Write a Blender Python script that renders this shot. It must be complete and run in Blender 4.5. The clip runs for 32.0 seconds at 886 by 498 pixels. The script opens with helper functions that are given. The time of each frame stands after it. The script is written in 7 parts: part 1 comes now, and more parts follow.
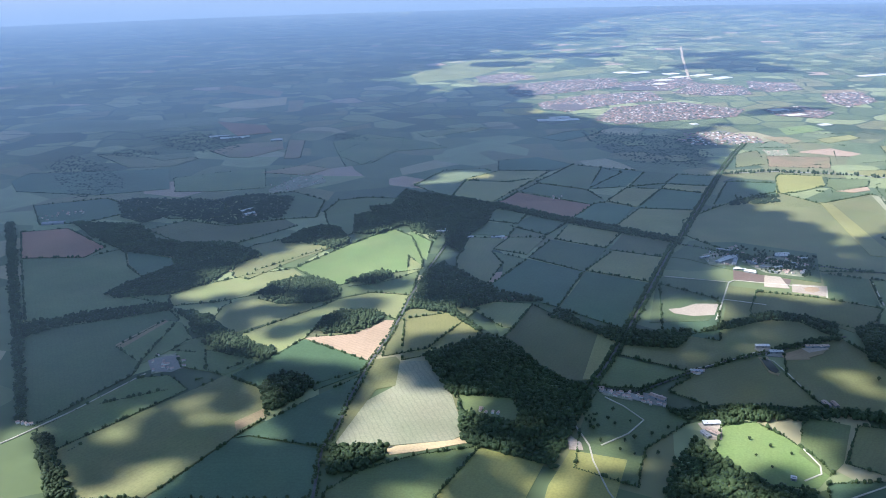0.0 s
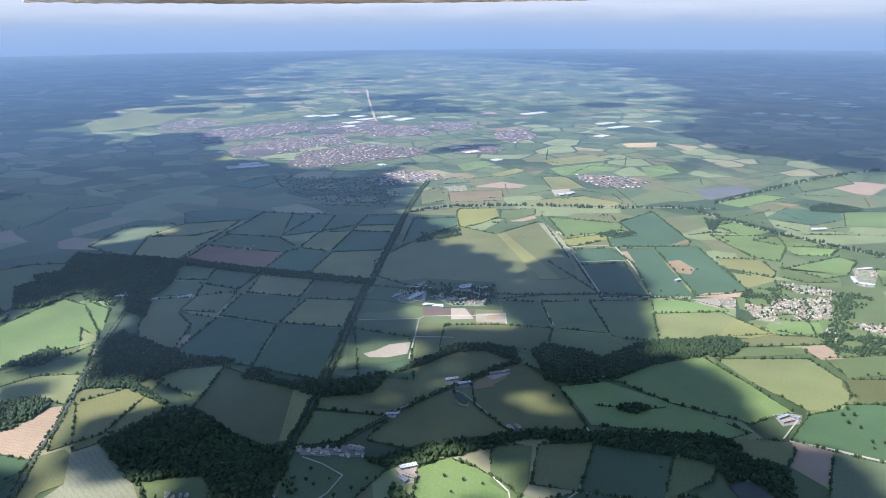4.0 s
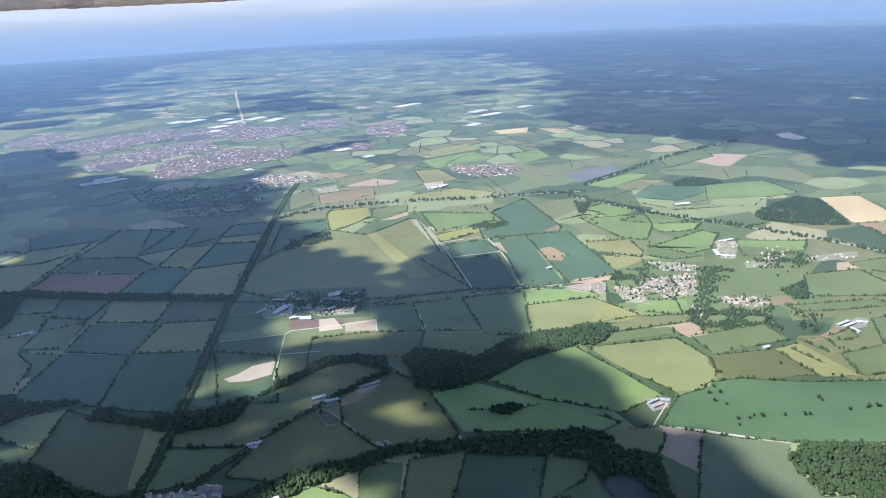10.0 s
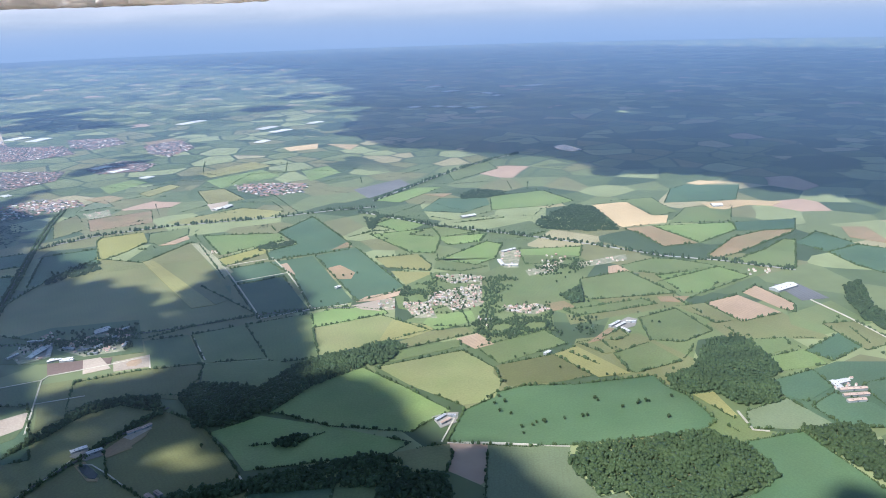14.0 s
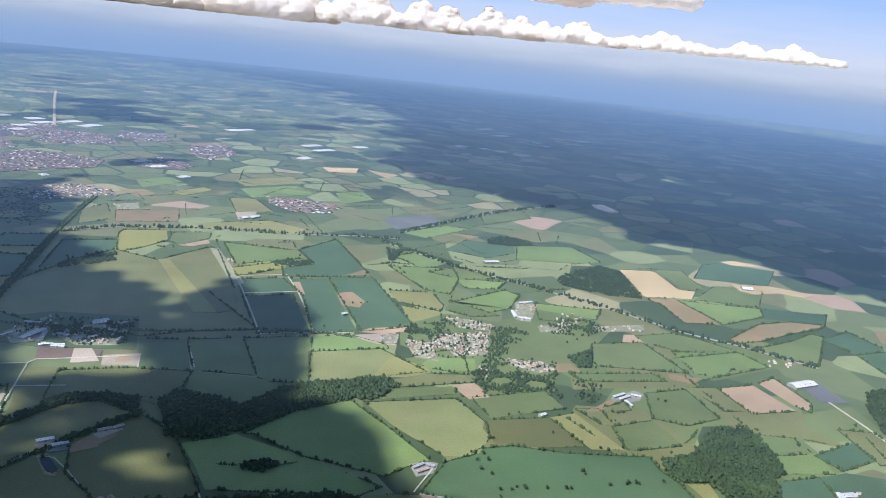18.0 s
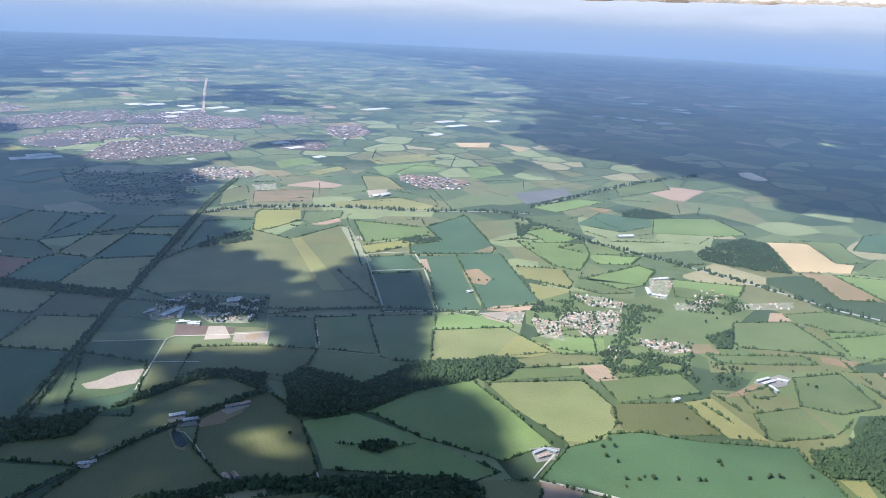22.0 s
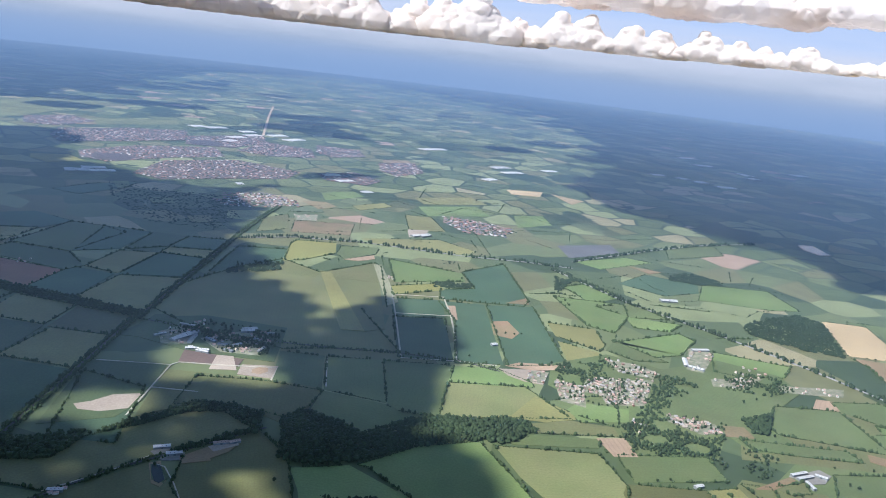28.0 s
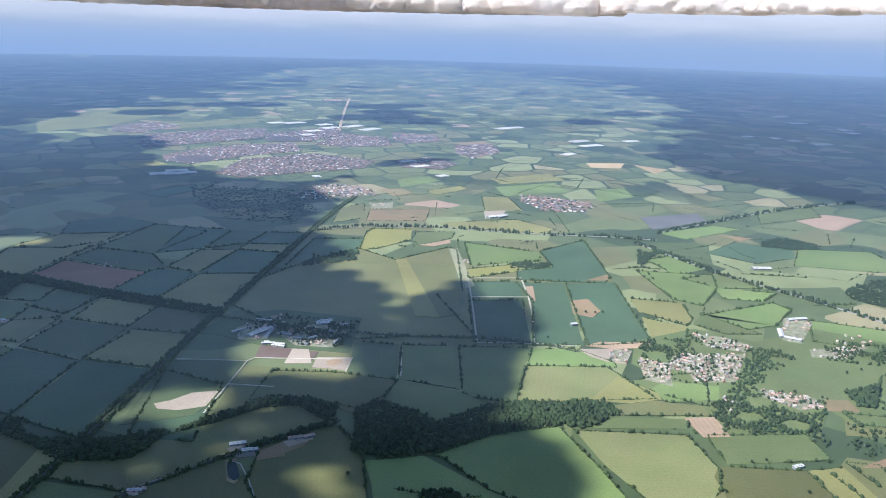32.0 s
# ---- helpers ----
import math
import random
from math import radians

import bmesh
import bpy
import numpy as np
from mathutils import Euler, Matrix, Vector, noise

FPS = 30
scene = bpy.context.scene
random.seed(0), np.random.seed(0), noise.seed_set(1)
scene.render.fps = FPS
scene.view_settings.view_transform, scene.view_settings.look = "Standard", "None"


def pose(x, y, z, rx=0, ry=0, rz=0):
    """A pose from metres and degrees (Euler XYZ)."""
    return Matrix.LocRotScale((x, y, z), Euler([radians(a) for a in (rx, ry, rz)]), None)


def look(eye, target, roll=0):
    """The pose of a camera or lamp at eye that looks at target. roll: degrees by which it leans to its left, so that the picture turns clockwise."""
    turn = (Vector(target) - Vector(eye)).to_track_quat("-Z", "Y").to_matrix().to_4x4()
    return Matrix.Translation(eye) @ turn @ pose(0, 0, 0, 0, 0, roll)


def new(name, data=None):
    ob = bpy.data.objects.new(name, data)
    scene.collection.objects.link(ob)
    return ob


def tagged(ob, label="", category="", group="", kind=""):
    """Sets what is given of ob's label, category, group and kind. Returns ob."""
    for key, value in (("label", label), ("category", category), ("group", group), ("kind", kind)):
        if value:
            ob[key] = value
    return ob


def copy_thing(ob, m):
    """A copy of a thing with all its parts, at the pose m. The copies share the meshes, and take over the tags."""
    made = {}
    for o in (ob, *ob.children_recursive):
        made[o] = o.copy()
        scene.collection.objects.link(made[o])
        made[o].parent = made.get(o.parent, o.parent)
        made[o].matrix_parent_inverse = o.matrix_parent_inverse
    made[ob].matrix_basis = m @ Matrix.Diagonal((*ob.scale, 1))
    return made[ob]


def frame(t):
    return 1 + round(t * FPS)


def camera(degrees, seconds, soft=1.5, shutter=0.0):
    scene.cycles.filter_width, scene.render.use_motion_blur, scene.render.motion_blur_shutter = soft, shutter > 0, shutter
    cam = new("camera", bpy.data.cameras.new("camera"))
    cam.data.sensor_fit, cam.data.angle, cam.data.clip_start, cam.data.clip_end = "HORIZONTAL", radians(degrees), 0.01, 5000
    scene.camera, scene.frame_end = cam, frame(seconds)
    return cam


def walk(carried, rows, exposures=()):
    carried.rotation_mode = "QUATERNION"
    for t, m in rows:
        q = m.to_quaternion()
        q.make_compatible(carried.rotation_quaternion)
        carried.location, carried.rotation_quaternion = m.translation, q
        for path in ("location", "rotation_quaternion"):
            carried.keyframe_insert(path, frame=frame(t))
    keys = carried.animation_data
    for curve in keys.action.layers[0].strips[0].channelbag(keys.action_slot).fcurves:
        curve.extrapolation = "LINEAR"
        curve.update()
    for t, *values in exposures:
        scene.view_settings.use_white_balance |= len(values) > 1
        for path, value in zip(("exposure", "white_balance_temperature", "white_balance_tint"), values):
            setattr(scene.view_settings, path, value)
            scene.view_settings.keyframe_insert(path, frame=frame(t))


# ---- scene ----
cam = camera(57.95, 32.0, 0.5)
PATH = [
    (0.0, look((0.00, 0.00, 190.00), (-13.0, 946.4, -132.7), -1.50)),
    (0.5, look((2.34, 1.29, 190.03), (37.0, 959.0, -95.7), -3.58)),
    (1.0, look((4.63, 2.62, 190.18), (96.7, 962.9, -73.2), -3.79)),
    (1.5, look((6.86, 3.83, 190.39), (147.1, 955.9, -81.5), -6.29)),
    (2.0, look((8.94, 5.07, 190.62), (182.9, 938.9, -121.9), -6.66)),
    (2.5, look((10.88, 6.51, 190.89), (257.7, 933.3, -92.1), -5.27)),
    (4.5, look((18.40, 12.37, 192.32), (366.7, 906.9, -87.8), -0.37)),
    (5.0, look((20.31, 13.68, 192.58), (368.9, 906.2, -93.7), -4.24)),
    (5.5, look((22.52, 14.57, 192.72), (390.0, 888.0, -126.7), -4.55)),
    (6.0, look((24.98, 15.42, 192.78), (422.6, 866.7, -149.4), -4.03)),
    (6.5, look((27.48, 16.25, 192.69), (481.5, 837.5, -152.9), -2.86)),
    (7.0, look((30.05, 17.45, 192.46), (513.6, 837.6, -113.4), -1.14)),
    (7.5, look((32.80, 18.94, 192.15), (510.8, 857.5, -69.0), 2.29)),
    (8.0, look((35.10, 20.03, 192.08), (505.4, 866.9, -56.1), 4.24)),
    (8.5, look((37.25, 20.95, 192.29), (495.4, 875.6, -51.7), 2.89)),
    (9.0, look((39.08, 21.63, 192.57), (491.4, 875.8, -64.2), 1.49)),
    (9.5, look((40.90, 21.93, 192.92), (493.4, 874.4, -68.8), -0.63)),
    (10.0, look((43.05, 22.21, 192.98), (499.5, 862.3, -100.2), -2.98)),
    (10.5, look((45.26, 22.83, 192.68), (551.8, 814.4, -149.2), -3.53)),
    (11.0, look((47.53, 23.66, 192.26), (591.9, 785.8, -158.1), -4.06)),
    (11.5, look((49.64, 24.46, 191.95), (610.5, 790.3, -122.4), -1.57)),
    (12.0, look((51.76, 25.09, 191.86), (625.4, 791.4, -97.5), -0.26)),
    (12.5, look((54.07, 25.57, 191.71), (642.8, 789.3, -73.0), -0.36)),
    (13.0, look((56.73, 26.08, 191.28), (652.1, 791.7, -52.3), -0.58)),
    (13.5, look((59.23, 26.12, 190.91), (680.4, 771.4, -51.2), -1.19)),
    (14.0, look((61.76, 26.08, 190.58), (716.5, 726.4, -93.7), -1.73)),
    (14.5, look((64.17, 26.01, 190.26), (758.0, 664.7, -142.4), -3.32)),
    (16.5, look((73.35, 25.66, 188.64), (696.0, 743.5, -122.8), 0.65)),
    (17.0, look((75.31, 25.78, 188.46), (696.7, 740.0, -133.7), 4.62)),
    (17.5, look((77.46, 26.37, 188.52), (736.3, 727.2, -84.9), 8.18)),
    (18.0, look((79.87, 27.04, 188.68), (709.7, 766.4, -49.6), 6.16)),
    (18.5, look((82.18, 27.77, 188.76), (668.1, 806.1, -37.0), 3.46)),
    (19.0, look((84.70, 28.65, 188.54), (655.7, 816.3, -42.9), 2.17)),
    (19.5, look((87.02, 29.36, 188.22), (658.3, 811.5, -60.6), 0.56)),
    (20.0, look((89.09, 29.85, 187.91), (675.0, 794.9, -79.4), -0.30)),
    (20.5, look((90.93, 30.24, 187.59), (703.4, 775.1, -77.1), 0.20)),
    (21.0, look((92.87, 30.84, 187.31), (658.5, 819.6, -53.4), 2.79)),
    (21.5, look((95.27, 31.99, 187.02), (567.3, 885.8, -32.7), 3.49)),
    (22.0, look((97.53, 33.06, 186.69), (579.9, 862.4, -95.3), 2.67)),
    (22.5, look((99.78, 33.94, 186.39), (600.6, 837.9, -134.3), 1.83)),
    (23.0, look((102.04, 34.68, 186.24), (590.2, 845.0, -138.0), 1.98)),
    (23.5, look((104.23, 35.50, 186.32), (526.0, 890.9, -114.2), 0.40)),
    (24.0, look((106.30, 36.38, 186.50), (498.5, 918.7, -73.8), -0.14)),
    (24.5, look((108.69, 37.58, 186.70), (504.4, 931.6, -23.4), 1.60)),
    (25.0, look((111.30, 38.94, 186.66), (466.1, 958.6, 18.4), 0.15)),
    (25.5, look((113.95, 40.03, 186.14), (430.7, 964.1, -27.6), -1.70)),
    (26.0, look((116.64, 41.05, 185.51), (478.4, 934.7, -80.0), -0.27)),
    (26.5, look((118.86, 41.95, 185.09), (522.9, 920.3, -70.5), 2.41)),
    (28.5, look((126.45, 45.19, 183.94), (545.9, 922.2, -50.3), 7.00)),
    (29.0, look((128.37, 45.93, 183.80), (551.1, 915.7, -70.8), 6.04)),
    (29.5, look((130.45, 46.65, 183.65), (530.0, 923.6, -83.5), 4.40)),
    (30.0, look((132.58, 47.38, 183.43), (517.5, 926.7, -97.0), 3.25)),
    (30.5, look((134.82, 48.26, 183.12), (513.2, 926.5, -109.4), 2.63)),
    (31.0, look((136.96, 49.27, 182.74), (510.4, 927.0, -117.5), 1.73)),
    (31.5, look((138.70, 50.42, 182.36), (485.1, 939.5, -116.9), 1.04)),
    (32.0, look((140.23, 51.79, 182.02), (459.3, 961.7, -83.1), 1.54)),
]
# seconds, stops, kelvin, tint: the camera opens up as it looks down at the darker land
EXPOSURES = [(t, stops + 0.09, 5750, 12) for t, stops in ((0, 0.88), (1, 0.53), (2, 0.82), (2.5, 0.64), (4.5, 0.63), (5, 0.66), (6, 1.00), (7, 0.78), (8, 0.44), (9, 0.49), (10, 0.71), (11, 1.00), (12, 0.68), (13, 0.41), (14, 0.65), (14.5, 0.94), (16.5, 0.81), (17, 0.88), (18, 0.38), (19, 0.36), (20, 0.55), (21, 0.40), (22, 0.64), (23, 0.89), (24, 0.51), (25, 0.10), (26, 0.54), (26.5, 0.48), (28.5, 0.37), (29, 0.48), (30, 0.63), (31, 0.75), (32, 0.54))]
walk(cam, PATH, EXPOSURES)

# ---- sky, sun ----
SUN_UP, SUN_AZ = 48.0, 4.0
SUN_WAY = Vector((math.cos(radians(SUN_UP)) * math.cos(radians(SUN_AZ)), math.cos(radians(SUN_UP)) * math.sin(radians(SUN_AZ)), -math.sin(radians(SUN_UP))))
world = bpy.data.worlds.new("world")
scene.world = world
world.use_nodes = True
wn = world.node_tree.nodes
sky = wn.new("ShaderNodeTexSky")
sky.sky_type, sky.sun_disc = "NISHITA", False
sky.sun_elevation, sky.sun_rotation = radians(SUN_UP), radians(270 - SUN_AZ)
sky.altitude = 1500
sky.air_density, sky.dust_density, sky.ozone_density = 1.0, 0.1, 4.0
tint = wn.new("ShaderNodeMix")
tint.data_type, tint.blend_type = "RGBA", "MULTIPLY"
tint.inputs[0].default_value, tint.inputs[7].default_value = 1.0, (0.92, 0.9, 0.9, 1)
world.node_tree.links.new(sky.outputs[0], tint.inputs[6])
world.node_tree.links.new(tint.outputs[2], wn["Background"].inputs[0])
wn["Background"].inputs[1].default_value = 0.095
lamp = bpy.data.lights.new("sun", "SUN")
lamp.energy, lamp.angle, lamp.color = 4.6, radians(0.53), (1.0, 0.95, 0.86)
sun = new("sun", lamp)
sun.matrix_world = look((0, 0, 900), Vector((0, 0, 900)) + SUN_WAY)


# ---- materials ----
def material(name, colour, rough=0.6, gloss=0.5, second=None, scale=0.02, mix=0.6, bump=0.0, grain=1.2, vary=0.15, rows=0.0, coat=0.0, haze_sheen=0.0, satin=0.2):
    """A surface of two colours mixed by broad noise, with fine grain, drilled rows and a tone of its own for each object."""
    m = bpy.data.materials.new(name)
    m.use_nodes = True
    nt = m.node_tree
    n, ln = nt.nodes, nt.links
    bsdf = n["Principled BSDF"]
    bsdf.inputs["Roughness"].default_value = rough
    bsdf.inputs["Specular IOR Level"].default_value = gloss
    # coat and blue-tinted sheen imitate distance haze at grazing angles
    bsdf.inputs["Coat Weight"].default_value, bsdf.inputs["Coat Roughness"].default_value, bsdf.inputs["Coat IOR"].default_value = coat, satin, 1.6
    bsdf.inputs["Sheen Weight"].default_value, bsdf.inputs["Sheen Roughness"].default_value, bsdf.inputs["Sheen Tint"].default_value = haze_sheen, 0.32, (0.44, 0.66, 1.0, 1)
    co = n.new("ShaderNodeTexCoord")
    geo = n.new("ShaderNodeNewGeometry")
    broad = n.new("ShaderNodeTexNoise")
    broad.inputs["Scale"].default_value, broad.inputs["Detail"].default_value, broad.inputs["Roughness"].default_value = scale, 6, 0.6
    ln.new(geo.outputs["Position"], broad.inputs["Vector"])
    ramp = n.new("ShaderNodeMapRange")
    ramp.inputs[1].default_value, ramp.inputs[2].default_value = 0.5 - 0.22 * mix, 0.5 + 0.22 / max(mix, 0.2)
    ln.new(broad.outputs["Fac"], ramp.inputs[0])
    mixer = n.new("ShaderNodeMix")
    mixer.data_type = "RGBA"
    mixer.inputs[6].default_value = (*colour, 1)
    mixer.inputs[7].default_value = (*(second or [c * 0.75 for c in colour]), 1)
    ln.new(ramp.outputs[0], mixer.inputs[0])
    fine = n.new("ShaderNodeTexNoise")
    fine.inputs["Scale"].default_value, fine.inputs["Detail"].default_value = grain, 5
    ln.new(geo.outputs["Position"], fine.inputs["Vector"])
    info = n.new("ShaderNodeObjectInfo")
    tone = n.new("ShaderNodeMath")
    tone.operation = "MULTIPLY_ADD"
    tone.inputs[1].default_value, tone.inputs[2].default_value = 2 * vary, 0.7 - vary
    ln.new(info.outputs["Random"], tone.inputs[0])
    total = n.new("ShaderNodeMath")
    total.operation = "MULTIPLY_ADD"
    total.inputs[1].default_value = 0.6
    ln.new(fine.outputs["Fac"], total.inputs[0])
    ln.new(tone.outputs[0], total.inputs[2])
    patch, shade = n.new("ShaderNodeTexNoise"), n.new("ShaderNodeMapRange")
    patch.inputs["Scale"].default_value, patch.inputs["Detail"].default_value, patch.inputs["Roughness"].default_value = scale * 0.45, 5, 0.55
    ln.new(geo.outputs["Position"], patch.inputs["Vector"])
    shade.inputs[1].default_value, shade.inputs[2].default_value, shade.inputs[3].default_value, shade.inputs[4].default_value = 0.3, 0.7, 0.8, 1.2
    ln.new(patch.outputs["Fac"], shade.inputs[0])
    last = n.new("ShaderNodeMath")
    last.operation = "MULTIPLY"
    ln.new(total.outputs[0], last.inputs[0])
    ln.new(shade.outputs[0], last.inputs[1])
    if rows:
        wave = n.new("ShaderNodeTexWave")
        wave.wave_type, wave.bands_direction = "BANDS", "Y"
        wave.inputs["Scale"].default_value, wave.inputs["Distortion"].default_value, wave.inputs["Detail"].default_value = 0.13, 3.5, 3
        ln.new(co.outputs["Object"], wave.inputs["Vector"])
        line = n.new("ShaderNodeMapRange")
        line.inputs[1].default_value, line.inputs[2].default_value = 0.0, 0.22
        line.inputs[3].default_value, line.inputs[4].default_value = 1.0 - rows, 1.0
        ln.new(wave.outputs["Fac"], line.inputs[0])
        drilled = n.new("ShaderNodeMath")
        drilled.operation = "MULTIPLY"
        ln.new(last.outputs[0], drilled.inputs[0])
        ln.new(line.outputs[0], drilled.inputs[1])
        last = drilled
    scaled = n.new("ShaderNodeVectorMath")
    scaled.operation = "SCALE"
    ln.new(mixer.outputs[2], scaled.inputs[0])
    ln.new(last.outputs[0], scaled.inputs["Scale"])
    ln.new(scaled.outputs[0], bsdf.inputs["Base Color"])
    if bump:
        bp = n.new("ShaderNodeBump")
        bp.inputs["Strength"].default_value, bp.inputs["Distance"].default_value = bump, 0.3
        ln.new(fine.outputs["Fac"], bp.inputs["Height"])
        ln.new(bp.outputs["Normal"], bsdf.inputs["Normal"])
    return m


CROPS = {
    "grn": ((0.139, 0.182, 0.067), (0.175, 0.194, 0.081), 0.12),
    "bgrn": ((0.174, 0.247, 0.08), (0.212, 0.25, 0.097), 0.1),
    "bgrn2": ((0.075, 0.13, 0.06), (0.092, 0.142, 0.066), 0.08),
    "dgrn": ((0.094, 0.134, 0.055), (0.12, 0.145, 0.065), 0.12),
    "teal": ((0.08, 0.135, 0.072), (0.1, 0.148, 0.078), 0.1),
    "wht": ((0.226, 0.25, 0.097), (0.26, 0.25, 0.114), 0.12),
    "pale": ((0.16, 0.19, 0.105), (0.14, 0.18, 0.095), 0.12),
    "olv": ((0.18, 0.192, 0.076), (0.205, 0.19, 0.086), 0.14),
    "olive": ((0.15, 0.15, 0.06), (0.12, 0.135, 0.05), 0.12),
    "oly": ((0.28, 0.262, 0.1), (0.235, 0.235, 0.085), 0.14),
    "yel": ((0.3, 0.28, 0.085), (0.24, 0.25, 0.085), 0.12),
    "brown": ((0.36, 0.17, 0.105), (0.3, 0.16, 0.095), 0.15),
    "brown2": ((0.21, 0.11, 0.08), (0.18, 0.12, 0.07), 0.15),
    "tan": ((0.47, 0.33, 0.22), (0.4, 0.29, 0.19), 0.14),
    "tanp": ((0.33, 0.22, 0.13), (0.2, 0.2, 0.09), 0.15),
    "beige": ((0.58, 0.43, 0.24), (0.5, 0.38, 0.22), 0.15),
    "strip": ((0.36, 0.34, 0.22), (0.25, 0.27, 0.16), 0.14),
    "grey": ((0.15, 0.15, 0.16), (0.19, 0.185, 0.18), 0.3),
    "soil": ((0.17, 0.115, 0.09), (0.2, 0.14, 0.11), 0.1),
    "sand": ((0.46, 0.38, 0.3), (0.37, 0.3, 0.235), 0.0),
    "ring": ((0.36, 0.24, 0.14), (0.5, 0.38, 0.26), 0.0),
    "yard": ((0.25, 0.235, 0.21), (0.33, 0.3, 0.26), 0.0),
    "town": ((0.13, 0.1, 0.11), (0.06, 0.07, 0.05), 0.0),
    "park": ((0.07, 0.11, 0.05), (0.12, 0.17, 0.07), 0.0),
    "plot": ((0.36, 0.33, 0.24), (0.12, 0.17, 0.075), 0.0),
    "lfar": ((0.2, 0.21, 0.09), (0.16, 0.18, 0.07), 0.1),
}
FIELD_NAMES = {"tan": "bare ploughed soil", "tanp": "thin crop over bare soil", "beige": "dry pale stubble", "strip": "pale drilled stubble",
               "brown": "reddish brown tilled soil", "brown2": "reddish brown tilled soil", "yel": "yellowing crop", "grey": "grey panels in rows",
               "olv": "olive green grass", "olive": "brownish olive grass", "oly": "yellow-green grass", "wht": "pale green barley", "pale": "pale blue-green crop",
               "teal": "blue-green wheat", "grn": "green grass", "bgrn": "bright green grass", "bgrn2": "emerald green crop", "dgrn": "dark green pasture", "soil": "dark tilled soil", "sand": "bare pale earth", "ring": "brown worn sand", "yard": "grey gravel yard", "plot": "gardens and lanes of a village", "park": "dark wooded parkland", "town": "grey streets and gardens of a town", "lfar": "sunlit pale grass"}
MAT = {k: material("crop_" + k, a, 0.55, 0.35, b, 0.3 if k in ("plot", "town") else 0.03, 0.7, 0.0, 1.0, 0.1, r if k in ("strip", "tan", "grey") else r * 0.4, 0.05, 0.05) for k, (a, b, r) in CROPS.items()}
LEAF = material("foliage", (0.034, 0.058, 0.023), 0.7, 0.25, (0.056, 0.084, 0.03), 0.12, 0.7, 0.5, 2.5, 0.12, coat=0.05, haze_sheen=0.06, satin=0.5)
HEDGE = material("hedge_leaves", (0.045, 0.075, 0.028), 0.65, 0.3, (0.075, 0.105, 0.035), 0.2, 0.7, 0.3, 2.5, 0.12, coat=0.05, haze_sheen=0.05, satin=0.5)
FAR_LEAF = material("distant_foliage", (0.032, 0.055, 0.026), 0.7, 0.3, (0.05, 0.075, 0.034), 0.12, 0.7, 0.0, 2.5, 0.12, 0.0, 0.08, 0.1)
BARK = material("bark", (0.09, 0.065, 0.045), 0.8, 0.2)
TARMAC = material("tarmac", (0.11, 0.11, 0.11), 0.7, 0.3, (0.14, 0.135, 0.13), 0.05, coat=0.1)
CONCRETE = material("pale_concrete", (0.42, 0.41, 0.39), 0.7, 0.3, (0.34, 0.34, 0.33), 0.05, coat=0.1)
CHALK = material("chalk_track", (0.55, 0.51, 0.42), 0.8, 0.2, (0.42, 0.39, 0.31), 0.08)
EARTH = material("bare_earth", (0.55, 0.44, 0.33), 0.8, 0.2, (0.45, 0.36, 0.27), 0.02, coat=0.1)
WATER = material("water", (0.06, 0.07, 0.065), 0.15, 0.3, (0.075, 0.08, 0.07), 0.05)


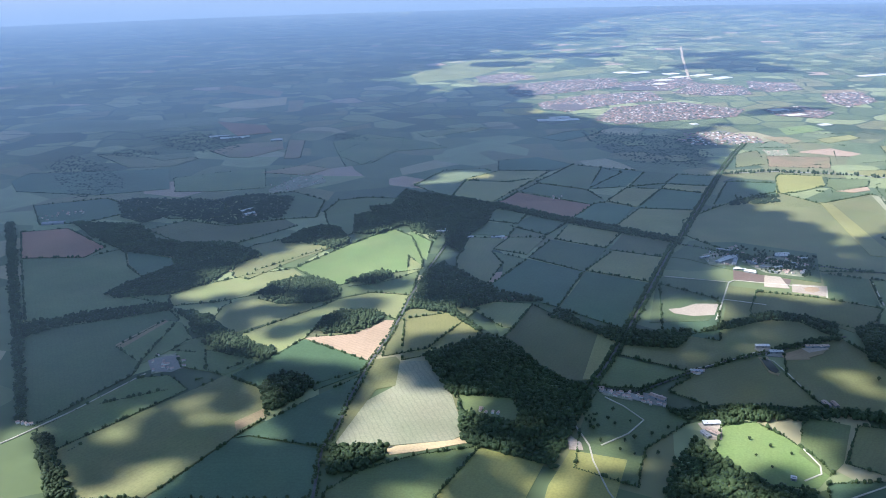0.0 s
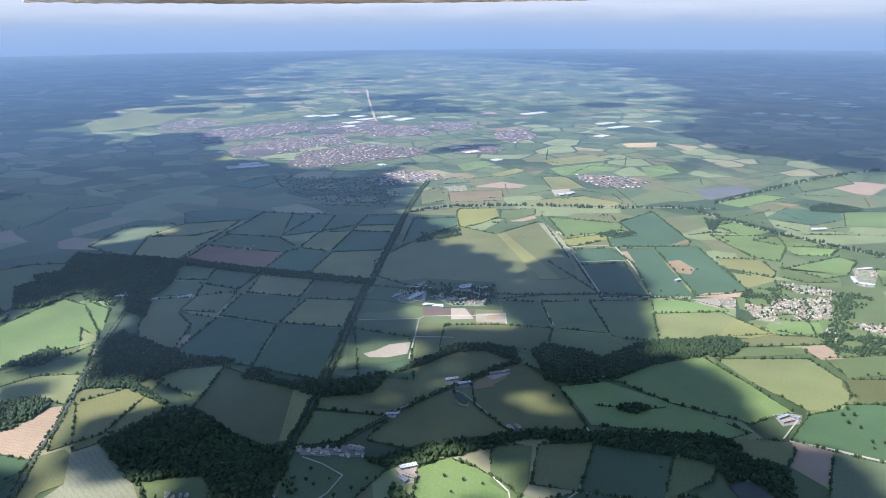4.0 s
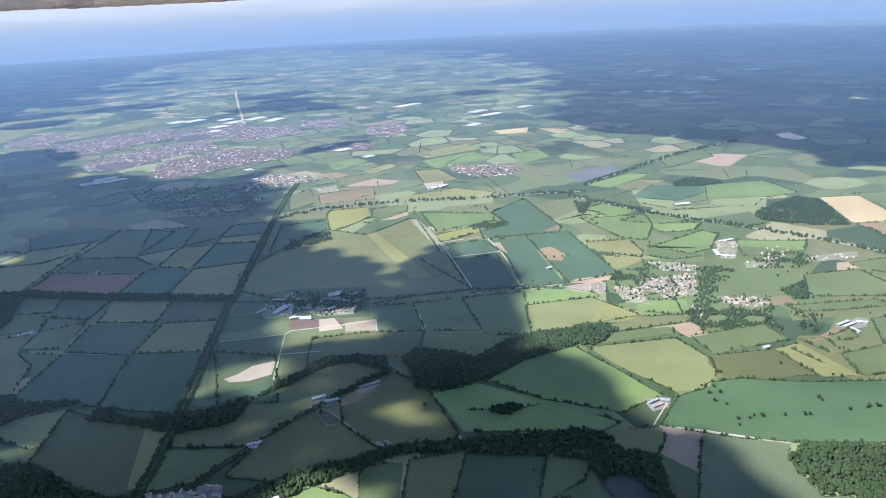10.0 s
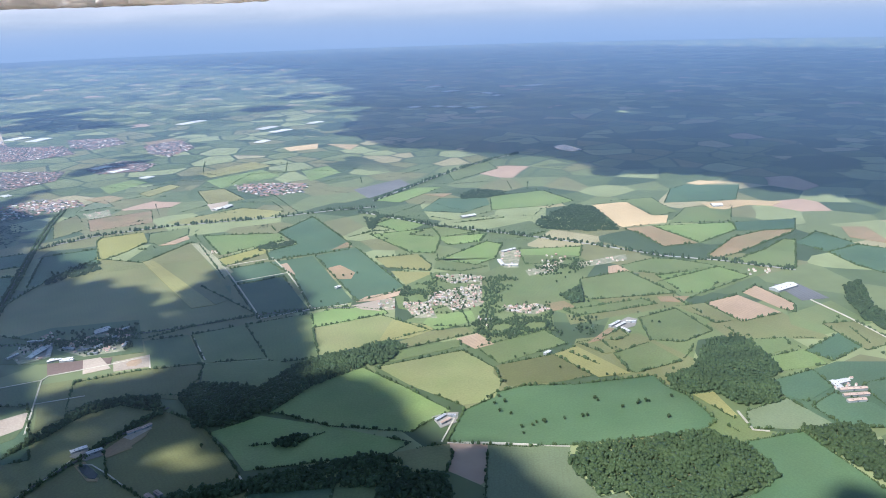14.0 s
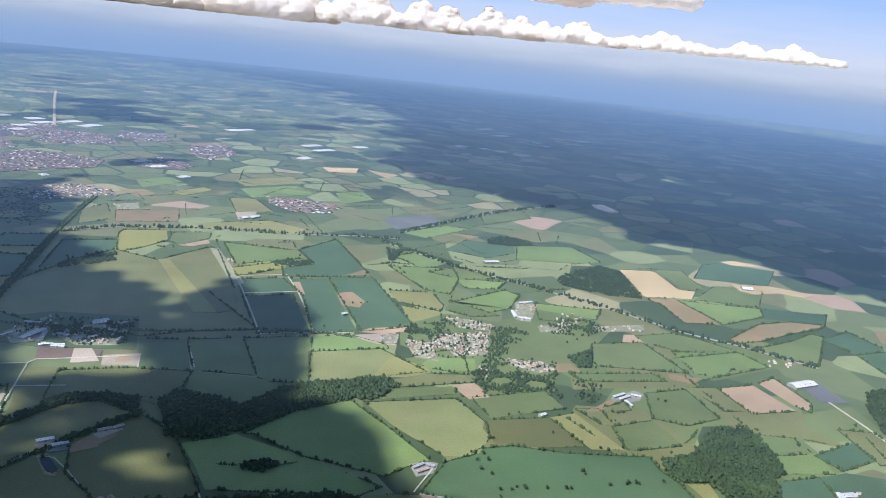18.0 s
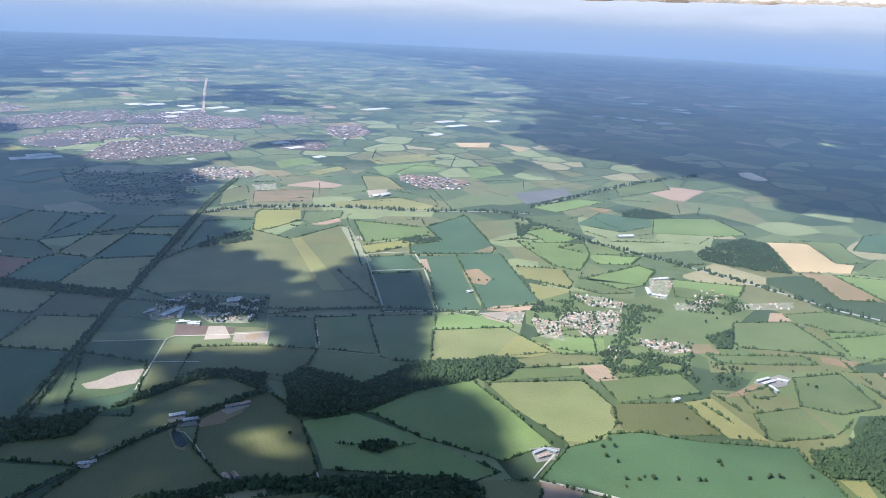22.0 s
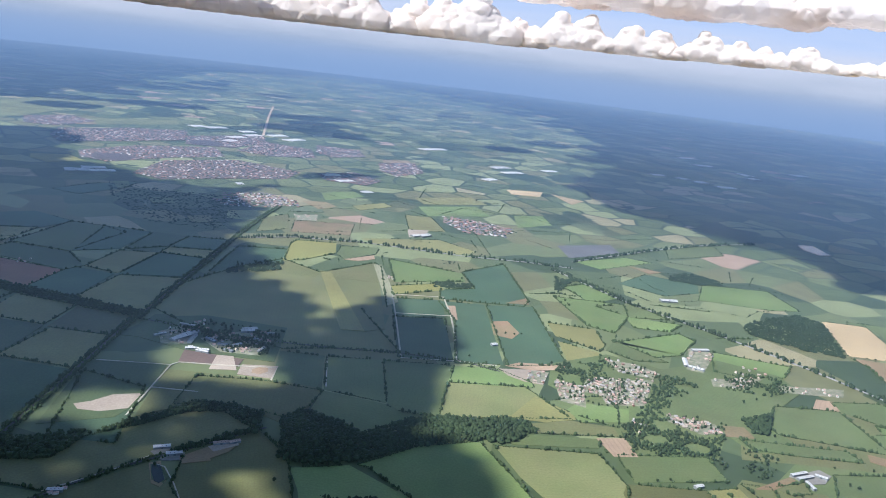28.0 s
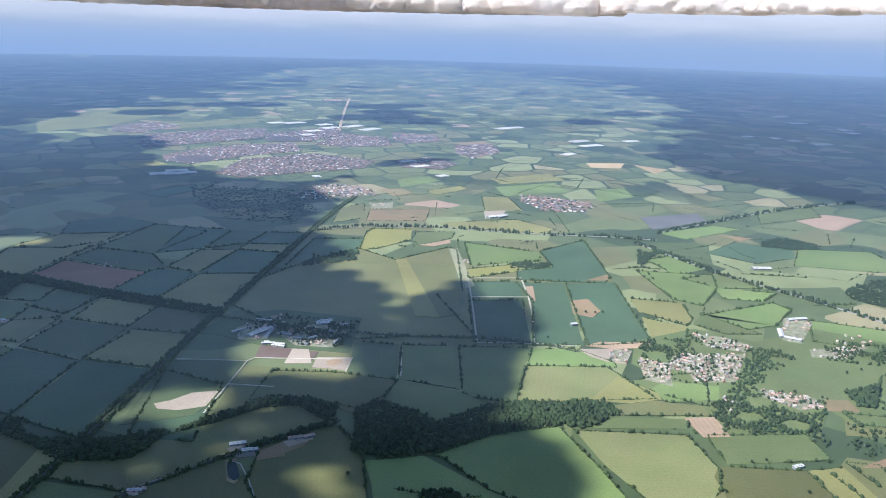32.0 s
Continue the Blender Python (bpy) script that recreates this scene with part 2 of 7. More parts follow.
def ground_material():
    """Far farmland: cells of crops with dark hedge lines between them."""
    m = bpy.data.materials.new("farmland")
    m.use_nodes = True
    nt = m.node_tree
    n, ln = nt.nodes, nt.links
    bsdf = n["Principled BSDF"]
    bsdf.inputs["Roughness"].default_value, bsdf.inputs["Specular IOR Level"].default_value = 0.55, 0.35
    # same clear coat and blue sheen, put on the land as a touch of haze
    bsdf.inputs["Coat Weight"].default_value, bsdf.inputs["Coat Roughness"].default_value, bsdf.inputs["Coat IOR"].default_value = 0.1, 0.25, 1.5
    bsdf.inputs["Sheen Weight"].default_value, bsdf.inputs["Sheen Roughness"].default_value, bsdf.inputs["Sheen Tint"].default_value = 0.06, 0.32, (0.5, 0.7, 1.0, 1)
    geo = n.new("ShaderNodeNewGeometry")
    warp = n.new("ShaderNodeTexNoise")
    warp.inputs["Scale"].default_value = 0.008
    ln.new(geo.outputs["Position"], warp.inputs["Vector"])
    bend = n.new("ShaderNodeVectorMath")
    bend.operation = "MULTIPLY_ADD"
    bend.inputs[1].default_value = (26, 26, 0)
    ln.new(warp.outputs["Color"], bend.inputs[0])
    ln.new(geo.outputs["Position"], bend.inputs[2])
    cells, edges = n.new("ShaderNodeTexVoronoi"), n.new("ShaderNodeTexVoronoi")
    edges.feature = "DISTANCE_TO_EDGE"
    for v in (cells, edges):
        v.distance = "EUCLIDEAN"
        v.voronoi_dimensions = "2D"
        v.inputs["Scale"].default_value = 0.021
        v.inputs["Randomness"].default_value = 0.85
        ln.new(bend.outputs[0], v.inputs["Vector"])
    split = n.new("ShaderNodeSeparateColor")
    ln.new(cells.outputs["Color"], split.inputs[0])
    ramp = n.new("ShaderNodeValToRGB")
    ramp.color_ramp.interpolation = "CONSTANT"
    tones = [(0.0, (0.11, 0.145, 0.06)), (0.2, (0.17, 0.2, 0.085)), (0.36, (0.07, 0.1, 0.045)), (0.5, (0.19, 0.19, 0.085)), (0.64, (0.125, 0.16, 0.07)),
             (0.76, (0.27, 0.3, 0.14)), (0.94, (0.36, 0.32, 0.18)), (0.982, (0.44, 0.31, 0.22))]
    el = ramp.color_ramp.elements
    for k, (at, c) in enumerate(tones):
        e = el[k] if k < 2 else el.new(at)
        e.position, e.color = at, (*c, 1)
    ln.new(split.outputs[0], ramp.inputs[0])
    hedge = n.new("ShaderNodeMapRange")
    hedge.inputs[1].default_value, hedge.inputs[2].default_value = 0.03, 0.055
    ln.new(edges.outputs["Distance"], hedge.inputs[0])
    wood = n.new("ShaderNodeTexNoise")
    wood.inputs["Scale"].default_value, wood.inputs["Detail"].default_value = 0.008, 9
    ln.new(geo.outputs["Position"], wood.inputs["Vector"])
    cover = n.new("ShaderNodeMapRange")
    cover.inputs[1].default_value, cover.inputs[2].default_value = 0.57, 0.585
    cover.inputs[3].default_value, cover.inputs[4].default_value = 1, 0
    ln.new(wood.outputs["Fac"], cover.inputs[0])
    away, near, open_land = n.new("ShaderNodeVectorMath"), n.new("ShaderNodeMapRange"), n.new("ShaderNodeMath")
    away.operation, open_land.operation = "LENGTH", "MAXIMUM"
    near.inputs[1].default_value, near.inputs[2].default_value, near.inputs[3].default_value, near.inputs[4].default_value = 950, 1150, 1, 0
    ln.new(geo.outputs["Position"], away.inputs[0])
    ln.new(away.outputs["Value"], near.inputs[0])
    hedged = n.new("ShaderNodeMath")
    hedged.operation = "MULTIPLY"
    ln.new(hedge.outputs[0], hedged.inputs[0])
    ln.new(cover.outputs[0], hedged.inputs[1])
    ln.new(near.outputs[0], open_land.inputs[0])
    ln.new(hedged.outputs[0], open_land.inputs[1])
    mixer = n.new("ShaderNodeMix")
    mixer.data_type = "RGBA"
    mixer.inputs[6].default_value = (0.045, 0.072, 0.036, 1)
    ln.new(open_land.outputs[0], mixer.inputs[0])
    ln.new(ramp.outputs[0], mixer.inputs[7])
    grain = n.new("ShaderNodeTexNoise")
    grain.inputs["Scale"].default_value, grain.inputs["Detail"].default_value = 0.05, 8
    ln.new(geo.outputs["Position"], grain.inputs["Vector"])
    tone = n.new("ShaderNodeMath")
    tone.operation = "MULTIPLY_ADD"
    tone.inputs[1].default_value, tone.inputs[2].default_value = 0.5, 0.72
    ln.new(grain.outputs["Fac"], tone.inputs[0])
    scaled = n.new("ShaderNodeVectorMath")
    scaled.operation = "SCALE"
    ln.new(mixer.outputs[2], scaled.inputs[0])
    ln.new(tone.outputs[0], scaled.inputs["Scale"])
    ln.new(scaled.outputs[0], bsdf.inputs["Base Color"])
    return m


def cloud_material(name, glow, tone=(1.0, 0.97, 0.93)):
    m = bpy.data.materials.new(name)
    m.use_nodes = True
    nt = m.node_tree
    n, ln = nt.nodes, nt.links
    n.remove(n["Principled BSDF"])
    white, thin, clear = n.new("ShaderNodeBsdfDiffuse"), n.new("ShaderNodeBsdfTranslucent"), n.new("ShaderNodeBsdfTransparent")
    white.inputs[0].default_value, thin.inputs[0].default_value = (*tone, 1), (*tone, 1)
    one, two = n.new("ShaderNodeMixShader"), n.new("ShaderNodeMixShader")
    one.inputs[0].default_value, two.inputs[0].default_value = glow, 0.03
    ln.new(white.outputs[0], one.inputs[1]), ln.new(thin.outputs[0], one.inputs[2])
    ln.new(one.outputs[0], two.inputs[1]), ln.new(clear.outputs[0], two.inputs[2])
    ln.new(two.outputs[0], n["Material Output"].inputs[0])
    return m


CLOUD, DECK = cloud_material("cloud", 0.5, (1.0, 0.93, 0.87)), cloud_material("thick_cloud", 0.56, (0.86, 0.92, 1.0))


# ---- mesh helpers ----
def mesh_of(name, verts, faces, mat, smooth=False):
    me = bpy.data.meshes.new(name)
    me.from_pydata([tuple(v) for v in verts], [], [tuple(f) for f in faces])
    me.materials.append(mat)
    if smooth:
        me.polygons.foreach_set("use_smooth", [True] * len(me.polygons))
    return me


def tri_mesh(name, verts, tris, mat, smooth=False, up=0.0):
    """A mesh from arrays of corners and triangles. up: how far its shading normals lean to the zenith, as a mass of leaves or roofs does as a whole."""
    me = bpy.data.meshes.new(name)
    v, f = np.asarray(verts, np.float32).reshape(-1, 3), np.asarray(tris, np.int32).reshape(-1, 3)
    me.vertices.add(len(v)), me.loops.add(3 * len(f)), me.polygons.add(len(f))
    me.vertices.foreach_set("co", v.ravel())
    me.loops.foreach_set("vertex_index", f.ravel())
    me.polygons.foreach_set("loop_start", np.arange(0, 3 * len(f), 3, dtype=np.int32))
    me.polygons.foreach_set("use_smooth", np.full(len(f), smooth))
    me.update()
    me.validate()
    me.materials.append(mat)
    if up:
        own = np.empty(3 * len(me.vertices), np.float32)
        me.vertices.foreach_get("normal", own)
        own = own.reshape(-1, 3) * (1 - up) + np.array((0, 0, up))
        me.polygons.foreach_set("use_smooth", np.full(len(f), True))
        me.normals_split_custom_set_from_vertices((own / np.linalg.norm(own, axis=1)[:, None]).tolist())
    return me


def ball(level):
    bm = bmesh.new()
    bmesh.ops.create_icosphere(bm, subdivisions=level, radius=1.0)
    v = np.array([p.co[:] for p in bm.verts])
    f = np.array([[p.index for p in t.verts] for t in bm.faces])
    bm.free()
    return v, f


BALL1, BALL2, BALL3 = ball(1), ball(2), ball(3)
rng = np.random.default_rng(7)


def clumps(centres, sizes, shape, rough=0.25):
    """Many uneven lumps in one set of corners and triangles. centres (n, 3), sizes (n, 3)."""
    v0, f0 = shape
    n, k = len(centres), len(v0)
    turn = rng.uniform(0, 2 * np.pi, n)
    c, s = np.cos(turn)[:, None], np.sin(turn)[:, None]
    v = np.stack([v0[None, :, 0] * c - v0[None, :, 1] * s, v0[None, :, 0] * s + v0[None, :, 1] * c, np.repeat(v0[None, :, 2], n, 0)], -1)
    v = v * (1 + rng.uniform(-rough, rough, (n, k, 1))) * sizes[:, None, :] + centres[:, None, :]
    f = f0[None] + (np.arange(n) * k)[:, None, None]
    return v.reshape(-1, 3), f.reshape(-1, 3)


def inside(points, poly):
    """Which of the points (n, 2) lie in the polygon."""
    p, q = np.asarray(poly, float), np.roll(np.asarray(poly, float), -1, 0)
    x, y = points[:, 0][:, None], points[:, 1][:, None]
    cross = ((p[:, 1] > y) != (q[:, 1] > y)) & (x < (q[:, 0] - p[:, 0]) * (y - p[:, 1]) / (q[:, 1] - p[:, 1] + 1e-9) + p[:, 0])
    return cross.sum(1) % 2 == 1


def edge_distance(points, poly):
    p, q = np.asarray(poly, float), np.roll(np.asarray(poly, float), -1, 0)
    best = np.full(len(points), 1e9)
    for a, b in zip(p, q):
        d = b - a
        t = np.clip(((points - a) @ d) / (d @ d + 1e-9), 0, 1)
        best = np.minimum(best, np.linalg.norm(points - a - t[:, None] * d, axis=1))
    return best


# ---- ground ----
FAR = 5600.0
gv = [(0, 0, 0)] + [(math.cos(2 * math.pi * k / 96) * r, math.sin(2 * math.pi * k / 96) * r, 0) for r in (700, 2400, FAR) for k in range(96)]
gf = [(0, 1 + k, 1 + (k + 1) % 96) for k in range(96)]
for ring in range(2):
    a, b = 1 + 96 * ring, 97 + 96 * ring
    gf += [(a + k, b + k, b + (k + 1) % 96, a + (k + 1) % 96) for k in range(96)]
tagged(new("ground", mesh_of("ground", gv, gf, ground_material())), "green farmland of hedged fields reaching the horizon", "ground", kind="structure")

# ---- the hazy distance, painted as a glowing ring far behind everything ----
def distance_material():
    """Thick summer haze painted in emission: blue low down, greyer and paler upwards."""
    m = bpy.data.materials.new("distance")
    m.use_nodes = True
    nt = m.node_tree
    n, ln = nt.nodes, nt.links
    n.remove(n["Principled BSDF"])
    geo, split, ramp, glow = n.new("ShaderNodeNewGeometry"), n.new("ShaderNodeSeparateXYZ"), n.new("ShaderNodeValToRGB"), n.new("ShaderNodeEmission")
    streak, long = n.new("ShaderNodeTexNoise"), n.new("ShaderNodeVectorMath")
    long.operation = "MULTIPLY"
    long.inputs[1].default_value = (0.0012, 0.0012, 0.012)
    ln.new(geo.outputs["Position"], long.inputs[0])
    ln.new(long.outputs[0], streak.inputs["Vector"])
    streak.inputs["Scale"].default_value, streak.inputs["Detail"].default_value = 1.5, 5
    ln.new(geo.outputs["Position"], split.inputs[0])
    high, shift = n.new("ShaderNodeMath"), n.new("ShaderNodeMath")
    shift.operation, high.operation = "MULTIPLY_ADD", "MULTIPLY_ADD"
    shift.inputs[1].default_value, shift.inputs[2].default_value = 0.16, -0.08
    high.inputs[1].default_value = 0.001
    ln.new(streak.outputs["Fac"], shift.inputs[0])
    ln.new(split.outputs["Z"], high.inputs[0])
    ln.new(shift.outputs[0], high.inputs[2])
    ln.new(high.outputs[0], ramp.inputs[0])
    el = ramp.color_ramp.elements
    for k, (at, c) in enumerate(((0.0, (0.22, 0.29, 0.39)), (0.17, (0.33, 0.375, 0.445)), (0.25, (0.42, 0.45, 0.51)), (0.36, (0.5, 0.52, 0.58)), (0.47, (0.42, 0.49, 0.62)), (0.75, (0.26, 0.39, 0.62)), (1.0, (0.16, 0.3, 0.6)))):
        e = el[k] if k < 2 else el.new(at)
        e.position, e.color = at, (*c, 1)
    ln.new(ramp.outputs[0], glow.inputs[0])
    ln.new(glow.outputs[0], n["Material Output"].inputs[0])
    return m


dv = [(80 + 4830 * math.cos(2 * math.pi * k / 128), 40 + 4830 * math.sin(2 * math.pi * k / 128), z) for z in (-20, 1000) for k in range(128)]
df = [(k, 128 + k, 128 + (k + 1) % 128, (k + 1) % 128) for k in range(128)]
tagged(new("backdrop", mesh_of("backdrop", dv, df, distance_material())), "glowing backdrop painted as pale blue summer haze over the far horizon", "haze", kind="structure")

# ---- nearer veils: plain, faint, unbroken glowing sheets added over the land to imitate haze ----
def glow_veil_material(share, tone):
    m = bpy.data.materials.new("glow_veil")
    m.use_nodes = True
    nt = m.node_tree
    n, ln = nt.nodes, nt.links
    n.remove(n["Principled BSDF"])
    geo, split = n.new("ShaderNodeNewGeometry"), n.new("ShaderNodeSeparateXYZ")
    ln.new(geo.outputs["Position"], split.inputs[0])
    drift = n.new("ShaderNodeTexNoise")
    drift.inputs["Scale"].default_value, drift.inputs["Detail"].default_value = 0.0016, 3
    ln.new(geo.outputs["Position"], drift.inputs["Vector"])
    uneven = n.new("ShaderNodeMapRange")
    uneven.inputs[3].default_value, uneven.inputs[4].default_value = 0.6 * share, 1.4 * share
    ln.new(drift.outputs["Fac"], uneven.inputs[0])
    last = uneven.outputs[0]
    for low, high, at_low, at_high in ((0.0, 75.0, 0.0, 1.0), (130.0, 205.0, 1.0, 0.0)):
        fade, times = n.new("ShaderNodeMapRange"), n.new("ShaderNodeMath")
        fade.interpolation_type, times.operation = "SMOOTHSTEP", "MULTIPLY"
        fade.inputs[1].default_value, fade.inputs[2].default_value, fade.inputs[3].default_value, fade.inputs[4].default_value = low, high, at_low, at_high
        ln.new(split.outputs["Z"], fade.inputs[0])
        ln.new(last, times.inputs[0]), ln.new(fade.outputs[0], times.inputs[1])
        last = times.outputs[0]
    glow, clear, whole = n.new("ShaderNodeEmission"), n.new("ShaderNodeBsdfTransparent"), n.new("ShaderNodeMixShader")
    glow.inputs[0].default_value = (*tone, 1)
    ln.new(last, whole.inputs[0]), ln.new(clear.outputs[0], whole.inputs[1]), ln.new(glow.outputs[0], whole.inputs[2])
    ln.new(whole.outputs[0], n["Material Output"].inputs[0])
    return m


# added rings from 330 m outwards; their own emission makes the haze
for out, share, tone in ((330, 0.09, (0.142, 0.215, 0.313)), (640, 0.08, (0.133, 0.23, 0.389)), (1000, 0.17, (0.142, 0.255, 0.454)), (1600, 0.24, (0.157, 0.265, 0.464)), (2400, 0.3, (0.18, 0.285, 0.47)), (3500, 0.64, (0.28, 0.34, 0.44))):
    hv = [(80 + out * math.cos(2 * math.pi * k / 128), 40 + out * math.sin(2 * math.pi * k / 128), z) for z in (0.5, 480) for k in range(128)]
    tagged(new("backdrop", mesh_of("backdrop", hv, df, glow_veil_material(share, tone), True)), "faint glowing see-through sheet standing in for blue summer haze", "haze", kind="structure")

# ---- fields ----
HEDGE_ROWS, LEVEL = [], [0.03]


def field(kind, corners, hedged):
    """One field: a level sheet of crop, with its own rows along the longest side; hedged sides are planted later."""
    p = np.array(corners, float)
    sides = np.roll(p, -1, 0) - p
    d = sides[np.argmax(np.linalg.norm(sides, axis=1))]
    turn, mid = math.atan2(d[1], d[0]), p.mean(0)
    c, s = math.cos(-turn), math.sin(-turn)
    local = [((x - mid[0]) * c - (y - mid[1]) * s, (x - mid[0]) * s + (y - mid[1]) * c) for x, y in corners]
    n = len(local)
    verts = [(x, y, 0) for x, y in local] + [(x, y, -0.3) for x, y in local]
    faces = [tuple(range(n))] + [(k, n + k, n + (k + 1) % n, (k + 1) % n) for k in range(n)]
    ob = new("field", mesh_of("field", verts, faces, MAT[kind]))
    LEVEL[0] += 0.0013
    ob.matrix_world = Matrix.Translation((mid[0], mid[1], LEVEL[0])) @ Matrix.Rotation(turn, 4, "Z")
    edge = " bounded by hedges" if hedged else " patch in open farmland"
    tagged(ob, "field of " + FIELD_NAMES[kind] + edge, "field", "patchwork of fields", "structure")
    if hedged and np.hypot(*mid) < 1050:
        HEDGE_ROWS.append(corners)


field("grn", [(486.1, 313.0), (531.4, 295.8), (493.3, 233.0), (469.4, 243.7), (436.9, 228.8), (404.9, 242.2), (431.7, 287.4)], False)
field("olv", [(496.8, 253.4), (544.5, 226.8), (523.6, 187.1), (505.1, 207.3), (484.7, 232.1)], False)
field("grn", [(544.9, 223.4), (586.9, 213.8), (564.1, 179.5), (527.1, 193.4), (528.6, 214.4)], False)
field("olv", [(422.6, 297.3), (454.9, 275.0), (443.4, 227.3), (407.1, 223.0), (397.0, 247.6), (403.9, 287.0)], False)
field("grn", [(483.1, 231.3), (508.9, 205.7), (492.1, 174.7), (457.4, 182.9), (452.7, 196.0)], False)
field("teal", [(457.4, 182.9), (493.1, 173.6), (511.0, 154.3), (441.9, 131.0), (420.3, 145.3), (433.0, 174.9)], False)
field("grn", [(401.5, 221.3), (410.9, 202.1), (393.5, 170.5), (402.6, 153.4), (360.0, 144.5), (375.1, 186.1)], False)
field("grn", [(571.6, 346.6), (633.0, 309.5), (619.4, 271.3), (537.7, 280.2), (535.1, 318.3)], False)
field("olv", [(469.7, 347.6), (516.4, 348.6), (565.3, 332.7), (515.7, 280.2), (469.1, 301.2), (438.3, 313.6)], False)
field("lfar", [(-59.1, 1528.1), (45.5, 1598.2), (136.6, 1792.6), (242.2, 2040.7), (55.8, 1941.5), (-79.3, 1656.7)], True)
field("olv", [(175.4, 575.9), (194.3, 537.6), (217.9, 518.2), (242.1, 494), (273.2, 490.7), (312.7, 477.1), (315, 562.3), (335.8, 563.8), (369.3, 669.7), (366.9, 680.4), (310.7, 654.1), (289.2, 695.4), (243.4, 667.2), (219.4, 647.9), (183.8, 614)], True)
field("pale", [(-562.4, 1081.9), (-416.8, 1092), (-323.8, 1125.1), (-348.4, 1194.8), (-422.1, 1171.1), (-594.1, 1195.1), (-618.8, 1118.3)], True)
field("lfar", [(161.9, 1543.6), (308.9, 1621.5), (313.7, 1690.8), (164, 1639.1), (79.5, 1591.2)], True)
field("tanp", [(-376.4, 1451.5), (-293.8, 1388.7), (-301.7, 1463.9), (-428, 1569.5), (-438.9, 1526.1)], True)
field("beige", [(-343.7, 1268.2), (-318.1, 1264.3), (-265.9, 1296.2), (-279.9, 1386.3), (-352.2, 1352.9), (-388.6, 1307.4)], True)
field("grn", [(-113.1, 836.1), (-85.4, 852), (-58.1, 932), (-58.9, 992), (-102, 984.7), (-130.6, 907.3)], True)
field("bgrn2", [(330.6, 281.6), (312.8, 283), (285.8, 266.8), (306.4, 239.3), (325.3, 222), (375.3, 187.9), (388.8, 187.9), (401.6, 210.9), (403.7, 224.9), (410.7, 236), (374.3, 260), (354.2, 279.2), (336.8, 284.8)], True)
field("bgrn", [(-96.8, 504.9), (-76.1, 487.2), (-69, 492.4), (-55, 507.5), (-41.9, 509), (-22.3, 515.4), (-21.4, 531.1), (-32.1, 589.8), (-48.6, 611.1), (-83.3, 565.1), (-110.6, 523.2)], True)
field("pale", [(229.1, 190.2), (273.6, 132.6), (292.8, 144.5), (297.5, 151.9), (308.2, 186.1), (299.3, 190.7), (310.6, 216.2), (321.9, 223.5), (297, 251.7)], True)
field("teal", [(427.3, 602.5), (396.4, 603), (385.5, 579.8), (412, 568.8), (447.2, 555.3), (458.6, 567.2), (493.2, 674), (437.4, 649.7)], True)
field("grn", [(-103, 630), (-87.8, 584.2), (-65.4, 627.1), (-47.8, 642), (-40, 676.1), (-43.7, 700.9), (-77.7, 707.7), (-102.7, 700.1), (-110.2, 663.9)], True)
field("teal", [(815.8, 397.6), (884.9, 429.1), (847.3, 473.6), (818.1, 474), (760.1, 444.8)], True)
field("teal", [(129.4, 224.1), (200.9, 181.1), (213.8, 194.3), (220.5, 205.1), (225.1, 236.5), (213.1, 246.7), (200.6, 246.1), (172.1, 265.7), (143, 265)], True)
field("bgrn", [(627, 557.7), (678.5, 524.6), (709.5, 520.2), (727.8, 575.7), (669.5, 600.7)], True)
field("teal", [(373.7, 447.6), (414.1, 441.6), (454.6, 554), (417, 561.5)], True)
field("bgrn", [(502.3, 875.5), (588, 880.6), (595.6, 938.5), (511.5, 928.4)], True)
field("olv", [(-354.4, 857.1), (-307, 856), (-288.2, 893.2), (-296, 904.4), (-326.1, 887.1), (-384.2, 935.5), (-418.4, 928.4)], True)
field("teal", [(674.4, 229.3), (666.1, 195.5), (731, 175.7), (741.8, 189.8), (730, 249.4), (694.8, 258.3)], True)
field("bgrn2", [(363.9, 146.6), (352.7, 146), (316.4, 152.1), (321.9, 132), (321.6, 112.3), (329.6, 109.6), (354.9, 96.6), (347.2, 75), (370, 80.8), (381, 107.8), (405.8, 154.6), (379, 169.3)], True)
field("oly", [(525.9, 943.2), (619.3, 951.5), (618.7, 998), (528.7, 985)], True)
field("beige", [(652.7, 423.6), (693.1, 401.4), (718.8, 415.2), (707.8, 426.3), (739.6, 477), (706.6, 494.4)], True)
field("oly", [(392.3, 742.4), (466.4, 707.5), (487, 717), (466.6, 763.9), (384.2, 768)], True)
field("bgrn", [(246.9, 348.7), (256.4, 319.8), (280.4, 285.7), (292.4, 287.7), (301.7, 286.7), (308, 287.7), (309.5, 320.8), (309.5, 360.2), (277.4, 362.2), (242.6, 351.7)], True)
field("teal", [(375.4, 530.1), (341.3, 456.5), (371.5, 449.2), (415.7, 562.6), (382.2, 574.8)], True)
field("grn", [(703.2, 689.7), (791.6, 701.4), (815.1, 741.9), (737.5, 737.4)], True)
field("teal", [(578.2, 609.7), (599.4, 570.6), (643.6, 576.1), (663.7, 600.8), (628.8, 635.5)], True)
field("olv", [(116.9, 358.9), (130.9, 363.8), (157.2, 378.5), (170.1, 379.2), (204.6, 395.9), (194.3, 416.3), (178.1, 419.5), (152.1, 408.9), (130.6, 403), (117.6, 386.4), (105.4, 387.9), (88.9, 391.3), (85.9, 379.1)], True)
field("olive", [(34, 417.6), (26.9, 403.7), (42.3, 370.7), (53.3, 352), (67.6, 352.6), (88.8, 394.9), (90.4, 401.4), (67.5, 419.1), (59.4, 431.4), (47.1, 448.9)], True)
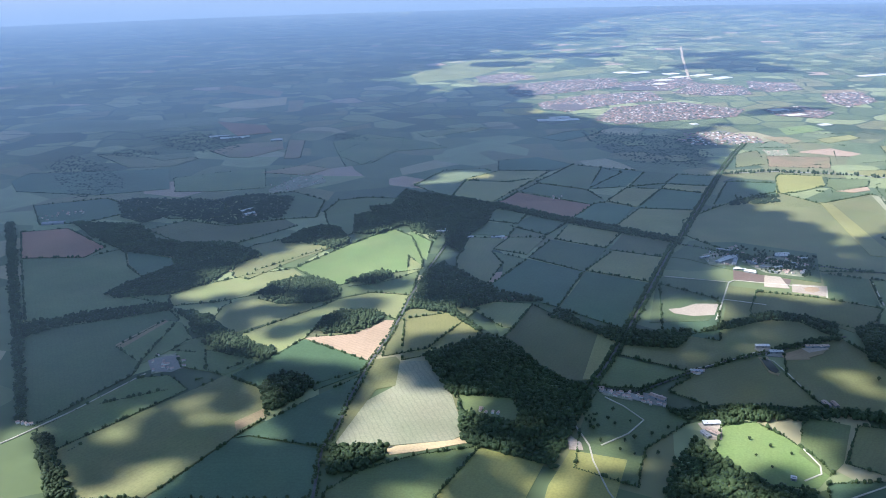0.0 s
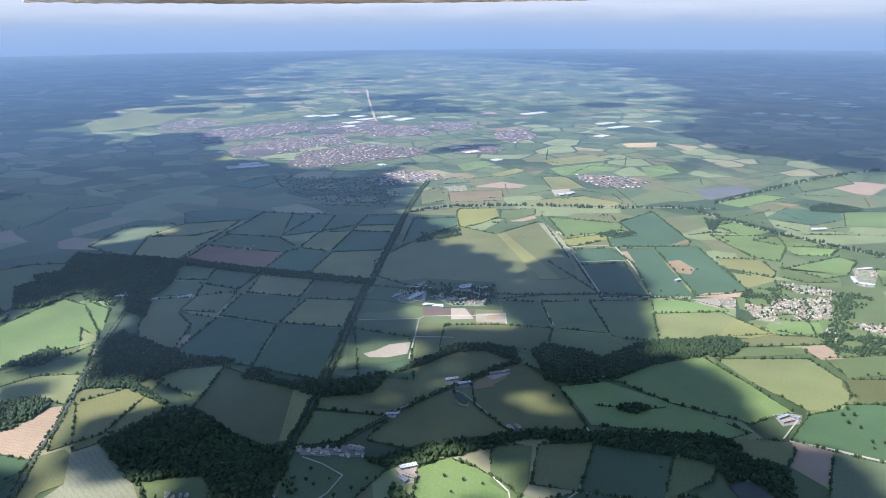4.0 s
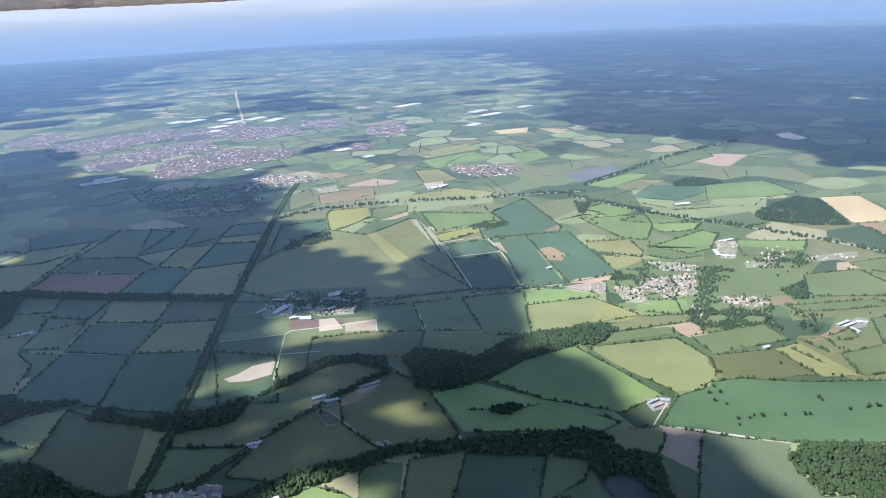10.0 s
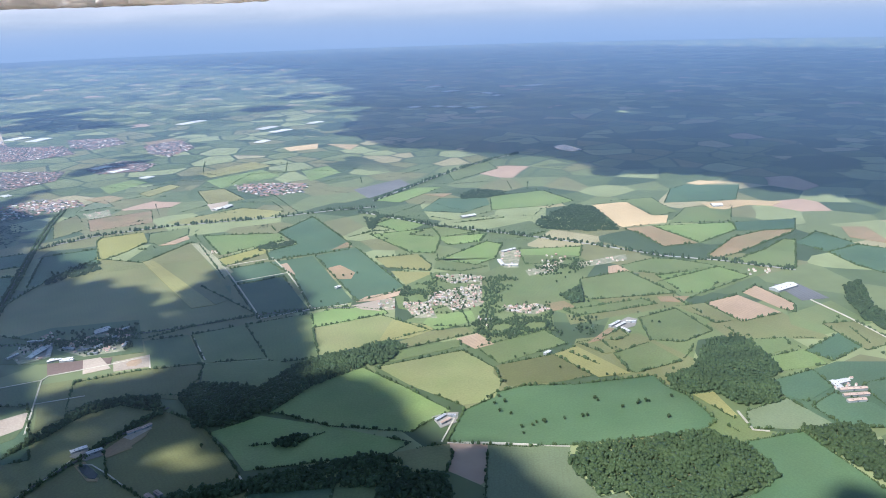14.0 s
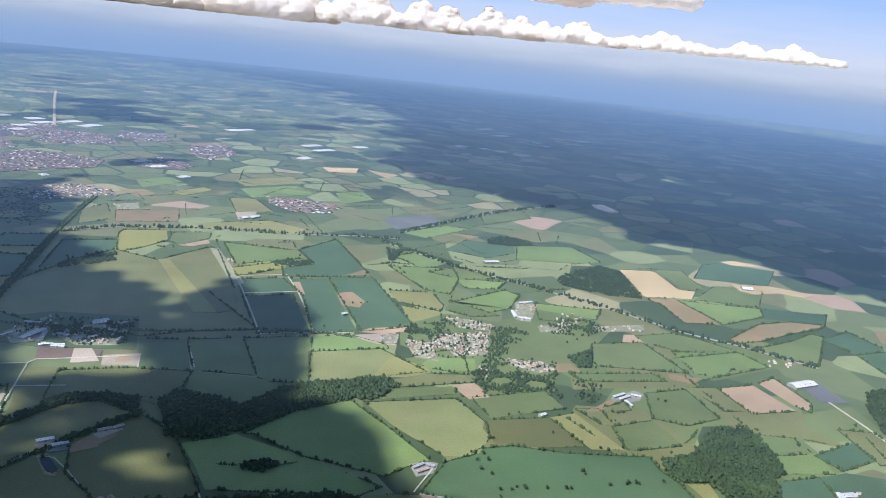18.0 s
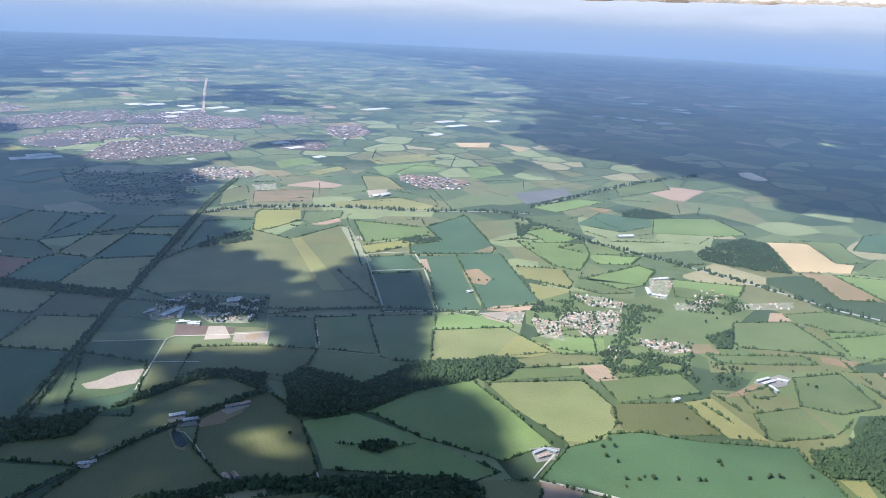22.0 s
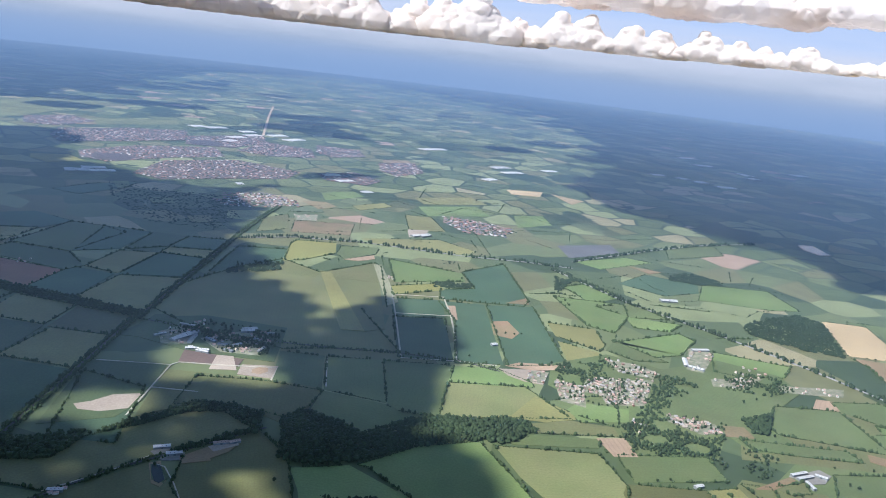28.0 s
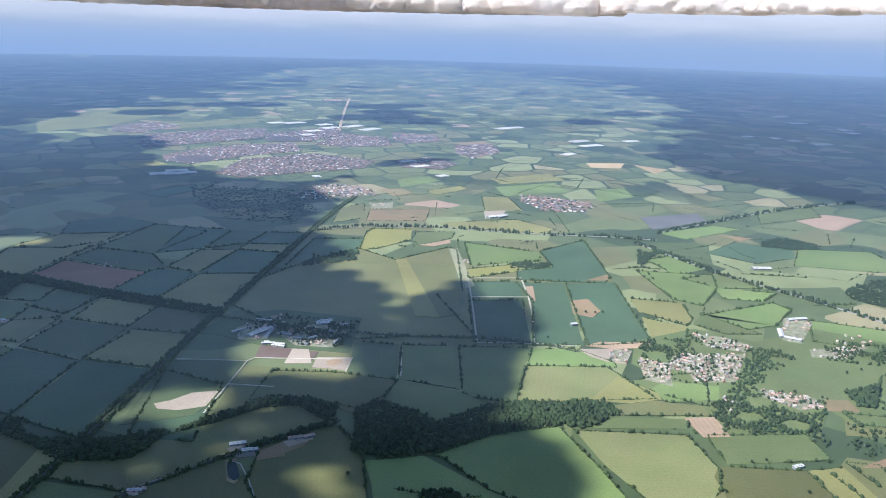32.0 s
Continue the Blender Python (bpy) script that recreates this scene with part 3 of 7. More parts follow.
field("olive", [(162.2, 352.9), (168, 320.8), (182.5, 316.2), (201, 310.8), (204.6, 313), (213.3, 358.5), (211.6, 377.3), (207.4, 392.8), (192.7, 393.3), (172.4, 381.6)], True)
field("tanp", [(319.8, 792.1), (376.1, 778.8), (396.6, 827), (335.9, 840.8)], True)
field("bgrn", [(485.8, 563.2), (475.5, 509), (487.8, 491.4), (523.8, 523), (540.9, 551.8), (488.7, 578)], True)
field("teal", [(243.3, 665.6), (284.6, 679.8), (301.5, 724.9), (259.4, 736.4), (223.1, 659.4)], True)
field("bgrn", [(364.9, 624.6), (404.8, 623.4), (427.7, 621.1), (436.8, 645.5), (385, 692.9)], True)
field("teal", [(132.3, 944.3), (181.5, 987.6), (198.2, 1025.7), (145.5, 1005.3), (107.5, 971.5)], True)
field("wht", [(-114, 399.5), (-100.2, 395), (-95.5, 387.7), (-84.2, 407.6), (-79.5, 423.6), (-77.6, 436.9), (-68.2, 445.1), (-54.2, 446.2), (-43.2, 439.7), (-34.5, 430.7), (-27.3, 447.7), (-25.7, 467.6), (-52, 474.3), (-73.1, 464.4), (-81.3, 453.6), (-123.7, 412.5)], True)
field("grn", [(736.2, 361.8), (790.9, 388.5), (754.8, 419), (692.1, 398.9)], True)
field("wht", [(-176.5, 458.7), (-148.7, 463.5), (-125.6, 475.1), (-121.1, 495.4), (-102.7, 508.9), (-111.7, 521.7), (-140.4, 511.2), (-164.9, 494.5), (-184, 481.8), (-219, 480.4)], True)
field("teal", [(308.4, 471.1), (341.2, 458.6), (369.3, 535), (332.9, 544.1)], True)
field("olv", [(-37.4, 406.9), (-38.8, 382.8), (-15.3, 391.1), (13.8, 442.6), (7.1, 455), (-13.1, 478.8), (-24.4, 466.2), (-30.8, 447.9)], True)
field("bgrn", [(211.8, 337.7), (207.2, 313.6), (246.1, 288.1), (258.6, 277.6), (274.2, 278.9), (257.3, 317.8), (239.3, 352.5), (213, 355.9)], True)
field("wht", [(313, 324.6), (315.9, 287.7), (324.6, 282.9), (333.6, 281.2), (349, 290.6), (359.5, 305), (364.4, 335.6), (315.2, 354.8)], True)
field("tanp", [(-247.5, 1215.8), (-229.6, 1231.6), (-242.5, 1343.7), (-267.7, 1339)], True)
field("bgrn", [(593.5, 824.2), (649.2, 839.1), (666.9, 891.1), (623.4, 887)], True)
field("wht", [(300, 389), (338.6, 380.9), (372.4, 372.8), (368.4, 416.2), (324.1, 430.4)], True)
field("bgrn", [(653.9, 346), (710.3, 343.1), (731.4, 357.5), (674.7, 405.1)], True)
field("oly", [(450.5, 806.9), (490, 798.2), (502.6, 868.3), (474.8, 878.6)], True)
field("grn", [(486.3, 343.7), (483.1, 331.8), (532, 296.2), (551.3, 348.4), (513.5, 362.9)], True)
field("yel", [(304.9, 690.8), (341, 711.6), (353.2, 748.6), (317.6, 759.2), (309.4, 747.4), (287.1, 689.7)], True)
field("grn", [(279.3, 411.7), (281.9, 400.4), (300, 389), (338.9, 453.2), (297.4, 467.3)], True)
field("wht", [(-30.9, 988.6), (18.2, 1021.7), (54.4, 1044.7), (8.6, 1050.7), (-41.5, 1015.9)], True)
field("olive", [(187.2, 461.8), (171.4, 429.2), (205.3, 419.4), (221.3, 404.7), (237.5, 414.7), (249.7, 431.4), (220.2, 450.1)], True)
field("tanp", [(620.8, 314.8), (650.2, 309), (691.3, 307.9), (729.9, 304.1), (744.9, 306.4), (721.9, 325.7), (685.8, 333.7), (625.2, 323.5)], True)
field("grn", [(528.4, 284.2), (543.2, 283.5), (599.7, 276.1), (605.1, 304.2), (540.4, 319.5)], True)
field("olive", [(100.8, 339.3), (116.8, 325.2), (143.6, 324.2), (166.8, 319.8), (161.8, 355.7), (156.7, 374.5), (123.1, 359.4), (104, 343.4)], True)
field("teal", [(115.1, 406.5), (142.9, 393.4), (160.3, 450.9), (131.4, 478.4)], True)
field("dgrn", [(61.6, 328.8), (53.9, 307.7), (47.2, 278.5), (70.1, 264.7), (74.3, 279.3), (79.5, 291.9), (102.8, 311.7), (96.3, 324.8), (66.6, 339.9)], True)
field("yel", [(79.1, 1164.3), (142.3, 1159.4), (121.8, 1205.5), (78.5, 1197)], True)
field("grn", [(627.4, 285.7), (638.7, 259.6), (711, 291.5), (708.4, 300.5), (671, 298.2), (620.8, 302.8)], True)
field("bgrn", [(590.3, 654), (668.6, 675), (650, 695.5), (578.5, 682.8)], True)
field("bgrn", [(401, 949.9), (459.7, 980.2), (455.7, 1011.9), (407.9, 995.2)], True)
field("bgrn", [(536, 292.9), (549.9, 281.5), (568.2, 286), (598.1, 276.8), (606, 300.8), (557.2, 326.7)], True)
field("yel", [(97.9, 1137.1), (132.6, 1152.4), (124.1, 1178.2), (91.7, 1201.4), (80.6, 1167)], True)
field("dgrn", [(-95.5, 387.7), (-114.1, 362.1), (-97.8, 351.4), (-86.4, 367.3), (-78.3, 360.6), (-72, 352.3), (-47.6, 367.7), (-45.4, 376.8), (-84, 406)], True)
field("grn", [(-52.6, 245.5), (-11, 244.4), (-9.1, 261.1), (9.6, 295.7), (-16.7, 290.2), (-39.4, 280), (-52.4, 266)], True)
field("wht", [(-129.8, 419.1), (-124.6, 416.2), (-83.7, 453.8), (-73.1, 464.4), (-82.2, 459.9), (-108.5, 458.2), (-131.1, 472.2), (-143.3, 457), (-143.9, 433.5)], True)
field("grn", [(739.9, 468.3), (709.3, 423.2), (735.8, 415.7), (751.7, 441.7), (771.7, 467.2), (732.1, 489.9)], True)
field("grn", [(250.3, 432.5), (278.6, 410.6), (296.8, 467.8), (265.5, 478.5)], True)
field("bgrn", [(513.6, 415.9), (527.3, 404.5), (558.9, 397.6), (581.6, 413.1), (540.3, 447.6)], True)
field("olv", [(286.5, 791.8), (321.5, 804.5), (336.7, 870.5), (306.8, 851.6)], True)
field("bgrn", [(476.8, 479.5), (487.3, 444.2), (510, 445), (543.1, 467.3), (541.7, 483.9), (474.4, 474.7)], True)
field("oly", [(-28.2, 377.9), (-16.5, 383), (15.2, 409.1), (-4.4, 439.3), (-29.5, 431.3)], True)
field("tanp", [(648.1, 403), (625.3, 363), (652.7, 347), (674.7, 405.1), (650.7, 420.2)], True)
field("grn", [(551.3, 348.4), (561, 329.1), (607.7, 301.7), (600.3, 337.6), (591.1, 351.5), (558.5, 360.1)], True)
field("teal", [(706.9, 341.3), (747.3, 307.5), (779.8, 321.8), (731.4, 357.5)], True)
field("bgrn", [(513.2, 557.9), (552.8, 570.2), (547.9, 610.1), (513.4, 603.5)], True)
field("teal", [(334, 545.9), (371.1, 537.6), (384.8, 575.8), (345.9, 585)], True)
field("teal", [(457, 110.3), (461.6, 103.9), (562.8, 129.4), (539.9, 147.3)], True)
field("grn", [(450.7, 264.1), (461.3, 248.5), (487.9, 244.5), (506.6, 280.8), (476.4, 288.9)], True)
field("grn", [(232.7, 403.7), (256.4, 378.8), (284.1, 389.1), (282.8, 397.5), (277.6, 409), (249.7, 431.4)], True)
field("bgrn", [(106.4, 287.7), (109, 276.8), (120.3, 263.9), (138.2, 261.8), (147.8, 271.6), (146.8, 280.6), (140.8, 296.7), (131.8, 310.6), (116.1, 308.6)], True)
field("teal", [(694.8, 258.3), (732.8, 251.9), (748.2, 289.5), (704.5, 288.4)], True)
field("olive", [(353.4, 300.6), (347.9, 284.3), (367.7, 269.8), (388.6, 259.8), (395.9, 293), (360.6, 307.3)], True)
field("teal", [(173.1, 265.8), (202.4, 247.3), (226.6, 274.7), (198.8, 296.9)], True)
field("grn", [(341.9, 710.9), (343.6, 691.8), (378.4, 707.9), (390, 731.5), (354.4, 737.7)], True)
field("oly", [(437, 492.5), (452.9, 460.1), (464, 470.1), (476.7, 500.6), (446.3, 518.9)], True)
field("dgrn", [(225.8, 450.1), (249.3, 433.2), (264.4, 479.3), (239.9, 490.8)], True)
field("grn", [(371.2, 327.2), (365.2, 307.5), (413.6, 297.1), (420.2, 319.6), (373.7, 332.6)], True)
field("grn", [(526.7, 521.1), (556.8, 512.6), (551.4, 552.6), (511.5, 550.6)], True)
field("oly", [(425.4, 896.9), (475, 922.5), (472.1, 943), (424, 922.6)], True)
field("tan", [(513.2, 238.9), (544.7, 227.1), (556.7, 263.7), (528.4, 271.6)], True)
field("oly", [(307.9, 101.5), (326.3, 77.6), (349.2, 80), (359.7, 101), (349.6, 108), (329.6, 109.6)], True)
field("teal", [(471.2, 152.1), (444.6, 120.8), (455.5, 112.5), (504.9, 138.9), (477.1, 152.2)], True)
field("bgrn", [(324.9, 431.6), (333.6, 426), (373.4, 414.3), (375.4, 420.6), (364.2, 444.3), (338.9, 452.2)], True)
field("tan", [(-61.4, 390.8), (-45.5, 377.7), (-41.4, 389.9), (-37.6, 409.4), (-34.9, 429.6), (-41.3, 429.9), (-47.4, 422), (-58.5, 411.5), (-74.7, 409.7), (-84.2, 407.6)], True)
field("grn", [(-72.8, 465.7), (-57, 474.6), (-42.1, 473.8), (-27, 469.6), (-23.5, 511.6), (-39.8, 496.4), (-53.3, 488.7), (-73.2, 484.3)], True)
field("grn", [(370.7, 395.9), (377.1, 377.9), (393.2, 357.6), (407.2, 377.8), (410, 394.5), (392.7, 398)], True)
field("pale", [(340.6, 884.9), (378.8, 880.4), (384.2, 919.3), (361.1, 910.4)], True)
field("yel", [(350.9, 591.8), (399, 600.8), (401.5, 617.9), (358, 615.1)], True)
field("grn", [(407.6, 250.3), (406.8, 245), (438, 234.7), (448.3, 262.6), (419.9, 268.7)], True)
field("teal", [(424.7, 145.1), (428, 137), (442.5, 120.2), (456.2, 141.1), (454, 160), (433.3, 161.9)], True)
field("bgrn", [(512.1, 500.9), (536.6, 488.1), (559.7, 501.1), (522.5, 524.1)], True)
field("olv", [(519.7, 167), (543.2, 159.2), (559.7, 188.1), (542.8, 201.3)], True)
field("grn", [(68.8, 346), (88.9, 343), (102.4, 350.7), (115, 358.3), (83, 377.7)], True)
field("olv", [(156.4, 278), (172.4, 266.2), (199.7, 298.4), (174.8, 306.1)], True)
field("wht", [(27.8, 415.5), (33.7, 417.8), (47.2, 449.9), (23.6, 455.2), (10, 444.7)], True)
field("pale", [(392.1, 173.6), (407.7, 155.3), (421.7, 145.8), (433, 174), (405.8, 182.2)], True)
field("oly", [(418.3, 447.3), (436.5, 437.9), (451, 458), (433, 482.9)], True)
field("grn", [(458.5, 461.8), (467.9, 441.5), (490.7, 435), (478, 478.5)], True)
field("grn", [(452.7, 320.9), (470.6, 310.4), (506.2, 294.3), (507.8, 306.8), (455.1, 332)], True)
field("oly", [(389.1, 256.5), (404.5, 246.9), (413.9, 290.7), (395.9, 293)], True)
field("olv", [(341.6, 363.1), (370.3, 354), (389.7, 347.9), (393.2, 357.6), (371, 371.3), (344.1, 372.9)], True)
field("grn", [(140.8, 286), (146.2, 269.3), (155.7, 278.4), (171.6, 306.1), (154.8, 314.9)], True)
field("teal", [(435, 179.1), (436.4, 165.2), (460.9, 162.7), (474.4, 178.6), (446, 188.3)], True)
field("bgrn", [(-32.7, 563.7), (-19.2, 533.7), (-15.8, 574.1), (-33.7, 602.5)], True)
field("tan", [(551.4, 231.4), (551.1, 221.9), (565.4, 228.2), (583, 263.9), (563.8, 263.4)], True)
field("teal", [(493.2, 175), (524.1, 170.7), (534.9, 188.5), (495.6, 191.8)], True)
field("grn", [(-129.5, 371.2), (-115.1, 362.2), (-99.3, 381), (-110.3, 383.7), (-126.9, 391.4), (-136.1, 394.2)], True)
field("olv", [(504.9, 261.4), (500.7, 249.1), (512.5, 243.3), (528, 271.9), (509.7, 282.7)], True)
field("bgrn", [(460.1, 190.2), (486.2, 175.6), (498.4, 192.9), (473.9, 203.3)], True)
field("grn", [(-118.8, 523.7), (-110.9, 524.8), (-92.3, 567.6), (-141.3, 515)], True)
field("grn", [(3.1, 324.1), (26.4, 312.8), (29.5, 319.7), (26.1, 335.9), (0.3, 340.7)], True)
field("olv", [(256.3, 261.7), (267, 248.6), (278.7, 255.6), (285.2, 264.7), (278.3, 270.1), (262.9, 277.1)], True)
field("grn", [(367.9, 340.5), (374.9, 349.1), (339.5, 360.8), (322.3, 354.7)], True)
field("grn", [(203.1, 246.9), (210.8, 248.9), (229.5, 251.4), (240.4, 261.8), (227.3, 274.3)], True)
field("grn", [(-141.9, 392.1), (-132.9, 394.1), (-129.3, 408.7), (-139.7, 414.3), (-150.8, 407.2), (-155.5, 395.1)], True)
field("grn", [(476.5, 204.5), (494.7, 198.4), (506.4, 208.3), (489.3, 222.6)], True)
field("wht", [(-31.3, 504.5), (-20.2, 518.2), (-32.2, 542.6)], True)
field("olv", [(416.6, 271.4), (423, 269.6), (431.1, 287.3), (418.3, 294.2)], True)
field("oly", [(395.6, 182.4), (399.8, 183.4), (414.7, 203.9), (405, 209.9)], True)
field("olv", [(436.6, 279.2), (447.6, 277.5), (454, 287.3), (431.1, 287.3)], True)
field("grn", [(384.2, 416.7), (396.5, 376.5), (380.7, 330.1), (425.1, 316.3), (451.1, 338.2), (451.4, 317.5), (480.5, 311.3), (492.2, 350), (550.7, 375.9), (557.4, 401.8), (532, 432.9), (477.8, 425.4), (454.2, 454.9), (405.3, 446.6)], False)
field("tanp", [(566.9, 1181.2), (580.6, 1145.8), (632.9, 1222.4), (650.4, 1311.1), (601, 1306.1)], False)
field("tanp", [(90.6, 1530.4), (166, 1543.6), (158.7, 1606.9), (80.4, 1617.5)], False)
field("dgrn", [(161.5, 524.4), (185.6, 499.8), (232.7, 474.1), (253.4, 528.9), (207.3, 557.6), (181.8, 558.9), (147.5, 530.3)], False)
field("olive", [(152.6, 418.3), (178.2, 426.9), (202.7, 422), (217.6, 400.3), (233.9, 408), (250.7, 433.3), (223.9, 450.7), (173.2, 472.9)], False)
field("grey", [(580.3, 694.9), (656.5, 712.8), (668.5, 747.2), (596.7, 743.7)], False)
field("strip", [(-29.9, 350.5), (-44.9, 333.5), (-50.5, 313.7), (-53.1, 299.2), (-31.5, 297.1), (-2.4, 300.5), (3.1, 305.8), (-2.2, 339.9), (-15.2, 376.1), (-29.1, 376.7)], False)
field("dgrn", [(110.8, 418.8), (144.2, 419.4), (158, 435.9), (174, 479.6), (133.5, 491.6)], False)
field("plot", [(-168.2, 721.4), (-124.2, 769.2), (-133.1, 802.8), (-156, 796.6), (-176.5, 743.6)], False)
field("beige", [(701.4, 1033.6), (739.8, 1019.5), (769.7, 1058.8), (712.2, 1068.4)], False)
field("beige", [(767.3, 398.7), (771.4, 385.8), (802, 379.1), (813.9, 359.3), (837.2, 359.2), (815.8, 397.6), (781.5, 416.5)], False)
field("oly", [(307.7, 544.6), (320.1, 558.1), (348.9, 645.4), (322.9, 648.5)], False)
field("yel", [(-9.1, 260.4), (-11, 244.4), (20.2, 246.8), (25.5, 259.4), (34.9, 281.2), (9.6, 294.5)], False)
field("plot", [(398.3, 404.9), (409.4, 397.7), (404, 384.5), (426.4, 378.6), (458.6, 410.4), (415.3, 420.1)], False)
field("beige", [(763.1, 969.4), (801.4, 996.9), (775.6, 1045.1)], False)
field("yel", [(35.1, 267), (28.2, 243.3), (52.7, 242.7), (59.9, 258.4), (69.5, 283.3), (47.4, 291.1)], False)
field("plot", [(204.9, 493.8), (226.1, 484.7), (237.1, 504.5), (225.7, 526.8), (196.8, 517.5)], False)
field("tanp", [(748.4, 262.5), (750, 229.5), (790.8, 264.4), (777.3, 280.1)], False)
field("tanp", [(377.5, 897.5), (403.9, 915.5), (397.7, 939.8), (370.3, 942.5)], False)
field("olv", [(-51.3, 331.1), (-53.1, 299.2), (-39.3, 346.9), (-29.9, 350.5), (-29.1, 376.7), (-31.8, 382.1), (-49.3, 377.6)], False)
field("oly", [(340.7, 383.4), (301.9, 387.7), (338.6, 380.9), (356, 372.3), (374.3, 371.4), (377.1, 377.9), (367.1, 403.1)], False)
field("bgrn", [(376.4, 383.9), (375.4, 368.1), (403.5, 362.7), (413.7, 376.5), (389.3, 390.9)], False)
field("plot", [(496, 422.6), (503.8, 414.5), (541.2, 445.2), (526.9, 456.6)], False)
field("grn", [(202.7, 911.2), (226.8, 911.4), (224.7, 940.9), (199.6, 937.3)], False)
field("plot", [(337.6, 840.2), (359.7, 840.7), (368.3, 868.2), (342.5, 868.4)], False)
field("olv", [(231.3, 825.1), (251.1, 825.5), (253.9, 857), (229.9, 852.1)], False)
field("grn", [(172.6, 980.4), (186.2, 992.7), (186.1, 1029.5), (169.4, 1024.4)], False)
field("pale", [(334.7, 591.1), (331.3, 564.9), (339.4, 573.7), (359, 653), (355, 656.4)], False)
field("sand", [(437.6, 774.7), (458.4, 780.8), (472.8, 804.6), (449.4, 807.4)], False)
field("grey", [(574.5, 227.2), (590.9, 216.3), (606.2, 244.8), (593.4, 255.1)], False)
field("plot", [(535.8, 378.9), (574.6, 363.8), (587, 373.8), (541.4, 388.7)], False)
field("beige", [(856.3, 460.9), (888.3, 443.6), (877.8, 473.2), (855.9, 476.4)], False)
field("plot", [(443.1, 426), (460.5, 412.3), (471, 418.8), (464.2, 436), (447.7, 447.7)], False)
field("tanp", [(391.3, 500.4), (400.5, 490.5), (412.2, 500.6), (415.9, 525.1), (402.8, 525.9)], False)
field("soil", [(179.9, 482), (210.9, 470.7), (216.1, 480.5), (185.6, 499.8)], False)
field("plot", [(-348.1, 648.3), (-334.9, 670.6), (-343.5, 689.7), (-358.6, 666.5)], False)
field("plot", [(173.5, 511.3), (188.5, 508.8), (194.4, 544.5), (174, 531.4)], False)
field("plot", [(379.5, 395.1), (389.3, 383.4), (404.5, 407.9), (391.8, 421.7)], False)
field("sand", [(366.3, 432.6), (372.1, 422.7), (381.2, 417.2), (395, 433.1), (385, 439.1), (364.8, 444.2)], False)
field("plot", [(494.1, 395.4), (513.4, 387.2), (540.6, 399), (501.8, 405.9)], False)
field("oly", [(62.3, 353.2), (67.1, 352.1), (90.2, 400.5), (78.8, 404.5)], False)
field("plot", [(427.8, 359.2), (436.4, 341.1), (451, 339.6), (453.8, 350), (433.4, 367.9)], False)
field("sand", [(128.1, 431.1), (137.7, 426.7), (144.3, 427.1), (150.6, 427.6), (158.1, 443.7), (144.8, 444.8), (134.4, 438.9), (126.4, 437.4)], False)
field("plot", [(-156.7, 368.1), (-141.5, 373.9), (-146.2, 392.3), (-164.9, 388.4)], False)
field("tan", [(386.5, 437.7), (408.3, 435), (412.9, 441.4), (383.4, 450.9), (372.1, 447.7)], False)
field("yard", [(-157.5, 370.3), (-147.2, 369.8), (-141.1, 376.1), (-143.3, 389.8), (-155.3, 388), (-164.3, 383.8)], False)
field("sand", [(208.6, 460.2), (226.2, 451.1), (233.5, 467.6), (213.8, 473.2)], False)
field("tan", [(370.7, 331.2), (383.3, 328), (388.8, 347), (373.1, 350.4)], False)
field("tan", [(354.3, 686.3), (372.2, 692.7), (375, 705), (342.2, 692.9)], False)
field("tanp", [(636.1, 636.9), (654.2, 642.2), (630.9, 663.2)], False)
field("sand", [(194.9, 469.7), (209.4, 465.6), (211.3, 485.6), (202.5, 489.4)], False)
field("tan", [(536.7, 354.8), (552.4, 347.5), (560.1, 361.2), (551.9, 365.6)], False)
field("plot", [(373.5, 423.7), (382.2, 418.4), (395, 433.1), (383.5, 438)], False)
field("tanp", [(449.3, 336.7), (464.8, 330.2), (469.2, 343.2), (457.4, 348.3)], False)
field("yard", [(454.7, 284.7), (463.5, 283.1), (473.8, 288.2), (472.9, 294.9), (450.2, 293.9)], False)
field("tanp", [(511.3, 294.7), (519.7, 283.2), (533.3, 285.8), (517.5, 301.5)], False)
field("beige", [(-28.6, 290.2), (-16.8, 292.3), (3.9, 298.1), (4.1, 304.8), (-2.4, 300.5), (-31.4, 296.2)], False)
field("tanp", [(176.3, 369.1), (189.8, 375.1), (196.7, 383.2), (184.1, 382.8), (170.7, 376.5)], False)
field("tan", [(374.2, 533.8), (378.4, 531.8), (390.5, 561.9), (384.1, 562.7)], False)
field("tanp", [(454.4, 559.1), (460.1, 574.6), (435.8, 564.9)], False)
field("yard", [(181.5, 511.8), (191.6, 511.5), (196.9, 525.9), (184.8, 522.6)], False)
field("yard", [(292.7, 278.3), (302.2, 276.8), (309.5, 283.4), (304.8, 287.4), (296.8, 289.4)], False)
field("yard", [(161.2, 373.7), (169.1, 372.4), (171.4, 378.6), (166.9, 380.7), (163.9, 387), (157.1, 382.7)], False)
field("sand", [(107.1, 303.7), (107.5, 297.4), (112.7, 296.8), (117.3, 311.6), (106.3, 310.5)], False)
field("tanp", [(168.9, 369.2), (181, 369.1), (181.5, 380.9), (168.3, 374.4)], False)
field("plot", [(69.5, 337.4), (82, 330.9), (83.9, 338.3), (67.7, 344.8)], False)
field("tanp", [(430.7, 285.1), (450.1, 289.1), (449.9, 292.9), (421.2, 288.2)], False)
field("yard", [(68.4, 340.3), (85.8, 330.7), (87, 336.4), (67.8, 345.5)], False)
field("tanp", [(155.1, 356), (158.2, 352.4), (161.1, 356.9), (160.5, 373.2), (155.7, 372.6)], False)
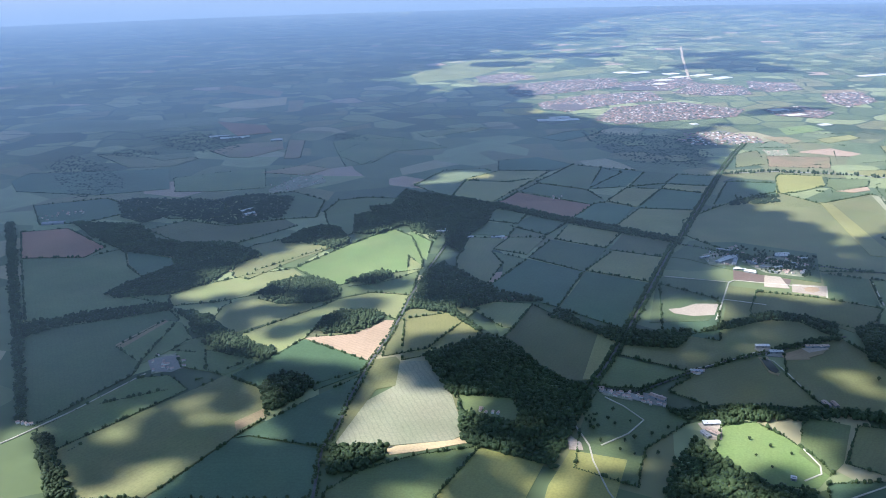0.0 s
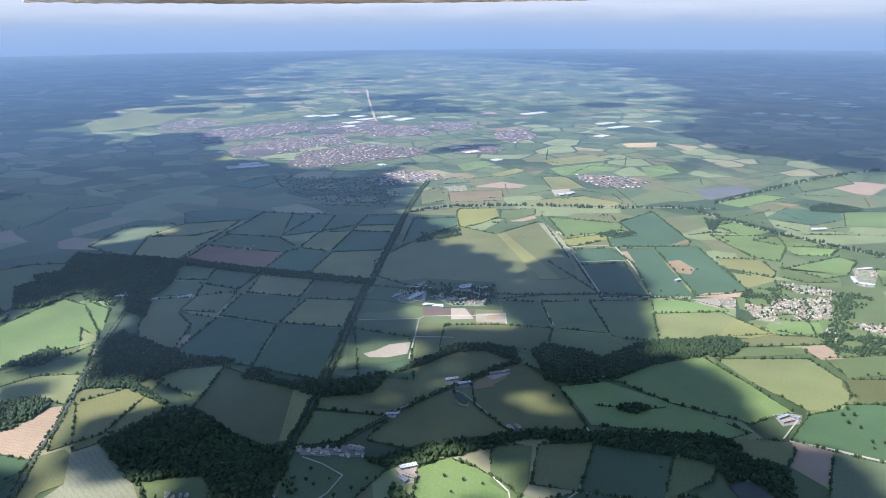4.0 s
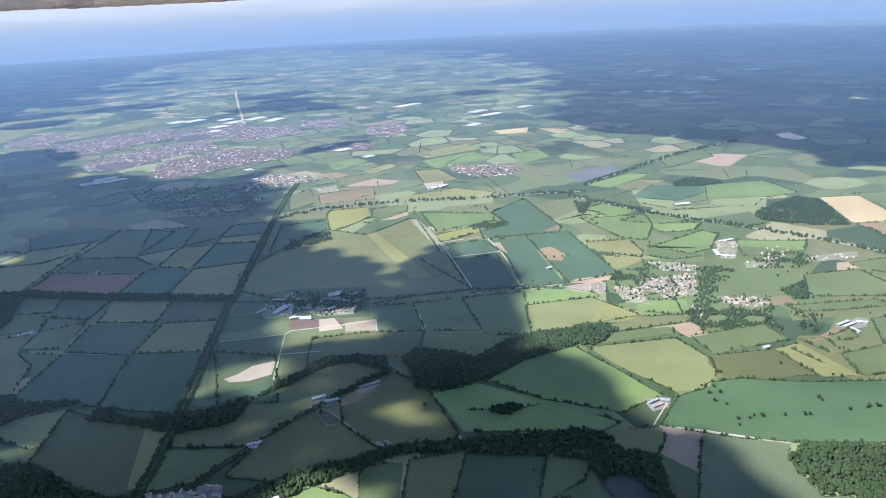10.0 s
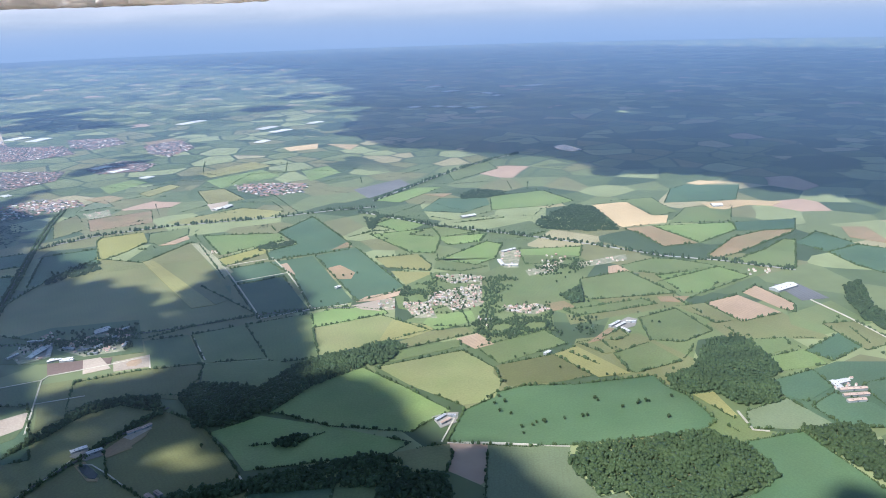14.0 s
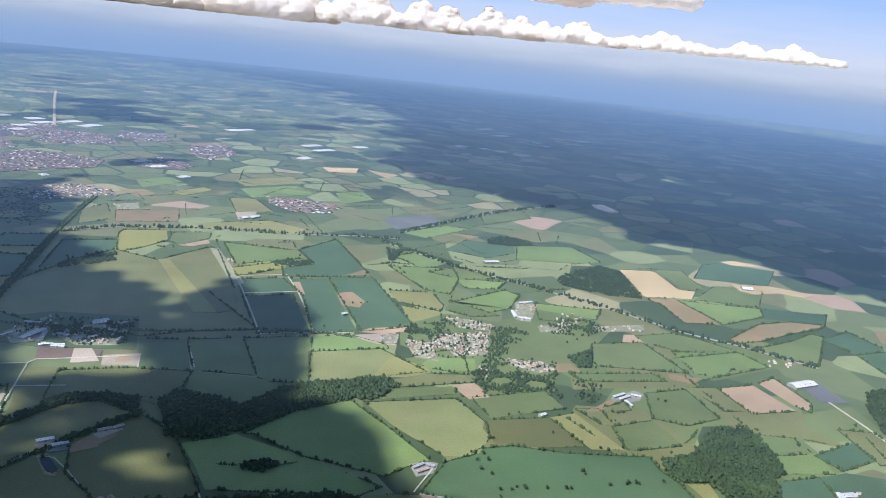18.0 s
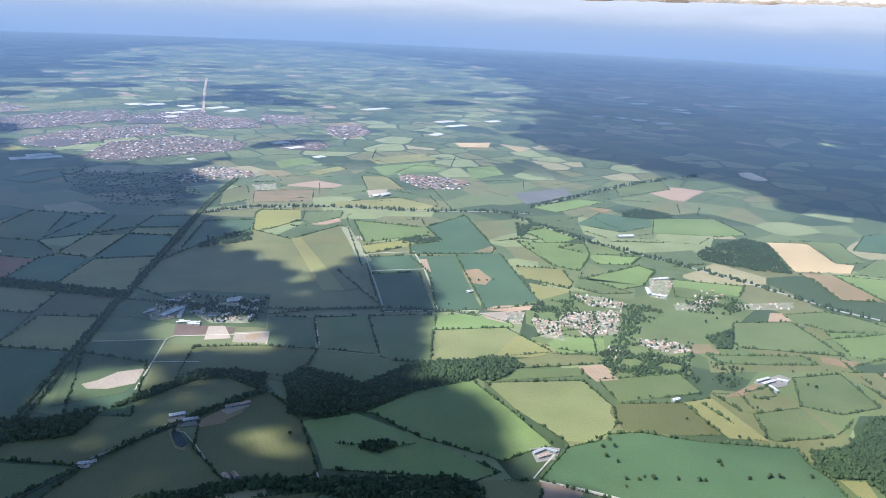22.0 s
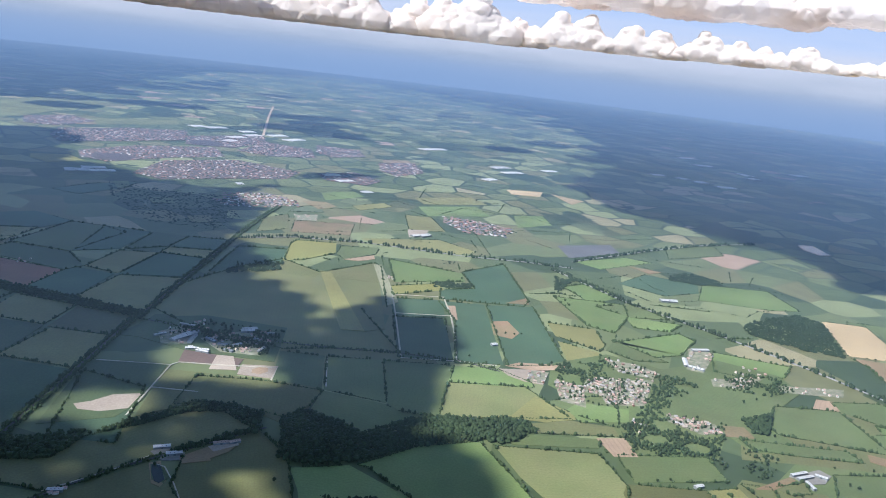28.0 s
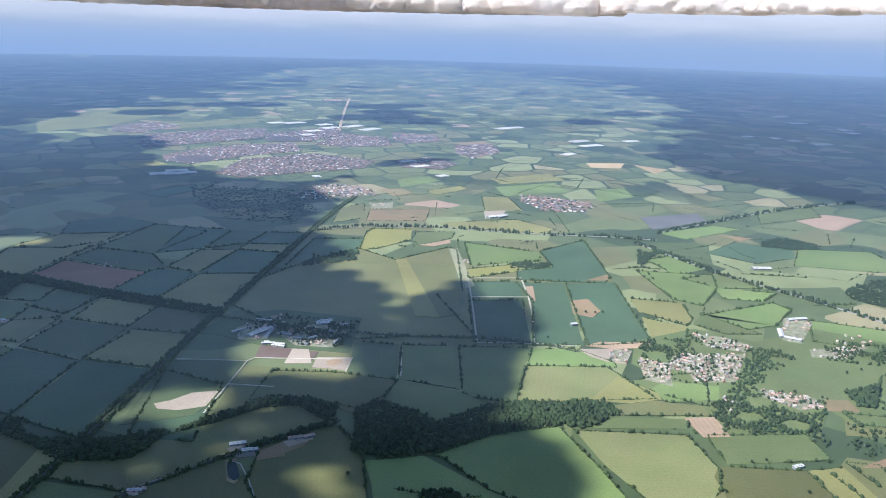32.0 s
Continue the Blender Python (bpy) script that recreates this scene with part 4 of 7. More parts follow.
field("yard", [(87.5, 328.5), (96.6, 324.7), (98.3, 334.2), (88.6, 338.8)], False)
field("dgrn", [(155.6, 358.6), (159.9, 354.9), (161.8, 358.4), (160.1, 370.9), (156.2, 371.3)], False)
field("ring", [(216.8, 460.9), (220.3, 457.9), (225.8, 460.6), (227, 466), (223.4, 468.3), (218.1, 465.4)], False)
field("sand", [(183.4, 376.6), (195.5, 380.5), (194.5, 385.2), (181.6, 381.9)], False)
field("sand", [(46.9, 291.8), (52.7, 291), (52.7, 296.7), (47.7, 304)], False)
field("oly", [(158.1, 652.1), (203.6, 641.1), (168.4, 566.6), (128.3, 603.1)], True)
field("teal", [(192.0, 714.2), (230.5, 692.4), (206.8, 644.8), (157.3, 654.6)], True)
field("oly", [(201.1, 731.3), (241.0, 718.5), (231.5, 693.9), (192.5, 716.1)], True)
field("oly", [(161.5, 720.6), (189.6, 713.6), (156.4, 657.2), (134.9, 676.4)], True)
field("teal", [(129.2, 672.6), (154.4, 654.8), (127.5, 603.6), (97.6, 627.2), (121.3, 666.8)], True)
field("brown", [(44.5, 685.7), (60.0, 713.8), (120.2, 665.7), (96.9, 626.0), (37.9, 681.5)], True)
field("dgrn", [(62.8, 717.7), (82.2, 745.3), (124.4, 716.8), (134.0, 677.0), (120.9, 667.1)], True)
field("grn", [(81.7, 750.0), (126.2, 819.7), (152.1, 805.2), (169.8, 780.8), (124.7, 718.7)], True)
field("teal", [(154.6, 806.0), (190.6, 783.6), (161.5, 725.2), (126.0, 720.0)], True)
field("dgrn", [(193.6, 784.1), (221.4, 768.0), (200.8, 734.1), (165.1, 724.8)], True)
field("teal", [(222.8, 766.9), (257.5, 756.5), (242.6, 719.8), (203.2, 734.7)], True)
field("oly", [(-2.0, 696.8), (13.5, 762.9), (54.9, 752.1), (85.0, 767.9), (39.4, 689.2), (30.7, 679.6)], True)
field("oly", [(13.7, 769.0), (47.6, 800.0), (100.2, 795.0), (85.0, 767.9), (54.1, 754.8)], True)
# a patch of sunlight put into the colour: pale crop laid along the lit strip
field("pale", [(-36.0, 748.6), (-8.1, 806.3), (32.7, 811.0), (43.2, 796.3), (11.7, 766.2), (-3.3, 699.3)], True)
field("teal", [(102.5, 795.8), (126.6, 822.1), (95.3, 860.4), (51.1, 847.4), (47.9, 804.6)], True)
field("grn", [(37.2, 660.1), (62.8, 646.0), (52.7, 615.6), (23.4, 629.2)], True)
field("dgrn", [(65.2, 636.3), (91.3, 615.6), (71.9, 584.5), (45.6, 610.2)], True)
field("oly", [(92.8, 611.5), (128.7, 585.7), (110.6, 551.0), (76.9, 574.4)], True)
field("olive", [(129.3, 582.3), (164.6, 561.6), (147.2, 528.4), (112.5, 547.1)], True)
field("oly", [(114.4, 544.6), (146.6, 527.5), (125.8, 482.6), (89.0, 505.7)], True)
field("dgrn", [(73.4, 572.6), (110.4, 548.5), (87.8, 503.2), (53.0, 534.0)], True)
field("teal", [(52.0, 531.3), (86.6, 502.8), (61.8, 444.0), (19.7, 475.9)], True)
field("bgrn2", [(88.3, 501.8), (124.8, 480.0), (94.5, 411.6), (62.7, 441.8)], True)
field("grn", [(21.5, 624.7), (51.9, 611.8), (42.5, 584.8), (11.6, 590.5)], True)
field("olv", [(42.9, 580.6), (70.3, 578.7), (52.3, 540.2), (29.3, 554.7)], True)
field("olv", [(2.8, 538.0), (12.5, 583.6), (38.8, 578.1), (27.5, 550.1), (34.0, 522.9), (20.8, 483.2), (1.0, 509.1)], True)
field("grn", [(28.9, 548.1), (50.5, 531.1), (32.0, 499.8), (34.8, 524.5)], True)
field("brown", [(-353.0, 622.0), (-318.6, 630.3), (-266.5, 578.7), (-272.3, 555.7), (-319.6, 556.2)], True)
field("grn", [(-318.3, 553.6), (-271.7, 554.4), (-249.4, 574.8), (-232.0, 533.7), (-205.9, 501.1), (-183.6, 477.7), (-176.4, 456.0), (-257.6, 438.7)], True)
field("teal", [(-245.0, 567.9), (-205.0, 548.8), (-186.7, 510.7), (-200.9, 495.6), (-233.0, 538.5)], True)
field("olive", [(-248.4, 620.5), (-224.7, 645.7), (-186.2, 626.7), (-140.4, 642.5), (-127.1, 623.9), (-165.6, 581.3), (-210.1, 584.4)], True)
field("teal", [(-455.2, 802.6), (-453.7, 837.3), (-304.5, 843.5), (-275.6, 756.3), (-340.3, 738.5), (-427.0, 758.9)], True)
field("grn", [(-285.8, 801.0), (-243.5, 821.8), (-198.1, 832.8), (-180.7, 752.0), (-225.0, 743.1), (-266.3, 744.6)], True)
field("tanp", [(-286.4, 935.7), (-263.4, 973.4), (-210.5, 988.4), (-199.4, 938.9), (-229.7, 895.1), (-254.3, 897.8)], True)
field("brown", [(-334.7, 1144.7), (-257.3, 1106.7), (-235.8, 1048.8), (-277.6, 1030.4)], True)
field("tanp", [(-203.2, 994.8), (-182.2, 988.6), (-170.6, 885.8), (-188.3, 884.7)], True)
field("tanp", [(-200.8, 817.6), (-158.4, 847.5), (-130.0, 828.6), (-147.4, 799.9)], True)
field("grn", [(-144.8, 973.4), (-107.5, 1020.7), (-26.2, 959.2), (-5.6, 923.2), (-64.4, 910.7), (-96.8, 843.9), (-127.5, 893.0)], True)
field("olv", [(-159.7, 549.6), (-151.1, 574.8), (-108.3, 604.3), (-91.6, 564.2), (-114.3, 538.1), (-138.3, 502.4), (-150.5, 508.5)], True)
field("teal", [(-383.3, 704.3), (-323.9, 724.8), (-276.5, 682.6), (-311.1, 645.7), (-348.6, 643.7)], True)
field("grn", [(-271.4, 682.2), (-248.5, 722.4), (-205.3, 699.1), (-194.2, 653.3), (-241.2, 651.9)], True)
field("dgrn", [(-197.0, 717.9), (-150.0, 734.3), (-115.7, 701.1), (-115.0, 647.2), (-170.7, 639.9)], True)
field("dgrn", [(-204.6, 325.5), (-252.9, 420.9), (-216.8, 435.0), (-174.9, 451.5), (-164.5, 437.3), (-167.3, 382.7), (-166.1, 367.4), (-193.6, 319.2)], True)
field("grn", [(-187.7, 400.7), (-172.6, 436.0), (-161.2, 432.2), (-147.3, 408.3), (-166.1, 379.4)], True)
field("tanp", [(-189.3, 403.0), (-173.1, 437.7), (-169.9, 434.3), (-184.4, 397.1)], False)
field("grn", [(-190.1, 315.2), (-162.1, 363.5), (-146.7, 365.9), (-132.7, 350.6), (-153.7, 323.7), (-174.4, 298.8), (-183.7, 302.2)], True)
field("olv", [(-179.0, 297.6), (-173.7, 297.9), (-153.0, 323.2), (-117.8, 364.1), (-96.0, 349.1), (-87.9, 322.3), (-99.3, 305.6), (-122.9, 263.6), (-162.4, 264.1)], True)
field("tanp", [(-101.4, 318.9), (-90.2, 330.5), (-87.6, 323.3), (-98.7, 311.1)], False)
field("bgrn2", [(-114.0, 365.2), (-84.4, 405.3), (-44.9, 377.3), (-44.8, 367.2), (-69.5, 347.0), (-74.8, 361.1), (-84.6, 367.6), (-96.2, 350.3)], True)
field("teal", [(-98.0, 305.6), (-87.2, 318.8), (-70.3, 338.7), (-44.6, 364.7), (-57.7, 297.1), (-92.2, 307.2)], True)
field("teal", [(-121.9, 262.9), (-98.6, 304.7), (-92.0, 306.3), (-59.1, 295.4), (-55.9, 261.0)], True)
field("grn", [(-153.4, 395.7), (-138.7, 415.4), (-126.6, 400.1), (-101.8, 386.5), (-117.5, 365.3), (-143.8, 375.2)], True)
field("olv", [(318.2, 652.2), (365.8, 678.6), (352.9, 628.5), (318.0, 519.3), (302.8, 516.7)], False)
field("strip", [(364.4, 675.0), (371.6, 674.3), (348.6, 573.5), (337.2, 567.5)], False)
field("town", [(52.0, 1607.1), (123.2, 1655.7), (167.7, 1590.7), (104.8, 1498.3), (54.4, 1513.5)], False)
field("town", [(96.9, 1384.9), (107.4, 1468.6), (224.7, 1524.5), (313.7, 1532.0), (295.6, 1411.2), (193.8, 1354.1), (110.2, 1320.1)], False)
field("town", [(134.6, 1245.6), (213.7, 1316.4), (332.2, 1343.5), (333.2, 1253.3), (245.7, 1213.6), (169.2, 1158.8), (137.1, 1193.9)], False)
field("town", [(194.4, 1086.9), (241.1, 1188.7), (347.7, 1224.8), (417.3, 1139.7), (385.9, 1083.6), (298.9, 1067.3), (222.3, 1047.5)], False)
field("town", [(305.2, 1461.1), (451.3, 1537.0), (432.3, 1431.3), (361.2, 1348.3), (290.9, 1363.3)], False)
field("town", [(363.4, 1320.2), (436.6, 1446.2), (499.2, 1379.7), (480.9, 1283.2), (407.9, 1279.6)], False)
field("town", [(526.9, 1444.8), (593.3, 1400.1), (579.0, 1324.8), (512.4, 1301.2), (501.4, 1356.0)], False)
field("town", [(583.1, 1272.1), (651.1, 1280.1), (626.9, 1183.3), (564.6, 1141.5), (556.0, 1187.1)], False)
field("town", [(442.4, 1136.6), (506.3, 1160.7), (525.6, 1097.6), (489.9, 1057.5), (440.5, 1084.6)], False)
field("oly", [(311.8, 658.3), (319.6, 651.7), (302.5, 516.8), (287.5, 522.5)], False)

# ---- water ----
def pond(corners):
    n = len(corners)
    verts = [(x, y, 0) for x, y in corners] + [(x, y, -0.5) for x, y in corners]
    faces = [tuple(range(n))] + [(k, n + k, n + (k + 1) % n, (k + 1) % n) for k in range(n)]
    ob = new("lake", mesh_of("lake", verts, faces, WATER))
    ob.location.z = 0.45
    tagged(ob, "small still grey lake among fields and trees", "lake", kind="structure")


# ---- roads ----
ROADS = {"track": (CHALK, "pale chalk farm track"), "lane": (TARMAC, "narrow tarmac lane between hedges"), "road": (TARMAC, "straight tarmac road lined with trees"),
         "big": (EARTH, "broad strip of bare earth being dug"), "big2": (CONCRETE, "wide grey main road across fields")}
LINED = []


def road(kind, width, line):
    p = np.array(line, float)
    d = np.gradient(p, axis=0)
    d /= np.linalg.norm(d, axis=1)[:, None]
    side = np.stack([-d[:, 1], d[:, 0]], -1) * width / 2
    n = len(p)
    verts = [(*q, 0) for q in p + side] + [(*q, 0) for q in p - side] + [(*q, -0.3) for q in p + side] + [(*q, -0.3) for q in p - side]
    faces = []
    for k in range(n - 1):
        faces += [(k, n + k, n + k + 1, k + 1), (2 * n + k, k, k + 1, 2 * n + k + 1), (n + k, 3 * n + k, 3 * n + k + 1, n + k + 1)]
    ob = new("road", mesh_of("road", verts, faces, ROADS[kind][0]))
    LEVEL[0] += 0.0013
    ob.location.z = LEVEL[0] + 0.02
    tagged(ob, ROADS[kind][1], "road", kind="structure")
    if kind in ("lane", "road", "big2"):
        LINED.append((kind, width, p, side / (width / 2)))


pond([(229.2, 227.2), (225.1, 211), (236.7, 211.4), (242.2, 215.8), (246.7, 236.8), (244.5, 246.3), (234, 246.7)])
pond([(946.1, 727.1), (945, 703), (965, 702.1), (986.3, 748.8), (962.4, 751.9)])
pond([(156, 364.9), (156.4, 357.4), (158.2, 355.1), (160.5, 357.6), (160.4, 364.5), (159.8, 370.9), (156.7, 370.4)])
road("track", 0.84, [(-201.4, 304.6), (-198.1, 308.2), (-179.8, 333.8), (-159.8, 368.2)])
road("lane", 1.1, [(-54.1, 246.6), (-56.6, 261.7), (-57.2, 275.7), (-58.1, 295.3), (-53.5, 313.8), (-51.1, 338.1), (-45.2, 374.1), (-37.4, 406.9), (-32.4, 433.4), (-27, 469.6), (-18.2, 511.3), (-5, 568.9)])
road("road", 1.6, [(65.5, 346.8), (75.4, 364.6), (92.7, 400.7), (125.3, 474.2), (167.4, 570.8)])
road("road", 1.6, [(165.4, 560.4), (224.6, 687.2), (268.2, 779.9), (303, 849.1), (336.2, 908.4)])
road("big", 5.0, [(438, 1488.2), (531, 1867.2), (607.8, 2162.7)])
road("lane", 1.0, [(68, 344.7), (85.3, 338.3), (111.9, 354.8), (140, 370.4), (158, 376.3), (210.9, 395)])
road("lane", 0.9, [(167.7, 555.1), (217.4, 516.8), (273.2, 490.7), (312.7, 477.1), (345.6, 459.8), (363.9, 439.7)])
road("big2", 1.8, [(264.8, 766.8), (320.9, 770), (380.9, 751.5), (463.5, 702.7), (520.1, 681), (560.3, 658.3)])
road("big2", 1.8, [(535.6, 656.8), (548.7, 554.9), (573.6, 481.7), (593.9, 403.2), (602.5, 348.7), (620.8, 308.7), (634.4, 257.7)])
road("big2", 1.8, [(575.1, 681.2), (704, 722.9), (793.9, 746.3), (894.4, 755.7)])
road("track", 0.93, [(138.1, 491.5), (175.7, 478.5), (149.1, 420)])
road("track", 0.93, [(175.7, 478.5), (180.4, 481.6), (208.2, 472), (232.2, 465.3), (225, 448.7)])
road("track", 0.75, [(163.4, 450.5), (185.4, 440.7)])
road("track", 1.24, [(579.4, 223.8), (564, 194.5), (540.7, 157.3), (511.5, 138.9), (462, 114.3)])
road("track", 0.65, [(46, 320.2), (52.4, 310), (55.8, 294.5), (55.5, 283), (57.8, 262.1), (60.4, 252.5)])
road("track", 0.65, [(60.7, 294.3), (74, 302.9), (83.3, 313.8), (77.2, 326), (69.9, 335.2)])
road("track", 0.75, [(285.4, 266.3), (299.3, 251.6), (313.2, 233.9)])
road("track", 0.75, [(286.5, 264.7), (308, 239.5), (321.4, 223.6)])
road("track", 0.75, [(283.8, 268.5), (303.7, 280.3)])
road("track", 1.11, [(403.6, 185.3), (391.4, 171.3), (395.6, 165.4)])
road("track", 0.65, [(143.4, 291.4), (145.3, 276.4), (143.4, 271), (135, 266.8)])
road("track", 0.55, [(144, 253.7), (173.1, 265.8)])
road("track", 0.75, [(200.5, 297.9), (203.6, 311.4)])
road("track", 1.05, [(350.8, 592.8), (335.4, 544.7), (310.1, 469.6)])
road("track", 0.75, [(350.8, 592.8), (390.9, 582.5)])
road("track", 1.05, [(388.8, 578.5), (377.6, 542.5), (362.5, 502.6), (342.4, 457.4)])
road("track", 0.75, [(338, 550.5), (378.3, 539.4)])
road("track", 0.75, [(310.1, 469.6), (343.3, 459.1), (366.1, 448.4)])
road("track", 0.75, [(265.9, 479.4), (252.5, 435.6)])
road("track", 0.52, [(158.4, 370.9), (161.7, 368), (163.8, 354.3), (164.9, 339)])
road("track", 0.52, [(156.6, 378.8), (151.6, 375.8), (139.8, 369.2), (114.7, 359.4)])
CLEARINGS = [[(3.1, 324.1), (26.4, 312.8), (29.5, 319.7), (26.1, 335.9), (0.3, 340.7)]]

# ---- woods: every tree a crown of uneven lumps ----
def wood(corners):
    p = np.array(corners, float)
    lo, hi = p.min(0), p.max(0)
    step = 1.8 if np.hypot(*p.mean(0)) < 700 else 2.8
    gx, gy = np.meshgrid(np.arange(lo[0], hi[0], step), np.arange(lo[1], hi[1], step))
    pts = np.stack([gx.ravel(), gy.ravel()], -1)
    pts = pts + rng.uniform(-0.45, 0.45, pts.shape) * step
    keep = inside(pts, p) | (edge_distance(pts, p) < rng.uniform(0, 0.9, len(pts)))
    for hole in CLEARINGS:
        keep &= ~inside(pts, hole)
    pts = pts[keep]
    if not len(pts):
        return
    n = len(pts)
    tall = rng.uniform(1.5, 3.0, n) * (0.85 + 0.3 * np.sin(pts[:, 0] * 0.13) * np.cos(pts[:, 1] * 0.11))
    tall = tall * (1.0 if step < 2.5 else 0.45)
    wide = rng.uniform(0.6, 1.5, n) ** 1.3 * step / 1.8
    centres = np.c_[pts, tall * 0.62]
    sizes = np.c_[wide, wide * rng.uniform(0.8, 1.2, n), tall * 0.45]
    v, f = clumps(centres, sizes, BALL2 if step < 2.5 else BALL1, 0.3)
    spread = rng.normal(0, 0.55, (2 * n, 3)) * np.repeat(wide, 2)[:, None] * np.array((1, 1, 0.35))
    tuft = np.repeat(wide, 2) * rng.uniform(0.25, 0.6, 2 * n)
    top_v, top_f = clumps(np.repeat(np.c_[pts, tall * 0.92], 2, 0) + spread, np.c_[tuft, tuft, tuft], BALL1, 0.35)
    v, f = np.r_[v, top_v], np.r_[f, top_f + len(v)]
    low_v, low_f = clumps(np.c_[pts, tall * 0.25], np.c_[wide * 0.8, wide * 0.8, tall * 0.3], BALL1, 0.2)
    ob = new("wood", tri_mesh("wood", np.r_[v, low_v], np.r_[f, low_f + len(v)], LEAF if step < 2.5 else FAR_LEAF, step > 2.5, 0.88 if step > 2.5 else min(0.22, max(0.0, np.hypot(*p.mean(0)) / 800 - 0.3))))
    tagged(ob, "dense broadleaf wood of dark green crowns", "wood", kind="stuff")


wood([(-74.1, 412.7), (-58.8, 414.1), (-47.6, 424.2), (-42.4, 429.4), (-43.1, 438.6), (-54.1, 445), (-68.1, 443.9), (-77.5, 435.7), (-78.8, 421.9)])
wood([(-91.6, 335.9), (-87.4, 325.1), (-77.3, 339.1), (-70, 349.5), (-75.3, 360.5), (-86.4, 367.3), (-95.1, 361.3), (-96.4, 347.4)])
wood([(-216.3, 473.6), (-182.9, 478.3), (-163.3, 497.9), (-153.4, 531.4), (-153.7, 543.7), (-200, 530.3), (-207.1, 519.1), (-226.8, 480.8)])
wood([(-247.8, 416.9), (-224.2, 434.7), (-201.6, 442.1), (-174, 451.3), (-176.5, 458.7), (-207.5, 457.3), (-229.4, 446.4), (-254.7, 430.6)])
wood([(-108.5, 458.2), (-82.2, 459.9), (-73.7, 469), (-79.4, 493), (-96.4, 502.6), (-120.4, 491.9), (-125.1, 476.4)])
wood([(-53.4, 490.1), (-40.1, 501.5), (-44.7, 511.4), (-55.2, 509.8), (-70.5, 493.9)])
wood([(-52.6, 275.3), (-39.5, 280.7), (-29.8, 290.6), (-31.6, 298.4), (-51, 297.8), (-55.5, 295.8)])
wood([(-147.7, 441.5), (-159.9, 442.1), (-149, 417.4), (-130.2, 401.7), (-101, 383.1), (-95.9, 387.6), (-123.4, 412.4), (-130.9, 416.6)])
wood([(-126.9, 391.4), (-110.3, 383.7), (-99.3, 381), (-96.6, 387.7), (-100.2, 395), (-118.3, 399.7), (-126.2, 413.7), (-141.2, 404.2)])
wood([(-153.6, 431.1), (-134.5, 411.5), (-129.8, 419.1), (-144.3, 430.7), (-158.9, 448.7), (-171, 449.3)])
wood([(-4.1, 343.4), (-0.4, 341.1), (1.2, 328.2), (1.8, 300.8), (38.7, 278.6), (45.6, 296.8), (55.5, 319.3), (61.7, 327), (64.4, 342), (54.4, 348.4), (41.8, 367), (27.3, 401.3), (19.3, 404.2), (4.7, 396.7), (-16.5, 383)])
wood([(-2.5, 439), (15.3, 409.9), (9, 425.9), (-2.3, 446.2), (10.2, 446.6), (27.7, 456.2), (54.5, 454.2), (27.1, 472.6), (10, 499.3), (-8.4, 527.9), (-19.1, 509.7), (-26.3, 447.4)])
wood([(67.5, 419.1), (89.3, 392.6), (105.4, 387.9), (117.8, 387.3), (124.2, 393.6), (131.2, 408.3), (112.3, 404.2), (94.2, 408.2), (74.9, 415.2), (63.1, 441.5), (55.3, 431.4)])
wood([(152.1, 408.9), (178.1, 419.5), (194.3, 416.3), (206.8, 398.3), (211.6, 409.7), (197.4, 423.1), (180.7, 425.8), (153.9, 413.7), (132.3, 404.7)])
wood([(102.3, 315.6), (116.4, 309.2), (132.2, 311.5), (162.7, 311.8), (166.4, 319.1), (134.6, 321.7), (108.4, 322.8), (96.8, 320.8)])
wood([(88.8, 280.3), (76.4, 256), (122.6, 228.2), (131.4, 248.6), (135.1, 257.7), (120.1, 263.4), (106.3, 283), (101.3, 297.3)])
wood([(277, 661.5), (284.6, 679.8), (245.5, 671.5), (236.2, 656.2)])
wood([(209.8, 365.2), (222.1, 356.9), (246.2, 355.2), (277.4, 362.2), (310.3, 361.1), (322.3, 354.7), (343.7, 365.4), (346.3, 375.4), (321, 381.7), (297.3, 389.4), (284.1, 389.1), (256.4, 378.8), (234.6, 409.5), (221.3, 404.7)])
wood([(154.8, 314.9), (179.4, 310.7), (199.7, 298.4), (208.7, 289.2), (230.2, 273.7), (240.4, 261.8), (234.8, 248.1), (245.2, 247), (247.7, 238), (243.2, 216.8), (244.1, 214.6), (255.5, 231.2), (267, 248.6), (256.3, 261.7), (258.9, 275.2), (252.3, 284), (216.6, 300.6), (200.6, 306.6), (182.1, 315.5), (157.9, 321.3)])
wood([(200.9, 181.1), (230.8, 163.2), (244.7, 175.5), (251.9, 185.8), (246.6, 191.9), (245.8, 204.2), (245.4, 213.8), (237.3, 211), (224.3, 210.1)])
wood([(403, 220.2), (404.9, 210.8), (415.6, 204.6), (410.6, 186.4), (426.6, 175.7), (439, 180.5), (449.7, 190.3), (460.7, 189.6), (479.1, 210.6), (489.4, 229), (474, 238), (458.5, 233.9), (434.2, 225.7), (413.4, 230.9)])
wood([(468.5, 336.3), (476.2, 332.8), (498.1, 351.1), (476.1, 352)])
wood([(604.4, 472.6), (625.4, 438.2), (646, 420.9), (700.1, 489.5), (696, 509.8), (653.8, 504.4), (613.3, 491.4)])
wood([(392.3, 124.4), (382.6, 100.7), (370, 80.8), (381.2, 83.6), (380.2, 89.6), (399.2, 104), (418.9, 126.7), (429.1, 135.6), (407.7, 155.3)])
wood([(300.5, 191.5), (309.9, 186.2), (298.7, 154.3), (315.8, 148.5), (310.9, 159.4), (362.4, 146), (377.3, 168.5), (377.3, 184.2), (338.8, 209.3), (326.4, 220.2), (310.6, 216.2)])
